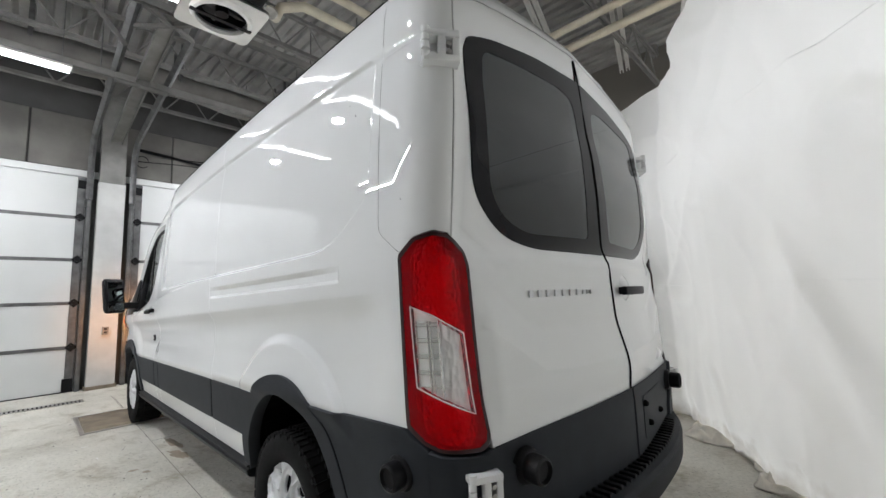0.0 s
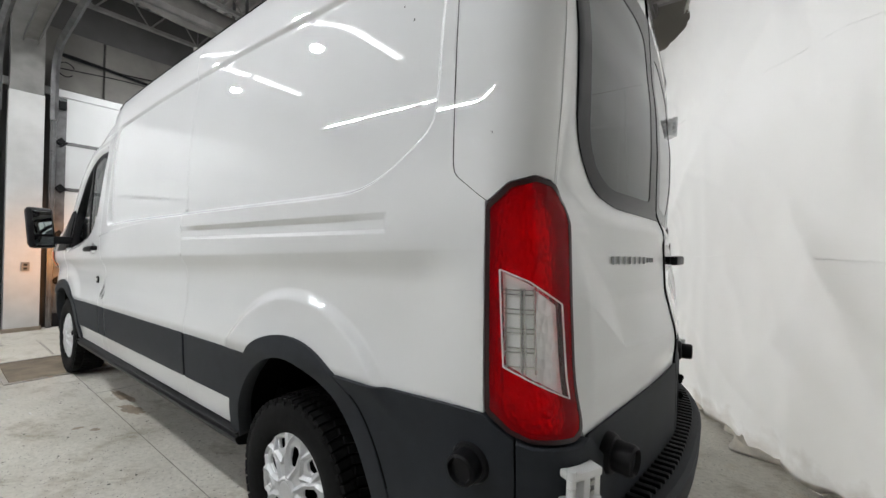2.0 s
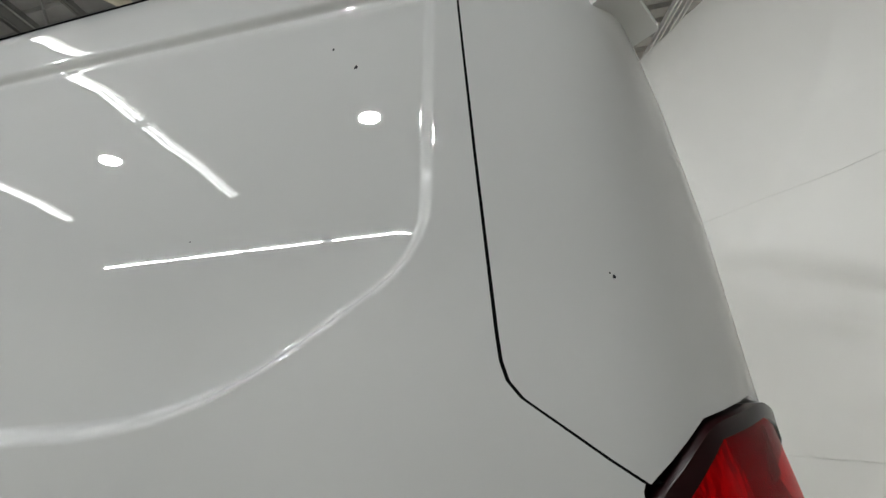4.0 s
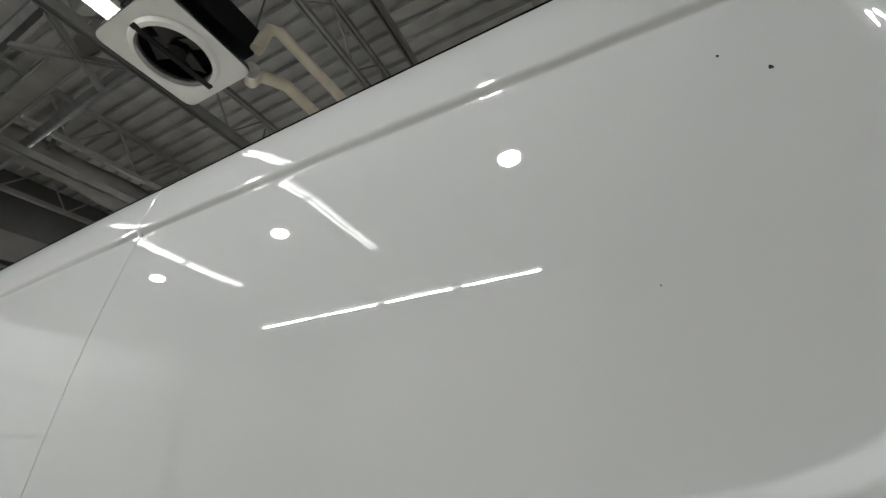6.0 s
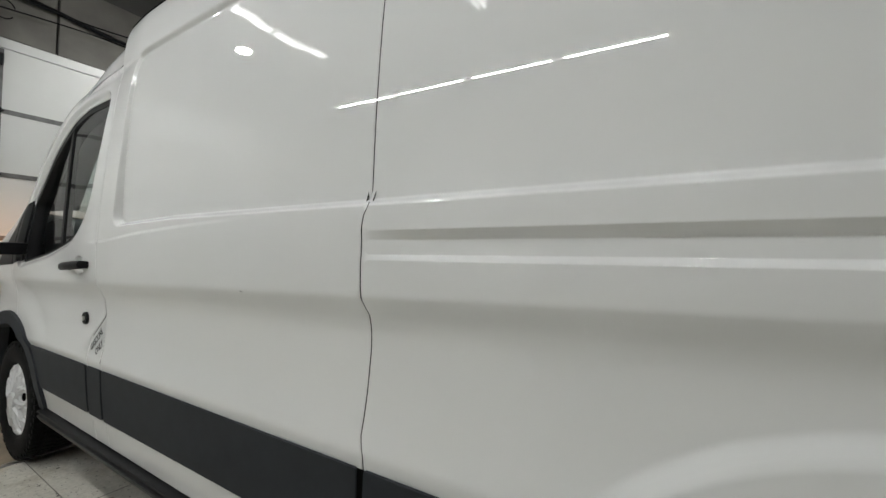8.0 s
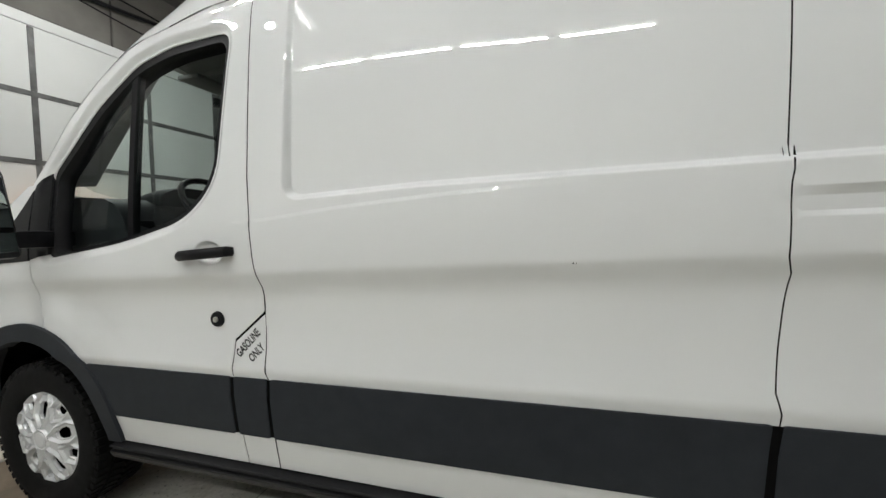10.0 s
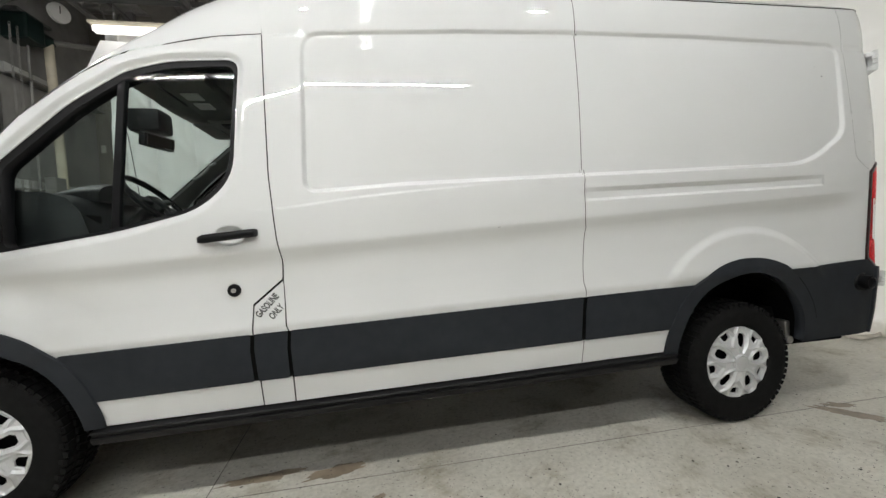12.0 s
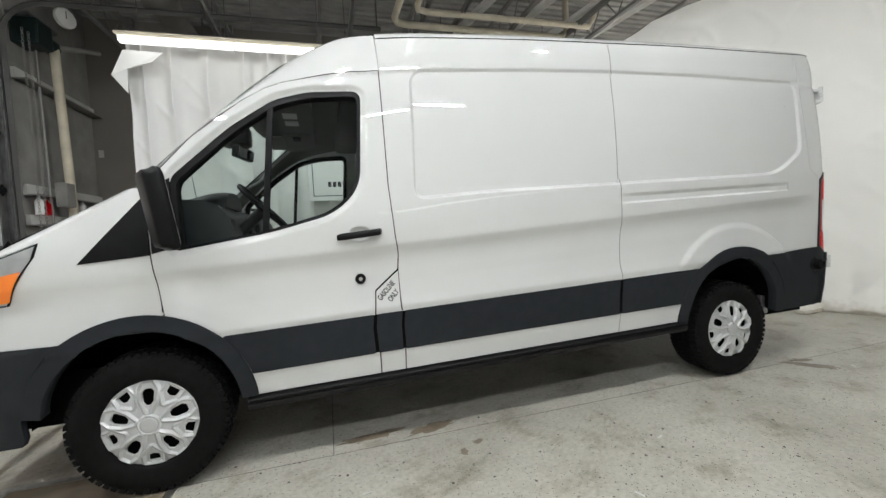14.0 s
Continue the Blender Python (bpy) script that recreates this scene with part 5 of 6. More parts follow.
# ---------------------------------------------------------------- the hall: surfaces
def concrete():
    m, t, b = nodes_of("concrete_floor")
    co = t.nodes.new("ShaderNodeTexCoord")

    def noise_ramp(scale, stops, detail=6, rough=0.6):
        n = t.nodes.new("ShaderNodeTexNoise")
        n.inputs["Scale"].default_value, n.inputs["Detail"].default_value, n.inputs["Roughness"].default_value = scale, detail, rough
        t.links.new(co.outputs["Object"], n.inputs["Vector"])
        r = t.nodes.new("ShaderNodeValToRGB")
        while len(r.color_ramp.elements) < len(stops):
            r.color_ramp.elements.new(0.5)
        for e, (p, c) in zip(r.color_ramp.elements, stops):
            e.position, e.color = p, (*c, 1)
        t.links.new(n.outputs["Fac"], r.inputs["Fac"])
        return n, r

    def mix(kind, f, a, b2):
        x = t.nodes.new("ShaderNodeMix")
        x.data_type, x.blend_type = "RGBA", kind
        x.inputs["Factor"].default_value = f
        t.links.new(a, x.inputs["A"])
        t.links.new(b2, x.inputs["B"])
        return x.outputs["Result"]

    _, base = noise_ramp(0.7, [(0.3, (0.42, 0.402, 0.345)), (0.5, (0.58, 0.56, 0.495)), (0.70, (0.67, 0.648, 0.58))], 8, 0.65)
    _, blot = noise_ramp(2.6, [(0.34, (0.58, 0.54, 0.46)), (0.48, (1, 1, 1)), (0.70, (1.06, 1.06, 1.06))], 9, 0.72)
    _, fine = noise_ramp(42, [(0.30, (0.80, 0.80, 0.79)), (0.55, (1, 1, 1)), (0.75, (1.1, 1.1, 1.1))], 4)
    fn, pits = noise_ramp(52, [(0.315, (0.22, 0.21, 0.20)), (0.35, (1, 1, 1))], 2)
    _, rust = noise_ramp(1.3, [(0.60, (1, 1, 1)), (0.72, (0.80, 0.68, 0.52))], 7, 0.7)
    c = mix("MULTIPLY", 0.9, base.outputs["Color"], blot.outputs["Color"])
    c = mix("MULTIPLY", 0.9, c, fine.outputs["Color"])
    c = mix("MULTIPLY", 0.75, c, pits.outputs["Color"])
    c = mix("MULTIPLY", 0.7, c, rust.outputs["Color"])
    t.links.new(c, b.inputs["Base Color"])
    n, r = noise_ramp(3.0, [(0.3, (0.34, 0.34, 0.34)), (0.7, (0.62, 0.62, 0.62))])
    t.links.new(r.outputs["Color"], b.inputs["Roughness"])
    bp = t.nodes.new("ShaderNodeBump")
    bp.inputs["Strength"].default_value, bp.inputs["Distance"].default_value = 0.12, 0.004
    t.links.new(fn.outputs["Fac"], bp.inputs["Height"])
    t.links.new(bp.outputs["Normal"], b.inputs["Normal"])
    return m


CONCRETE = concrete()
WALLPAINT = plain("grey_wall", (0.40, 0.385, 0.355), 0.8, vary=0.08, scale=1.5, bump=0.05, bump_scale=20)
NEARWALL = plain("grey_block_wall", (0.58, 0.57, 0.55), 0.85, vary=0.1, scale=1.5, bump=0.05, bump_scale=20)
WRAPPED = plain("grey_wrapped_insulation", (0.24, 0.235, 0.225), 0.6, vary=0.25, scale=3, bump=0.7, bump_scale=6)
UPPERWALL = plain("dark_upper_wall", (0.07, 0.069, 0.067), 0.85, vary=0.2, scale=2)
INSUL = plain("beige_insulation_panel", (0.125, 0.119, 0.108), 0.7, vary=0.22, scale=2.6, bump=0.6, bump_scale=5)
BACKWALL = plain("beige_wall", (0.17, 0.157, 0.138), 0.8, vary=0.06, scale=1.4)
DOORWHITE = plain("white_door_steel", (0.60, 0.61, 0.60), 0.35, vary=0.03, scale=2, bump=0.02, bump_scale=15)
COLUMN = plain("white_column_paint", (0.50, 0.50, 0.485), 0.5, vary=0.12, scale=3)


def sheeting():
    """White plastic sheet that lets some light through."""
    m = plain("white_plastic_sheeting", (0.88, 0.88, 0.87), 0.45, vary=0.04, scale=1.0, bump=0.2, bump_scale=4)
    t = m.node_tree
    # grime splashed on the foot of the sheet
    co = t.nodes.new("ShaderNodeTexCoord")
    sx = t.nodes.new("ShaderNodeSeparateXYZ")
    nz = t.nodes.new("ShaderNodeTexNoise")
    nz.inputs["Scale"].default_value, nz.inputs["Detail"].default_value = 5.0, 8
    t.links.new(co.outputs["Object"], sx.inputs[0])
    t.links.new(co.outputs["Object"], nz.inputs["Vector"])
    ma = t.nodes.new("ShaderNodeMath")
    ma.operation = "MULTIPLY_ADD"
    ma.inputs[1].default_value = -0.45
    t.links.new(nz.outputs["Fac"], ma.inputs[0])
    t.links.new(sx.outputs["Z"], ma.inputs[2])
    rp = t.nodes.new("ShaderNodeValToRGB")
    rp.color_ramp.elements[0].position, rp.color_ramp.elements[1].position = 0.0, 0.14
    rp.color_ramp.elements[0].color, rp.color_ramp.elements[1].color = (0.34, 0.28, 0.20, 1), (0, 0, 0, 1)
    ad = t.nodes.new("ShaderNodeMath")
    ad.operation = "ADD"
    ad.inputs[1].default_value = 0.20
    t.links.new(ma.outputs[0], ad.inputs[0])
    rp.color_ramp.elements[1].color = (1, 1, 1, 1)
    t.links.new(ad.outputs[0], rp.inputs["Fac"])
    ml = t.nodes.new("ShaderNodeMix")
    ml.data_type, ml.blend_type = "RGBA", "MULTIPLY"
    ml.inputs["Factor"].default_value = 0.8
    bs = t.nodes["Principled BSDF"].inputs["Base Color"]
    t.links.new(bs.links[0].from_socket, ml.inputs["A"])
    t.links.new(rp.outputs["Color"], ml.inputs["B"])
    t.links.new(ml.outputs["Result"], bs)
    tr = t.nodes.new("ShaderNodeBsdfTranslucent")
    tr.inputs["Color"].default_value = (0.9, 0.9, 0.88, 1)
    mx = t.nodes.new("ShaderNodeMixShader")
    mx.inputs[0].default_value = 0.30
    t.links.new(t.nodes["Principled BSDF"].outputs[0], mx.inputs[1])
    t.links.new(tr.outputs[0], mx.inputs[2])
    t.links.new(mx.outputs[0], t.nodes["Material Output"].inputs["Surface"])
    return m


SHEETING = sheeting()
DECK = plain("grey_roof_deck", (0.30, 0.293, 0.28), 0.55, vary=0.2, scale=3)
BEAM = plain("grey_steel_beam", (0.205, 0.20, 0.19), 0.45, vary=0.2, scale=5)
PALE = plain("pale_galvanised_steel", (0.74, 0.73, 0.71), 0.45, vary=0.12, scale=7)
TRACK = plain("galvanised_track", (0.14, 0.14, 0.14), 0.4, metal=0.5, vary=0.3, scale=9)
DUCT = plain("grey_wrapped_duct", (0.155, 0.147, 0.136), 0.8, vary=0.2, scale=4, bump=0.4, bump_scale=6)
LAGGING = plain("cream_pipe_lagging", (0.57, 0.52, 0.41), 0.75, vary=0.15, scale=5, bump=0.15, bump_scale=25)
ENAMEL = plain("white_enamel", (0.74, 0.73, 0.69), 0.35, vary=0.08, scale=4)
GREEN = plain("dark_green_paint", (0.008, 0.022, 0.020), 0.4, vary=0.2, scale=9)
RUSTY = plain("rusty_plate", (0.23, 0.19, 0.14), 0.75, metal=0.2, vary=0.3, scale=5, bump=0.2, bump_scale=50)
TUBE = glow("lit_tube", (0.975, 1.0, 0.985), TUBE_POWER)
TROUGH = glow("lit_trough", (1.0, 0.985, 0.93), 2.2)
ROW_TUBE = glow("lit_row_tube", (0.975, 1.0, 0.985), ROW_POWER)
ADDED_BACKLIGHT = glow("added_backlight_disc", (0.985, 1.0, 0.97), BACKLIGHT_POWER)
DISC = glow("lit_disc", (0.985, 1.0, 0.97), ROUND_POWER)

X0, X1, Y0, Y1, CEIL = -6.45, 6.0, -7.5, 4.7, 5.0
tagged(box("floor", (X0 - 0.2, Y0 - 0.2, -0.2), (X1 + 0.2, Y1 + 0.2, 0.0), CONCRETE), "bare grey concrete floor with stains and specks", "floor", kind="structure")
# roof deck with ribs along x
bm = bmesh.new()
pts, y = [], Y0 - 0.2
while y < Y1 + 0.2:
    pts += [(y, 0.0), (y + 0.085, 0.0), (y + 0.10, 0.045), (y + 0.14, 0.045), (y + 0.155, 0.0)]
    y += 0.155
va = [bm.verts.new((X0 - 0.2, yy, CEIL + z)) for yy, z in pts]
vb = [bm.verts.new((X1 + 0.2, yy, CEIL + z)) for yy, z in pts]
for i in range(len(pts) - 1):
    if (pts[i + 1][0] - pts[i][0]) > 1e-5:
        bm.faces.new((va[i], va[i + 1], vb[i + 1], vb[i]))
add_box(bm, (X0 - 0.2, Y0 - 0.2, CEIL + 0.06), (X1 + 0.2, Y1 + 0.2, CEIL + 0.2))
tagged(part("ceiling", bm, DECK), "grey corrugated steel roof deck", "ceiling", kind="structure")
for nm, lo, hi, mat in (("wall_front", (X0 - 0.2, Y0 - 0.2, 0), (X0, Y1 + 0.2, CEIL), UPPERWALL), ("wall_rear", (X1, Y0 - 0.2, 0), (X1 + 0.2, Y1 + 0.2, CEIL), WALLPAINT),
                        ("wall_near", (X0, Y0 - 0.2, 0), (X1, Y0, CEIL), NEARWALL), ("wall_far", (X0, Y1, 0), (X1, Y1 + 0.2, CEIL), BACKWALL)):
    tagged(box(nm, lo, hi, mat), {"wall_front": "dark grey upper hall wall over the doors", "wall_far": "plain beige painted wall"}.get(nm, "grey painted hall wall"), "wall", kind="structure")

# floor: saw cut, drain, rusty plate, litter
JOINT = plain("joint_filler", (0.23, 0.215, 0.19), 0.9, vary=0.35, scale=7)
tagged(box("floor_joint", (X0 + 0.9, -0.953, -0.006), (X1, -0.949, 0.0012), JOINT), "dark saw-cut joint in the concrete", "joint", kind="structure")
tagged(box("floor_joint", (-2.900, -0.946, -0.006), (-2.895, 3.0, 0.0012), JOINT), "dark saw-cut joint in the concrete", "joint", kind="structure")
tagged(box("floor_joint", (-5.42, -0.94, -0.006), (-4.6, -0.934, 0.0012), JOINT), "dark saw-cut joint in the concrete", "joint", kind="structure")
dr = thing("floor_drain", "long slotted steel drain grate in the floor", "drain", (-5.5, -3.0, 0))
box("channel", (-0.075, -1.75, -0.02), (0.075, 1.75, 0.002), SHADOW, dr, "dark drain channel")
bar = None
for i in range(88):
    if bar is None:
        bar = box("grate_bar", (-0.065, -0.011, 0.0), (0.065, 0.011, 0.008), STEEL, dr)
        bar.location = (0, -1.74, 0)
    else:
        b2 = new("grate_bar", bar.data)
        b2.parent = dr
        b2.location = (0, -1.74 + i * 0.04, 0)
for x in (-0.075, 0.065):
    box("grate_frame", (x, -1.76, 0.0), (x + 0.01, 1.76, 0.009), STEEL, dr, "steel grate frame")
pl = thing("floor_plate", "rusty rectangular access plate let into the floor", "floor plate", (-4.10, -1.02, 0))
box("plate", (-0.40, -0.34, -0.01), (0.40, 0.34, 0.005), RUSTY, pl, bevel=0.003)
for lo, hi in (((-0.44, -0.38, 0), (-0.405, 0.38, 0.008)), ((0.405, -0.38, 0), (0.44, 0.38, 0.008)), ((-0.405, -0.38, 0), (0.405, -0.345, 0.008)), ((-0.405, 0.345, 0), (0.405, 0.38, 0.008))):
    box("plate_frame", lo, hi, STEEL, pl, "worn steel frame", 0.002)
rnd = random.Random(4)
vs, fs = [], []
for i in range(11000):
    x, y = rnd.uniform(-4.8, 2.6), -0.7 - 2.9 * rnd.random() ** 0.8
    if noise.noise((x * 0.9, y * 0.9, 3.0)) < rnd.uniform(-0.55, 0.35):
        continue
    big = 2.6 if rnd.random() < 0.05 else 1.0
    a, b2, w = rnd.uniform(0.0018, 0.0042) * big, rnd.uniform(0.0014, 0.0030) * big, rnd.uniform(0, 3.1)
    k0 = len(vs)
    for k in (0, 1.2, 2.2, 3.1, 4.1, 5.2):
        p, q = a * math.cos(k), b2 * math.sin(k)
        vs.append((x + p * math.cos(w) - q * math.sin(w), y + p * math.sin(w) + q * math.cos(w), 0.0016))
    fs.append(tuple(range(k0, k0 + 6)))
me = bpy.data.meshes.new("floor_specks")
me.from_pydata(vs, [], fs)
me.materials.append(plain("dark_grit", (0.035, 0.032, 0.028), 0.9, vary=0.3))
tagged(new("floor_specks", me), "small dark specks of grit on the concrete", "grit", kind="stuff")
bm = bmesh.new()
for x, y, a in ((-1.15, -1.46, 20), (-1.6, -1.8, 110), (0.95, -1.2, 60), (-2.75, -1.35, 5), (-3.2, -1.4, 80)):
    add_box(bm, (-0.022, -0.004, 0.0), (0.022, 0.004, 0.002), 0, pose(x, y, 0.0005, 0, 0, a))
tagged(part("paper_scraps", bm, PAPER), "small scraps of white paper on the floor", "litter", kind="stuff")

# ---------------------------------------------------------------- overhead doors in the front wall
SEC = 0.655


def overhead_door(y0, y1):
    yc, w = (y0 + y1) / 2, (y1 - y0) / 2
    d = thing("overhead_door", "closed white sectional overhead door with steel hinges", "door", (X0, yc, 0), group="overhead doors")
    for i in range(5):
        s = box("door_section", (0.012, -w, i * SEC + 0.012), (0.06, w, (i + 1) * SEC - 0.012), DOORWHITE, d, bevel=0.008)
        if i:
            box("joint_strip", (0.015, -w, i * SEC - 0.027), (0.066, w, i * SEC + 0.022), TRACK, d, "grey joint strip")
        for e in (-1, 1):
            y = e * (w - 0.055)
            box("end_stile", (0.058, y - 0.05, i * SEC + 0.02), (0.072, y + 0.05, (i + 1) * SEC - 0.02), TRACK, s, "grey steel end stile")
            if i:
                bm = bmesh.new()
                add_box(bm, (0.07, -0.05, -0.05), (0.085, 0.05, 0.05), 0.004, pose(0, y, i * SEC, 45))
                add_tube(bm, (0.085, y, i * SEC), (0.105, y, i * SEC), 0.03, 10)
                part("roller_hinge", bm, BLACK, d, "dark steel roller hinge")
        for y in (-0.5, 0.62):
            box("centre_stile", (0.058, y - 0.024, i * SEC + 0.023), (0.070, y + 0.024, (i + 1) * SEC - 0.02), TRACK, s, "grey steel centre stile")
    box("bottom_seal", (0.012, -w, 0.0), (0.06, w, 0.016), BLACK, d, "black rubber bottom seal")
    for e in (-1, 1):
        bm = bmesh.new()
        y = e * (w + 0.035)
        add_box(bm, (0.02, y - 0.012, 0.0), (0.13, y + 0.012, 3.75))
        add_box(bm, (0.10, y - 0.03, 0.0), (0.115, y + 0.03, 3.75))
        part("track", bm, TRACK, d, "dark steel track")
        box("bottom_bracket", (0.06, e * (w - 0.07) - 0.06, 0.02), (0.09, e * (w - 0.07) + 0.06, 0.2), BLACK, d, "black bottom bracket", 0.004)
        box("top_bracket", (0.06, e * (w - 0.05) - 0.05, 3.08), (0.12, e * (w - 0.05) + 0.05, 3.20), BLACK, d, "black top roller bracket", 0.01)
    return d


overhead_door(-4.75, -1.30)
overhead_door(-0.70, 2.62)
tagged(box("door_header", (X0, -4.85, 5 * SEC), (X0 + 0.05, 2.75, 5 * SEC + 0.10), DOORWHITE), "white door head trim", "trim", kind="structure")
k = 0
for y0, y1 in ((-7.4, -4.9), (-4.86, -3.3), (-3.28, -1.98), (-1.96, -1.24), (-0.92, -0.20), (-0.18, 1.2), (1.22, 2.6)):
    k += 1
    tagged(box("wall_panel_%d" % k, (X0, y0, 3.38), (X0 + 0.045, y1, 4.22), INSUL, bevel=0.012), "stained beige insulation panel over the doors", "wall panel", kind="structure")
tagged(box("wall_panel_8", (X0, -7.4, 0), (X0 + 0.04, -4.86, 3.37), NEARWALL), "grey wall panel beside the door", "wall panel", kind="structure")
tagged(box("wall_panel_9", (X0, 2.95, 0), (X0 + 0.03, Y1, CEIL), WRAPPED), "beige wall beside the door", "wall panel", kind="structure")
col = thing("steel_column", "white painted steel column between the two doors", "column", (X0, -1.0, 0))
box("lower_shaft", (0.0, -0.17, 0.0), (0.16, 0.17, 3.2), COLUMN, col, bevel=0.006)
box("upper_shaft", (0.0, -0.16, 3.2), (0.15, 0.16, CEIL), BEAM, col, "grey unpainted upper shaft")
box("base_plate", (-0.0, -0.19, 0.0), (0.19, 0.19, 0.05), RUSTY, col, "rusty base", 0.004)
so = thing("wall_socket", "small grey electrical socket box on the column", "socket", (X0 + 0.16, -0.98, 0.87))
box("box", (0, -0.04, -0.06), (0.035, 0.04, 0.06), BEAM, so, bevel=0.005)
for z in (-0.025, 0.025):
    box("outlet", (0.035, -0.018, z - 0.016), (0.038, 0.018, z + 0.016), INK, so, "dark outlet", 0.003)

# ---------------------------------------------------------------- overhead steel, rails, duct, pipes
def channel(name, a, b, w, h, mat, label, category, kind=""):
    a, b = Vector(a), Vector(b)
    bm = bmesh.new()
    L = (b - a).length
    q = (b - a).to_track_quat("X", "Z").to_matrix().to_4x4()
    m = Matrix.Translation(a) @ q
    t = 0.006
    for lo, hi in (((0, -w / 2, h / 2 - t), (L, w / 2, h / 2)), ((0, -w / 2, -h / 2), (L, -w / 2 + t, h / 2)), ((0, w / 2 - t, -h / 2), (L, w / 2, h / 2)), ((0, -w / 2, -h / 2), (L, -w / 2 + 0.012, -h / 2 + t)), ((0, w / 2 - 0.012, -h / 2), (L, w / 2, -h / 2 + t))):
        add_box(bm, lo, hi, 0, m)
    return tagged(part(name, bm, mat), label, category, kind=kind)


def joist(x, z0=4.42, z1=4.86):
    j = thing("bar_joist", "grey open-web steel roof joist", "joist", (x, 0, 0), group="roof joists")
    for z in (z0, z1):
        bm = bmesh.new()
        for dx in (-0.03, 0.008):
            add_box(bm, (dx, Y0, z - 0.025), (dx + 0.022, Y1, z + 0.025))
        part("chord", bm, BEAM, j)
    bm = bmesh.new()
    y, up = Y0, True
    while y < Y1 - 0.3:
        add_tube(bm, (0, y, z0 if up else z1), (0, y + 0.32, z1 if up else z0), 0.011, 6)
        y, up = y + 0.32, not up
    tagged(part("web", bm, BEAM, j), "bent round web bar", kind="stuff")
    for e in (Y0, Y1 - 0.12):
        box("bearing", (-0.05, e, z1), (0.05, e + 0.12, CEIL + 0.005), BEAM, j)
    return j


for x in (-5.75, -4.25, -2.75, -1.25, 0.25, 1.75, 3.25, 4.75):
    joist(x)
for x, z in ((-2.36, 4.02), (-4.08, 4.02), (-0.75, 4.36), (1.2, 4.36)):
    rl = channel("strut_rail", (x, Y0, z), (x, Y1, z), 0.055, 0.075, BEAM, "long grey slotted steel rail under the roof", "rail")
    for y in (-6.5, -3.8, -1.4, 1.0, 3.4):
        tube("hanger", (x, y, z + 0.03), (x, y, CEIL + 0.03), 0.007, TRACK, rl, "thin hanger rod", 6)
# door tracks run back under the roof
for y, nm in ((-1.27, "a"), (-0.74, "b")):
    bm = bmesh.new()
    a1 = math.atan2(0.40, 3.6)
    pts = [(X0 + 0.17, y, z) for z in (2.9, 3.2, 3.45)] + [(X0 + 0.17 + 0.45 * (1 - math.cos(a)), y, 3.45 + 0.45 * math.sin(a)) for a in lin(0.2, math.pi / 2 - a1, 7)] + [(-2.3, y, 4.27)]
    add_path(bm, pts, 0.042, 4)
    tagged(part("overhead_track", bm, TRACK), "grey door track curving from the wall back under the roof", "track")
channel("roof_brace", (X0 + 0.3, -1.0, 3.85), (-2.4, -1.0, 4.16), 0.15, 0.06, BEAM, "wide grey steel channel between the tracks", "brace")
for a, b in (((-2.4, -1.25, 4.0), (-2.9, -0.75, 4.12)), ((-2.4, -0.76, 4.05), (-3.0, -1.24, 4.1)), ((-3.3, -1.27, 4.03), (-3.3, -1.9, 4.8)), ((-4.06, -1.27, 3.95), (-4.06, -0.74, 3.95))):
    channel("track_brace", a, b, 0.04, 0.04, BEAM, "grey steel strut bracing the tracks", "brace")
du = thing("wrapped_duct", "long grey wrapped duct under the roof", "duct", (-4.72, 0, 4.40))
bm = bmesh.new()
ys = lin(Y0, Y1, 60)
rings = []
for y in ys:
    r = 0.20 + 0.018 * math.sin(y * 3.1) + 0.012 * math.sin(y * 7.3)
    rings.append([bm.verts.new((r * math.cos(2 * math.pi * k / 18), y, 0.85 * r * math.sin(2 * math.pi * k / 18) - 0.02 * math.sin(y * 2))) for k in range(18)])
for a, b in zip(rings, rings[1:]):
    for k in range(18):
        bm.faces.new((a[k], b[k], b[(k + 1) % 18], a[(k + 1) % 18]))
bm.faces.new(rings[0]), bm.faces.new(rings[-1][::-1])
smooth(part("wrapping", bm, DUCT, du), 80)
for y in lin(-6.5, 4.0, 8):
    for dx in (-0.2, 0.2):
        box("strap", (dx - 0.012, y - 0.02, 0.0), (dx + 0.012, y + 0.02, 0.62), TRACK, du, "hanger strap")
# twin sloping struts under the roof over the far side
for x in (-0.85, 0.0, 0.75, 1.5):
    for dx in (0.0, 0.085):
        channel("sloping_strut", (x + dx + 0.9, 0.6, 4.62), (x + dx, 3.9, 4.40), 0.05, 0.05, PALE, "pale grey sloping steel strut under the roof", "strut")

# unit cooler with round fan
un = thing("ceiling_fan_unit", "white enamelled cooling unit with round fan hung from the roof", "fan unit", (-1.83, -0.78, 3.82))
bm = bmesh.new()
SQ = [(-0.31, -0.31), (0.31, -0.31), (0.31, 0.31), (-0.31, 0.31)]
circ = [(0.205 * math.cos(2 * math.pi * i / 40), 0.205 * math.sin(2 * math.pi * i / 40)) for i in range(40)]
v2, f2 = triangles(rounded(SQ, 0.07, 5), [circ], [], 0.05)
p3 = np.stack([v2[:, 0], v2[:, 1], np.zeros(len(v2))], -1)
me = folded(p3 * np.array([1, 1, 1]), np.tile((0.0, 0.0, 1.0), (len(v2), 1)), f2, -0.03)
bm.from_mesh(me)
rim = [[bm.verts.new((r * math.cos(2 * math.pi * i / 40), r * math.sin(2 * math.pi * i / 40), z)) for i in range(40)] for r, z in ((0.25, 0.0), (0.235, -0.03), (0.21, -0.035), (0.207, 0.0))]
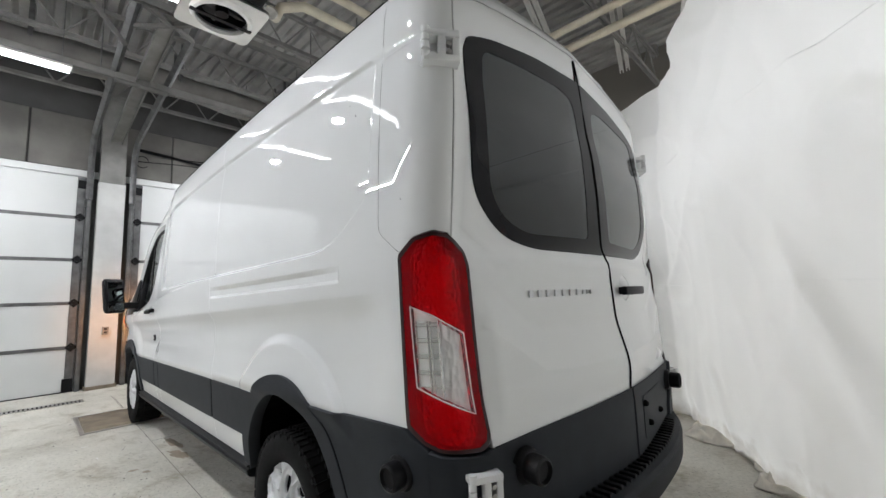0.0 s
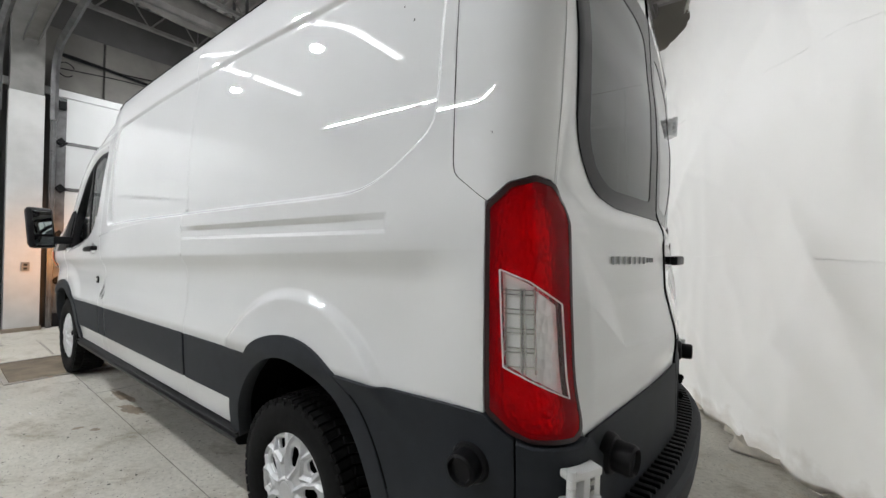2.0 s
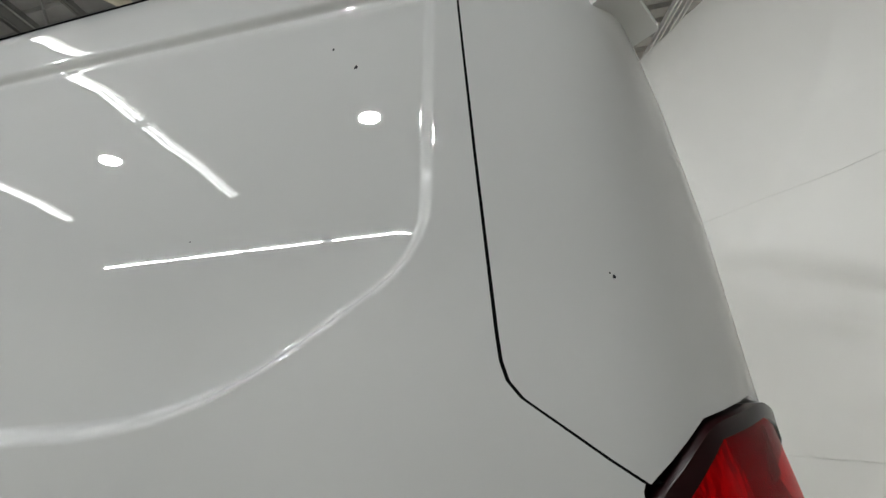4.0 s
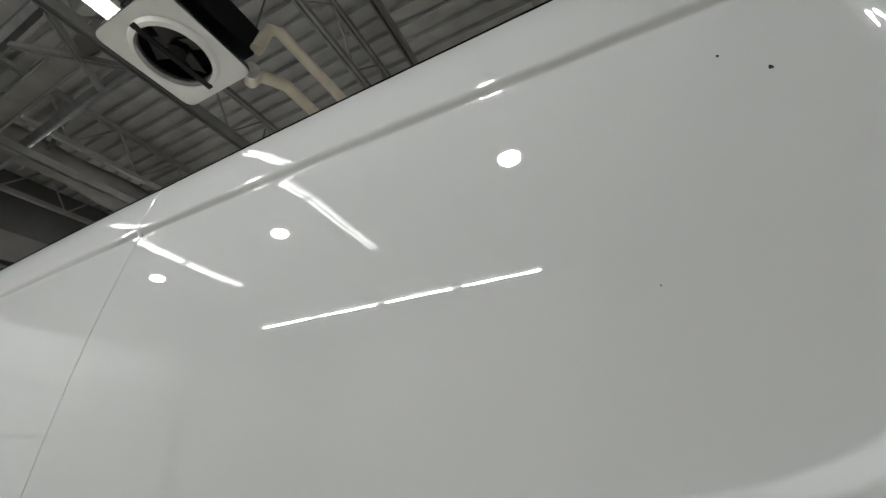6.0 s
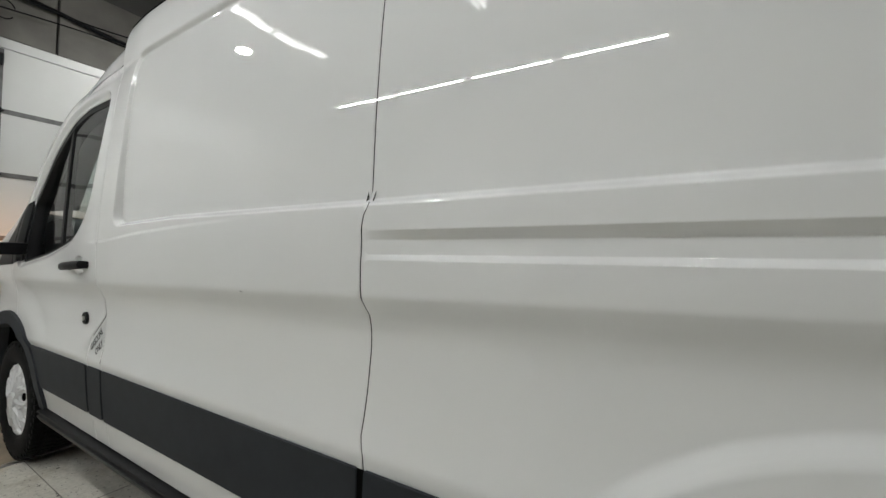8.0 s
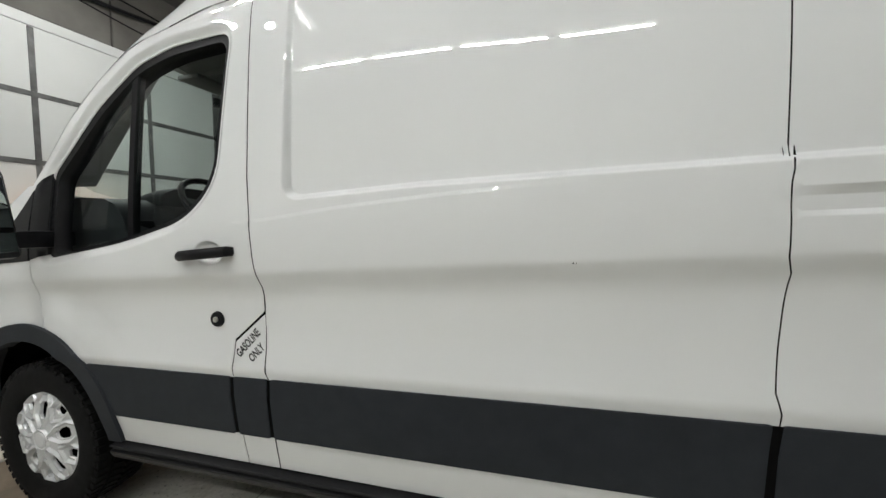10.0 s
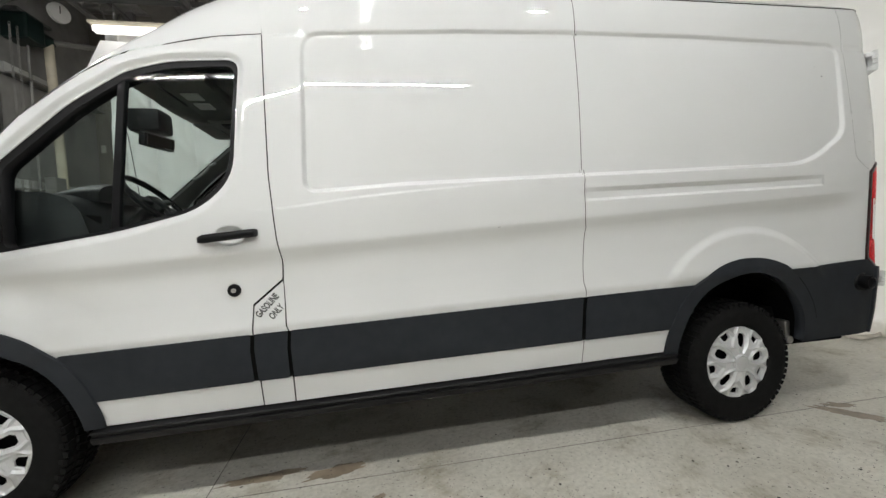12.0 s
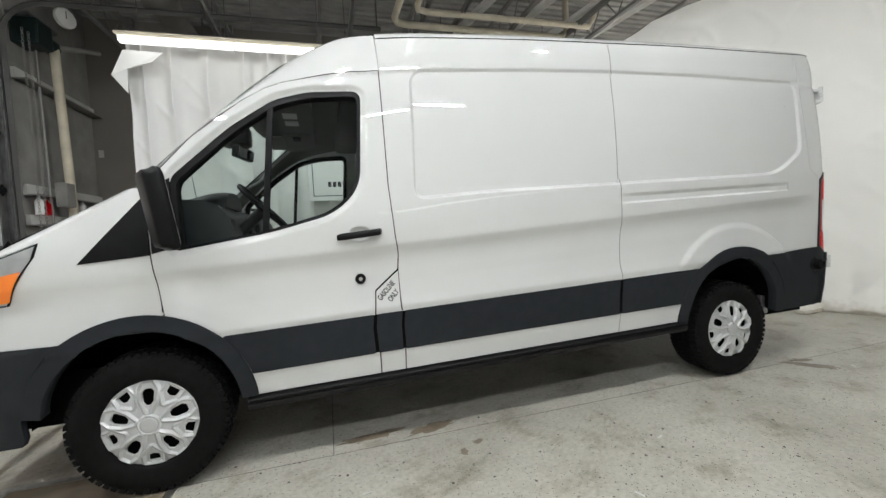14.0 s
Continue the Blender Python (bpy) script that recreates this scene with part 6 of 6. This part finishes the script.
for a, b in zip(rim, rim[1:]):
    for i in range(40):
        bm.faces.new((a[i], a[(i + 1) % 40], b[(i + 1) % 40], b[i]))
smooth(part("fan_shroud", bm, ENAMEL, un, "white fan shroud with rolled rim"), 35)
bm = bmesh.new()
add_tube(bm, (0, 0, -0.002), (0, 0, 0.165), 0.2055, 40, caps=False)
smooth(part("fan_throat", bm, BLACK, un, "black fan throat"))
box("casing", (-0.30, -0.30, 0.17), (0.30, 0.30, 0.42), BLACK, un, "dark cooling coil", 0.02)
bm = bmesh.new()
add_tube(bm, (0, 0, 0.02), (0, 0, 0.16), 0.055, 16)
fh = smooth(part("fan_hub", bm, BLACK, un, "grey motor hub"))
for i in range(4):
    bm = bmesh.new()
    add_box(bm, (0.04, -0.065, -0.003), (0.19, 0.065, 0.003), 0.002, pose(0, 0, 0.09, 0, 0, 90 * i + 20) @ pose(0, 0, 0, 28))
    part("blade", bm, UPPERWALL, fh, "grey fan blade")
bm = bmesh.new()
add_box(bm, (-0.02, -0.25, -0.04), (0.02, 0.25, -0.03))
part("guard_bar", bm, BLACK, un, "black guard bar")
for x in (-0.27, 0.27):
    for y in (-0.27, 0.27):
        tube("hanger", (x, y, 0.40), (x, y, CEIL - 3.80), 0.008, TRACK, un, "hanger rod", 6)
p1 = thing("lagged_pipe", "cream lagged pipe running from the cooling unit", "pipe", (0, 0, 0), group="lagged pipes")
bm = bmesh.new()
add_path(bm, [(-1.50, -0.50, 4.0), (-1.46, -0.48, 4.22), (-1.45, -0.40, 4.28), (-1.45, 0.3, 4.30), (-1.45, 2.20, 4.32), (-1.42, 2.30, 4.32), (-1.30, 2.34, 4.32), (1.4, 2.34, 4.34), (1.5, 2.34, 4.5), (1.5, 2.34, 5.03)], 0.042, 12)
smooth(part("lagging", bm, LAGGING, p1), 60)
p2 = thing("lagged_pipe", "cream lagged pipe running from the cooling unit", "pipe", (0, 0, 0), group="lagged pipes")
bm = bmesh.new()
add_path(bm, [(-1.56, -0.46, 3.90), (-1.70, -0.36, 3.96), (-1.72, -0.30, 4.10), (-1.72, -0.06, 4.24), (-1.72, 2.5, 4.28), (-1.66, 2.62, 4.28), (-1.5, 2.66, 4.28), (1.1, 2.66, 4.30), (1.2, 2.66, 4.4), (1.2, 2.66, 5.03)], 0.048, 12)
smooth(part("lagging", bm, LAGGING, p2), 60)
bm = bmesh.new()
add_tube(bm, (-1.54, -0.47, 3.86), (-1.60, -0.43, 3.92), 0.052, 12)
part("valve", bm, STEEL, p2, "bare metal valve")

# ---------------------------------------------------------------- lamps
def strip(a, b, n, gap=0.02, tubes=2, r=0.0115, lit=TUBE, label="white strip light with lit tubes"):
    a, b = Vector(a), Vector(b)
    for i in range(n):
        p, q = a.lerp(b, (i + gap) / n), a.lerp(b, (i + 1 - gap) / n)
        c = (p + q) / 2
        l = thing("strip_light", label, "light", tuple(c), group="strip lights")
        d = (q - p).normalized()
        side = Vector((abs(d.y), abs(d.x), 0))
        e = Vector([abs(v) for v in (q - p) / 2])
        for k in ((-1, 1) if tubes == 2 else (0,)):
            bm = bmesh.new()
            add_tube(bm, p - c + side * 0.032 * k + d * 0.02, q - c + side * 0.032 * k - d * 0.02, r, 10)
            smooth(part("tube", bm, lit, l, "lit tube"))
        bm = bmesh.new()
        w = side * 0.062
        add_box(bm, (-e.x - w.x, -e.y - w.y, 0.028), (e.x + w.x, e.y + w.y, 0.045))
        w = side * 0.05
        add_box(bm, (-e.x - w.x, -e.y - w.y, 0.045), (e.x + w.x, e.y + w.y, 0.085))
        part("housing", bm, ENAMEL, l, "white steel housing")
        for s in (-0.8, 0.8):
            z1 = CEIL + 0.03 - c.z
            tube("hanger", tuple(e * s * d.dot(Vector((abs(d.x), abs(d.y), 0))) + Vector((0, 0, 0.08))), tuple(e * s * d.dot(Vector((abs(d.x), abs(d.y), 0))) + Vector((0, 0, z1))), 0.005, TRACK, l, "hanger rod", 6)


strip((-4.15, -1.62, 3.94), (-4.15, -3.45, 3.94), 2)
strip((-2.03, -1.0, 3.94), (-2.03, -3.45, 3.94), 2)
strip((-5.35, -4.85, 3.94), (-0.45, -4.85, 3.94), 4, 0.05, tubes=1, r=0.0145, lit=ROW_TUBE)
for x in (-5.03, -3.80):
    l = thing("strip_light", "wide white trough light hung above the curtain, lit", "light", (x + 0.61, 2.36, 3.66), group="trough lights")
    box("diffuser", (-0.605, -0.045, -0.03), (0.605, 0.045, 0.035), TROUGH, l, "glowing diffuser", 0.012)
    box("shade", (-0.62, -0.10, 0.036), (0.62, 0.10, 0.062), LAGGING, l, "cream top board", 0.003)
    for e in (-0.4, 0.4):
        tube("hanger", (e, 0, 0.07), (e, 0, CEIL + 0.03 - 3.66), 0.005, TRACK, l, "hanger rod", 6)


def round_lamp(x, y, z=3.94, r=0.085, lit=DISC):
    l = thing("round_lamp", "round white high-bay lamp, lit; those behind the curtain are added", "light", (x, y, z), group="round lamps")
    bm = bmesh.new()
    add_tube(bm, (0, 0, 0), (0, 0, 0.02), r, 28)
    part("diffuser", bm, lit, l, "glowing round diffuser")
    bm = bmesh.new()
    add_tube(bm, (0, 0, 0.022), (0, 0, 0.10), r + 0.025, 28, 0.06)
    add_tube(bm, (0, 0, 0.10), (0, 0, 0.20), 0.05, 16)
    smooth(part("housing", bm, ENAMEL, l, "white lamp housing"))
    tube("stem", (0, 0, 0.2), (0, 0, CEIL + 0.03 - z), 0.008, TRACK, l, "thin stem", 6)


for x, y in ((-5.15, 0.6), (-2.85, 0.6), (-4.85, -2.65), (-2.72, -2.60), (-0.25, -2.65)):
    round_lamp(x, y)
# unseen lamps added behind the sheeting to brighten it from the back
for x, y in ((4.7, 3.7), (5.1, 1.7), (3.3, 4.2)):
    round_lamp(x, y, 3.94, 0.14, ADDED_BACKLIGHT)

# ---------------------------------------------------------------- plastic sheeting
def cloth(name, path, z_top, label, seed, n=200, folds=1.0, foot=0.0, wave=0.05, sag=0.0, pleat=0.0, swags=()):
    L = [0.0]
    for a, b in zip(path, path[1:]):
        L.append(L[-1] + math.hypot(b[0] - a[0], b[1] - a[1]))
    total = L[-1]

    def at(s):
        s = max(0, min(total, s))
        return tuple(np.interp(s, L, [p[i] for p in path]) for i in (0, 1))

    def f(u, v):
        s = u * total
        x, y = at(s)
        ax, ay = at(s - 0.25)
        bx, by = at(s + 0.25)
        tx, ty = bx - ax, by - ay
        l = math.hypot(tx, ty) or 1
        nx, ny = ty / l, -tx / l
        zt = z_top + wave * (math.sin(s * 1.9 + seed) + 0.6 * math.sin(s * 4.3 + 2 * seed))
        if sag:
            zt -= sag * max(0, min(1, (1.70 - x) / 0.7))
        z = v * zt + (1 - v) * 0.004
        d = 0.09 * noise.noise((s * 0.55 + seed, z * 0.30, 1.7)) + 0.06 * noise.noise((s * 0.8 + z * 0.7, z * 0.4 - s * 0.3, seed))
        d += 0.03 * max(0, 1 - abs(2.2 * noise.noise((s * 0.8 - z * 0.75, z * 0.22 + 4, seed + 9)))) ** 3
        d += 0.022 * max(0, 1 - abs(2.6 * noise.noise((s * 0.7 + z * 0.95, z * 0.3 - s * 0.4, seed + 21)))) ** 3
        d += 0.014 * max(0, 1 - abs(2.8 * noise.noise((s * 1.7 + z * 1.5, z * 0.7 - s * 0.6, seed + 33)))) ** 4
        d += 0.014 * noise.noise((s * 3.2, z * 0.8, seed + 3)) + 0.005 * noise.noise((s * 7, z * 3, seed))
        for s0, z0, s1, z1, w, amp in swags:
            ls, lz = s1 - s0, z1 - z0
            q = ((s - s0) * ls + (z - z0) * lz) / (ls * ls + lz * lz)
            if -0.3 < q < 1.3:
                far = ((s - s0) * lz - (z - z0) * ls) / math.hypot(ls, lz) + 0.05 * math.sin(4 * q)
                d += amp * math.exp(-(far / (w * (1.5 if far > 0 else 0.75))) ** 2) * max(0, 1 - abs(2 * q - 1) ** 3) if 0 < q < 1 else 0
        d += folds * 0.06 * (0.25 + 0.75 * v ** 2) * math.sin(s * 5.5 + 1.5 * math.sin(s * 1.3 + seed))
        d += pleat * (0.12 + 0.88 * v ** 1.6) * (1 - abs(math.sin(s * 10.5 + 1.3 * math.sin(s * 2.9 + 0.6) + 0.5 * noise.noise((s, z * 0.8, seed))))) ** 1.6
        d += (1 - v) ** 8 * (foot + 0.14 * noise.noise((s * 2.3, 0.5, seed)) + 0.06 * noise.noise((s * 6.1, 0.5, seed)))
        return (x + nx * d, y + ny * d, z)

    ob = sheet(name, f, lin(0, 1, n), lin(0, 1, 120), SHEETING)
    return tagged(ob, label, "curtain", "plastic curtains"), f


SWAGS = [(3.05, 3.6, 4.05, 1.6, 0.12, 0.055), (3.2, 1.7, 3.95, 0.4, 0.12, 0.075), (2.6, 1.4, 3.0, 0.55, 0.06, 0.022), (3.75, 2.3, 4.9, 1.5, 0.085, 0.085), (3.9, 1.95, 5.2, 1.05, 0.08, 0.08),
         (4.1, 1.5, 5.6, 0.6, 0.10, 0.04), (2.15, 3.6, 3.0, 3.15, 0.12, 0.06), (4.7, 3.4, 6.2, 2.2, 0.14, 0.05), (2.1, 0.7, 2.5, 0.1, 0.05, 0.04)]
_, back_f = cloth("plastic_curtain", [(-5.06, 2.62), (-3.0, 2.66), (-1.0, 2.70), (0.0, 2.74)], 3.80, "white plastic curtain with soft vertical folds at its top", 2.0, 520, 0.25, wave=0.015, pleat=0.13)
_, rear_f = cloth("plastic_curtain", [(-0.7, 3.3), (0.15, 3.2), (0.66, 2.92), (0.92, 2.52), (1.16, 2.05), (1.55, 1.55), (2.05, 0.85), (2.55, 0.05), (3.0, -0.68), (3.9, -1.9), (4.9, -2.9), (5.9, -3.6)], 3.97, "wrinkled white plastic sheeting hung as a curtain, dirty at its foot", 5.0, 420, 0.3, -0.06, wave=0.03, sag=0.45, swags=SWAGS)
for f, L, z in ((rear_f, 8.6, 1.33), (rear_f, 8.6, 2.57), (back_f, 6.2, 1.30)):
    bm = bmesh.new()
    pts = []
    for i in range(80):
        x, y, _ = f(i / 79, z / 4.0)
        pts.append((x - 0.004, y - 0.006, z + 0.012 * math.sin(i * 0.31)))
    add_path(bm, pts, 0.0016, 5)
    tagged(part("curtain_seam", bm, SHEETING), "welded seam running along the plastic sheeting", "seam", kind="structure")
def hem(u, v):
    x, y, _ = rear_f(u, 0.0)
    w = 0.34 * max(0.02, noise.noise((u * 36, 2.0, 0.5))) * v
    z = 0.004 + (0.14 * abs(noise.noise((u * 47, v * 2.2, 4.0))) + 0.02 * abs(noise.noise((u * 140, v * 5, 1.0)))) * math.sin(math.pi * min(1, 0.15 + v * 0.82))
    return (x - 0.83 * w + 0.01, y - 0.55 * w + 0.01, z)


hm = sheet("curtain_hem", hem, lin(0.12, 0.72, 420), lin(0, 1, 8), plain("dirty_sheeting", (0.68, 0.64, 0.56), 0.5, vary=0.28, scale=7), thick=0.003)
tagged(hm, "crumpled dirty foot of the plastic sheeting on the floor", "curtain hem")
# turned-over corner of the far curtain
bm = bmesh.new()
vs = [bm.verts.new(p) for p in ((-5.05, 2.50, 3.60), (-4.62, 2.46, 3.57), (-4.72, 2.40, 3.43), (-4.98, 2.40, 3.34), (-5.16, 2.43, 3.27), (-5.00, 2.42, 3.06))]
bm.faces.new((vs[0], vs[1], vs[2], vs[3], vs[4]))
bm.faces.new((vs[4], vs[3], vs[5]))
fl = part("curtain_flap", bm, SHEETING)
md = fl.modifiers.new("thickness", "SOLIDIFY")
md.thickness = 0.006
tagged(fl, "turned-over corner of the white plastic curtain", "curtain flap")

# sign on the sheeting, seen through the cab
sg = thing("wall_sign", "white notice board with black frame hung on the sheeting", "sign", (-2.55, 2.52, 1.74))
box("board", (-0.49, -0.01, -0.02), (0.49, 0.01, 0.78), PAPER, sg, "white board", 0.003)
for lo, hi in (((-0.44, -0.014, 0.04), (0.44, -0.011, 0.05)), ((-0.44, -0.014, 0.71), (0.44, -0.011, 0.72)), ((-0.44, -0.014, 0.05), (-0.43, -0.011, 0.71)), ((0.43, -0.014, 0.05), (0.44, -0.011, 0.71))):
    box("frame_line", lo, hi, INK, sg, "thin black frame line")
for z, x0, x1 in ((0.56, -0.16, 0.30), (0.20, -0.24, 0.36)):
    x = x0
    while x < x1:
        box("text_bar", (x, -0.0135, z - 0.035), (x + 0.045, -0.0105, z + 0.035), INK, sg, "black print bar")
        x += 0.065
tube("hook_cord", (-0.4, 0, 0.78), (-0.4, 0.10, 1.9), 0.003, SHADOW, sg, "thin cord", 5)
tube("hook_cord", (0.4, 0, 0.78), (0.4, 0.10, 1.9), 0.003, SHADOW, sg, "thin cord", 5)

# ---------------------------------------------------------------- far corner beside the second door
for z in (1.64, 2.02, 3.45):
    g = thing("wall_girt", "pale horizontal steel wall girt", "girt", (X0 + 0.03, 3.75, z), group="wall girts")
    box("web", (0, -0.78, -0.07), (0.05, 0.94, 0.07), COLUMN, g, bevel=0.004)
    box("lip", (0.0, -0.78, -0.07), (0.16, 0.94, -0.055), BEAM, g, "girt lip")
wp = thing("standpipe", "cream lagged standpipe on the wall", "pipe", (X0 + 0.22, 3.64, 0))
tube("pipe", (0, 0, 0), (0, -0.13, 4.0), 0.055, LAGGING, wp, seg=16)
tube("elbow", (0, -0.13, 4.0), (0.35, 0.25, 4.1), 0.035, BEAM, wp, seg=16)
cd = thing("conduit", "thin grey conduit on the wall", "conduit", (X0 + 0.15, 3.26, 0))
tube("pipe", (0, 0, 0), (0, 0, 4.2), 0.016, BEAM, cd, seg=10)
eb2 = thing("switch_box", "grey electrical box on the wall", "box", (X0 + 0.2, 3.36, 1.98))
box("box", (0, -0.10, -0.16), (0.12, 0.10, 0.16), BEAM, eb2, bevel=0.008)
box("lid", (0.12, -0.09, -0.15), (0.128, 0.09, 0.15), BEAM, eb2, "grey lid", 0.003)
ho = thing("door_operator", "dark green chain hoist motor beside the door", "motor", (X0 + 0.16, 3.20, 4.0))
box("gearbox", (-0.14, -0.18, -0.16), (0.16, 0.12, 0.16), GREEN, ho, bevel=0.03)
tube("motor", (0.02, 0.10, 0.0), (0.02, 0.36, 0.0), 0.10, GREEN, ho, "dark green motor", 18)
box("bracket", (-0.16, -0.22, 0.16), (0.10, 0.34, 0.20), TRACK, ho, "steel bracket", 0.004)
ch = thing("hoist_chain", "long steel hoist chain hanging in a loop", "chain", (X0 + 0.24, 2.92, 0))
for side in (-0.05, 0.06):
    bm = bmesh.new()
    z = 0.9
    i = 0
    while z < 3.95:
        pts = [(0.012 * math.cos(a), 0, 0.024 * math.sin(a)) for a in lin(0, 2 * math.pi, 9)]
        m = pose(0.006 * math.sin(z * 3), side + 0.01 * math.sin(z * 2), z, 0, 0, 90 * (i % 2))
        add_path(bm, [m @ Vector(p) for p in pts], 0.0034, 4)
        z += 0.037
        i += 1
    tagged(part("chain_run", bm, BEAM, ch), kind="stuff")
ck = thing("wall_clock", "round white gauge with dark pointers", "gauge", (X0 + 0.35, 3.53, 4.40))
bm = bmesh.new()
add_tube(bm, (0, 0, 0), (0.04, -0.02, 0), 0.13, 28)
smooth(part("face", bm, PAPER, ck, "white face"))
bm = bmesh.new()
add_box(bm, (0.041, -0.03, -0.006), (0.045, 0.07, 0.006))
add_box(bm, (0.041, -0.026, -0.005), (0.045, -0.014, 0.09))
part("pointer", bm, INK, ck, "dark pointers")
tube("bracket", (0, 0, 0.1), (-0.35, 0, 0.3), 0.015, TRACK, ck, "steel bracket", 8)
for y, h, mat, lab in ((3.08, 0.24, PAPER, "white plastic bottle with dark label on the girt"), (3.22, 0.20, RED, "red plastic bottle on the girt"), (4.02, 0.26, PAPER, "clear plastic jug on the girt")):
    bt = thing("bottle", lab, "bottle", (X0 + 0.12, y, 1.712), group="bottles")
    bm = bmesh.new()
    add_tube(bm, (0, 0, 0), (0, 0, h * 0.7), 0.045, 14)
    add_tube(bm, (0, 0, h * 0.7), (0, 0, h * 0.88), 0.045, 14, 0.016)
    add_tube(bm, (0, 0, h * 0.88), (0, 0, h), 0.018, 10)
    smooth(part("body", bm, mat, bt))
# far wall: light switch, low cabinet
sb = thing("light_switch", "small pale switch plate on the beige wall", "switch", (-6.33, Y1, 2.80))
box("plate", (-0.035, -0.012, -0.06), (0.035, 0.0, 0.06), WALLPAINT, sb, bevel=0.003)
cb = thing("wall_cabinet", "beige steel cabinet door on the wall", "cabinet", (-5.95, Y1, 1.2))
box("body", (-0.28, -0.10, 0.0), (0.28, 0.0, 1.22), BACKWALL, cb, bevel=0.006)
box("door", (-0.26, -0.112, 0.03), (0.26, -0.102, 1.19), BACKWALL, cb, "beige door", 0.003)
bm = bmesh.new()
add_box(bm, (0.17, -0.13, 1.0), (0.20, -0.11, 1.08), 0.004)
part("latch", bm, BLACK, cb, "black latch")

# curved track of the second door, running back under the roof
bm = bmesh.new()
pts = [(X0 + 0.14, 2.70, z) for z in (0.05, 1.6, 3.2, 3.75)] + [(X0 + 0.14 + 0.42 * (1 - math.cos(a)), 2.70, 3.75 + 0.42 * math.sin(a)) for a in lin(0.25, math.pi / 2, 7)] + [(-3.5, 2.70, 4.19), (-1.9, 2.70, 4.20)]
add_path(bm, pts, 0.035, 4)
tagged(part("curved_track", bm, UPPERWALL), "grey door track curving back under the roof", "track")
tagged(tube("track_hanger", (-1.95, 2.70, 4.22), (-1.95, 2.70, CEIL + 0.03), 0.012, TRACK, seg=6), "steel hanger of the door track", "hanger")
# cables on the wall above the second door
for k, (za, r) in enumerate(((3.86, 0.022), (3.93, 0.010), (3.76, 0.008))):
    bm = bmesh.new()
    add_path(bm, [(X0 + 0.10 + 0.02 * k, y, za - 0.10 * math.sin((y + 0.75) * 1.1 + k) ** 2 - 0.02 * k) for y in lin(-0.72, 1.9, 24)], r, 6)
    tagged(part("wall_cable", bm, BLACK), "black cable sagging along the wall", "cable", "wall cables")
bm = bmesh.new()
add_path(bm, [(X0 + 0.09, -0.62 + 0.09 * math.cos(a), 3.66 + 0.10 * math.sin(a)) for a in lin(0.3, 5.6, 20)], 0.007, 6)
tagged(part("wall_cable", bm, BLACK), "coiled end of a black cable on the wall", "cable", "wall cables")

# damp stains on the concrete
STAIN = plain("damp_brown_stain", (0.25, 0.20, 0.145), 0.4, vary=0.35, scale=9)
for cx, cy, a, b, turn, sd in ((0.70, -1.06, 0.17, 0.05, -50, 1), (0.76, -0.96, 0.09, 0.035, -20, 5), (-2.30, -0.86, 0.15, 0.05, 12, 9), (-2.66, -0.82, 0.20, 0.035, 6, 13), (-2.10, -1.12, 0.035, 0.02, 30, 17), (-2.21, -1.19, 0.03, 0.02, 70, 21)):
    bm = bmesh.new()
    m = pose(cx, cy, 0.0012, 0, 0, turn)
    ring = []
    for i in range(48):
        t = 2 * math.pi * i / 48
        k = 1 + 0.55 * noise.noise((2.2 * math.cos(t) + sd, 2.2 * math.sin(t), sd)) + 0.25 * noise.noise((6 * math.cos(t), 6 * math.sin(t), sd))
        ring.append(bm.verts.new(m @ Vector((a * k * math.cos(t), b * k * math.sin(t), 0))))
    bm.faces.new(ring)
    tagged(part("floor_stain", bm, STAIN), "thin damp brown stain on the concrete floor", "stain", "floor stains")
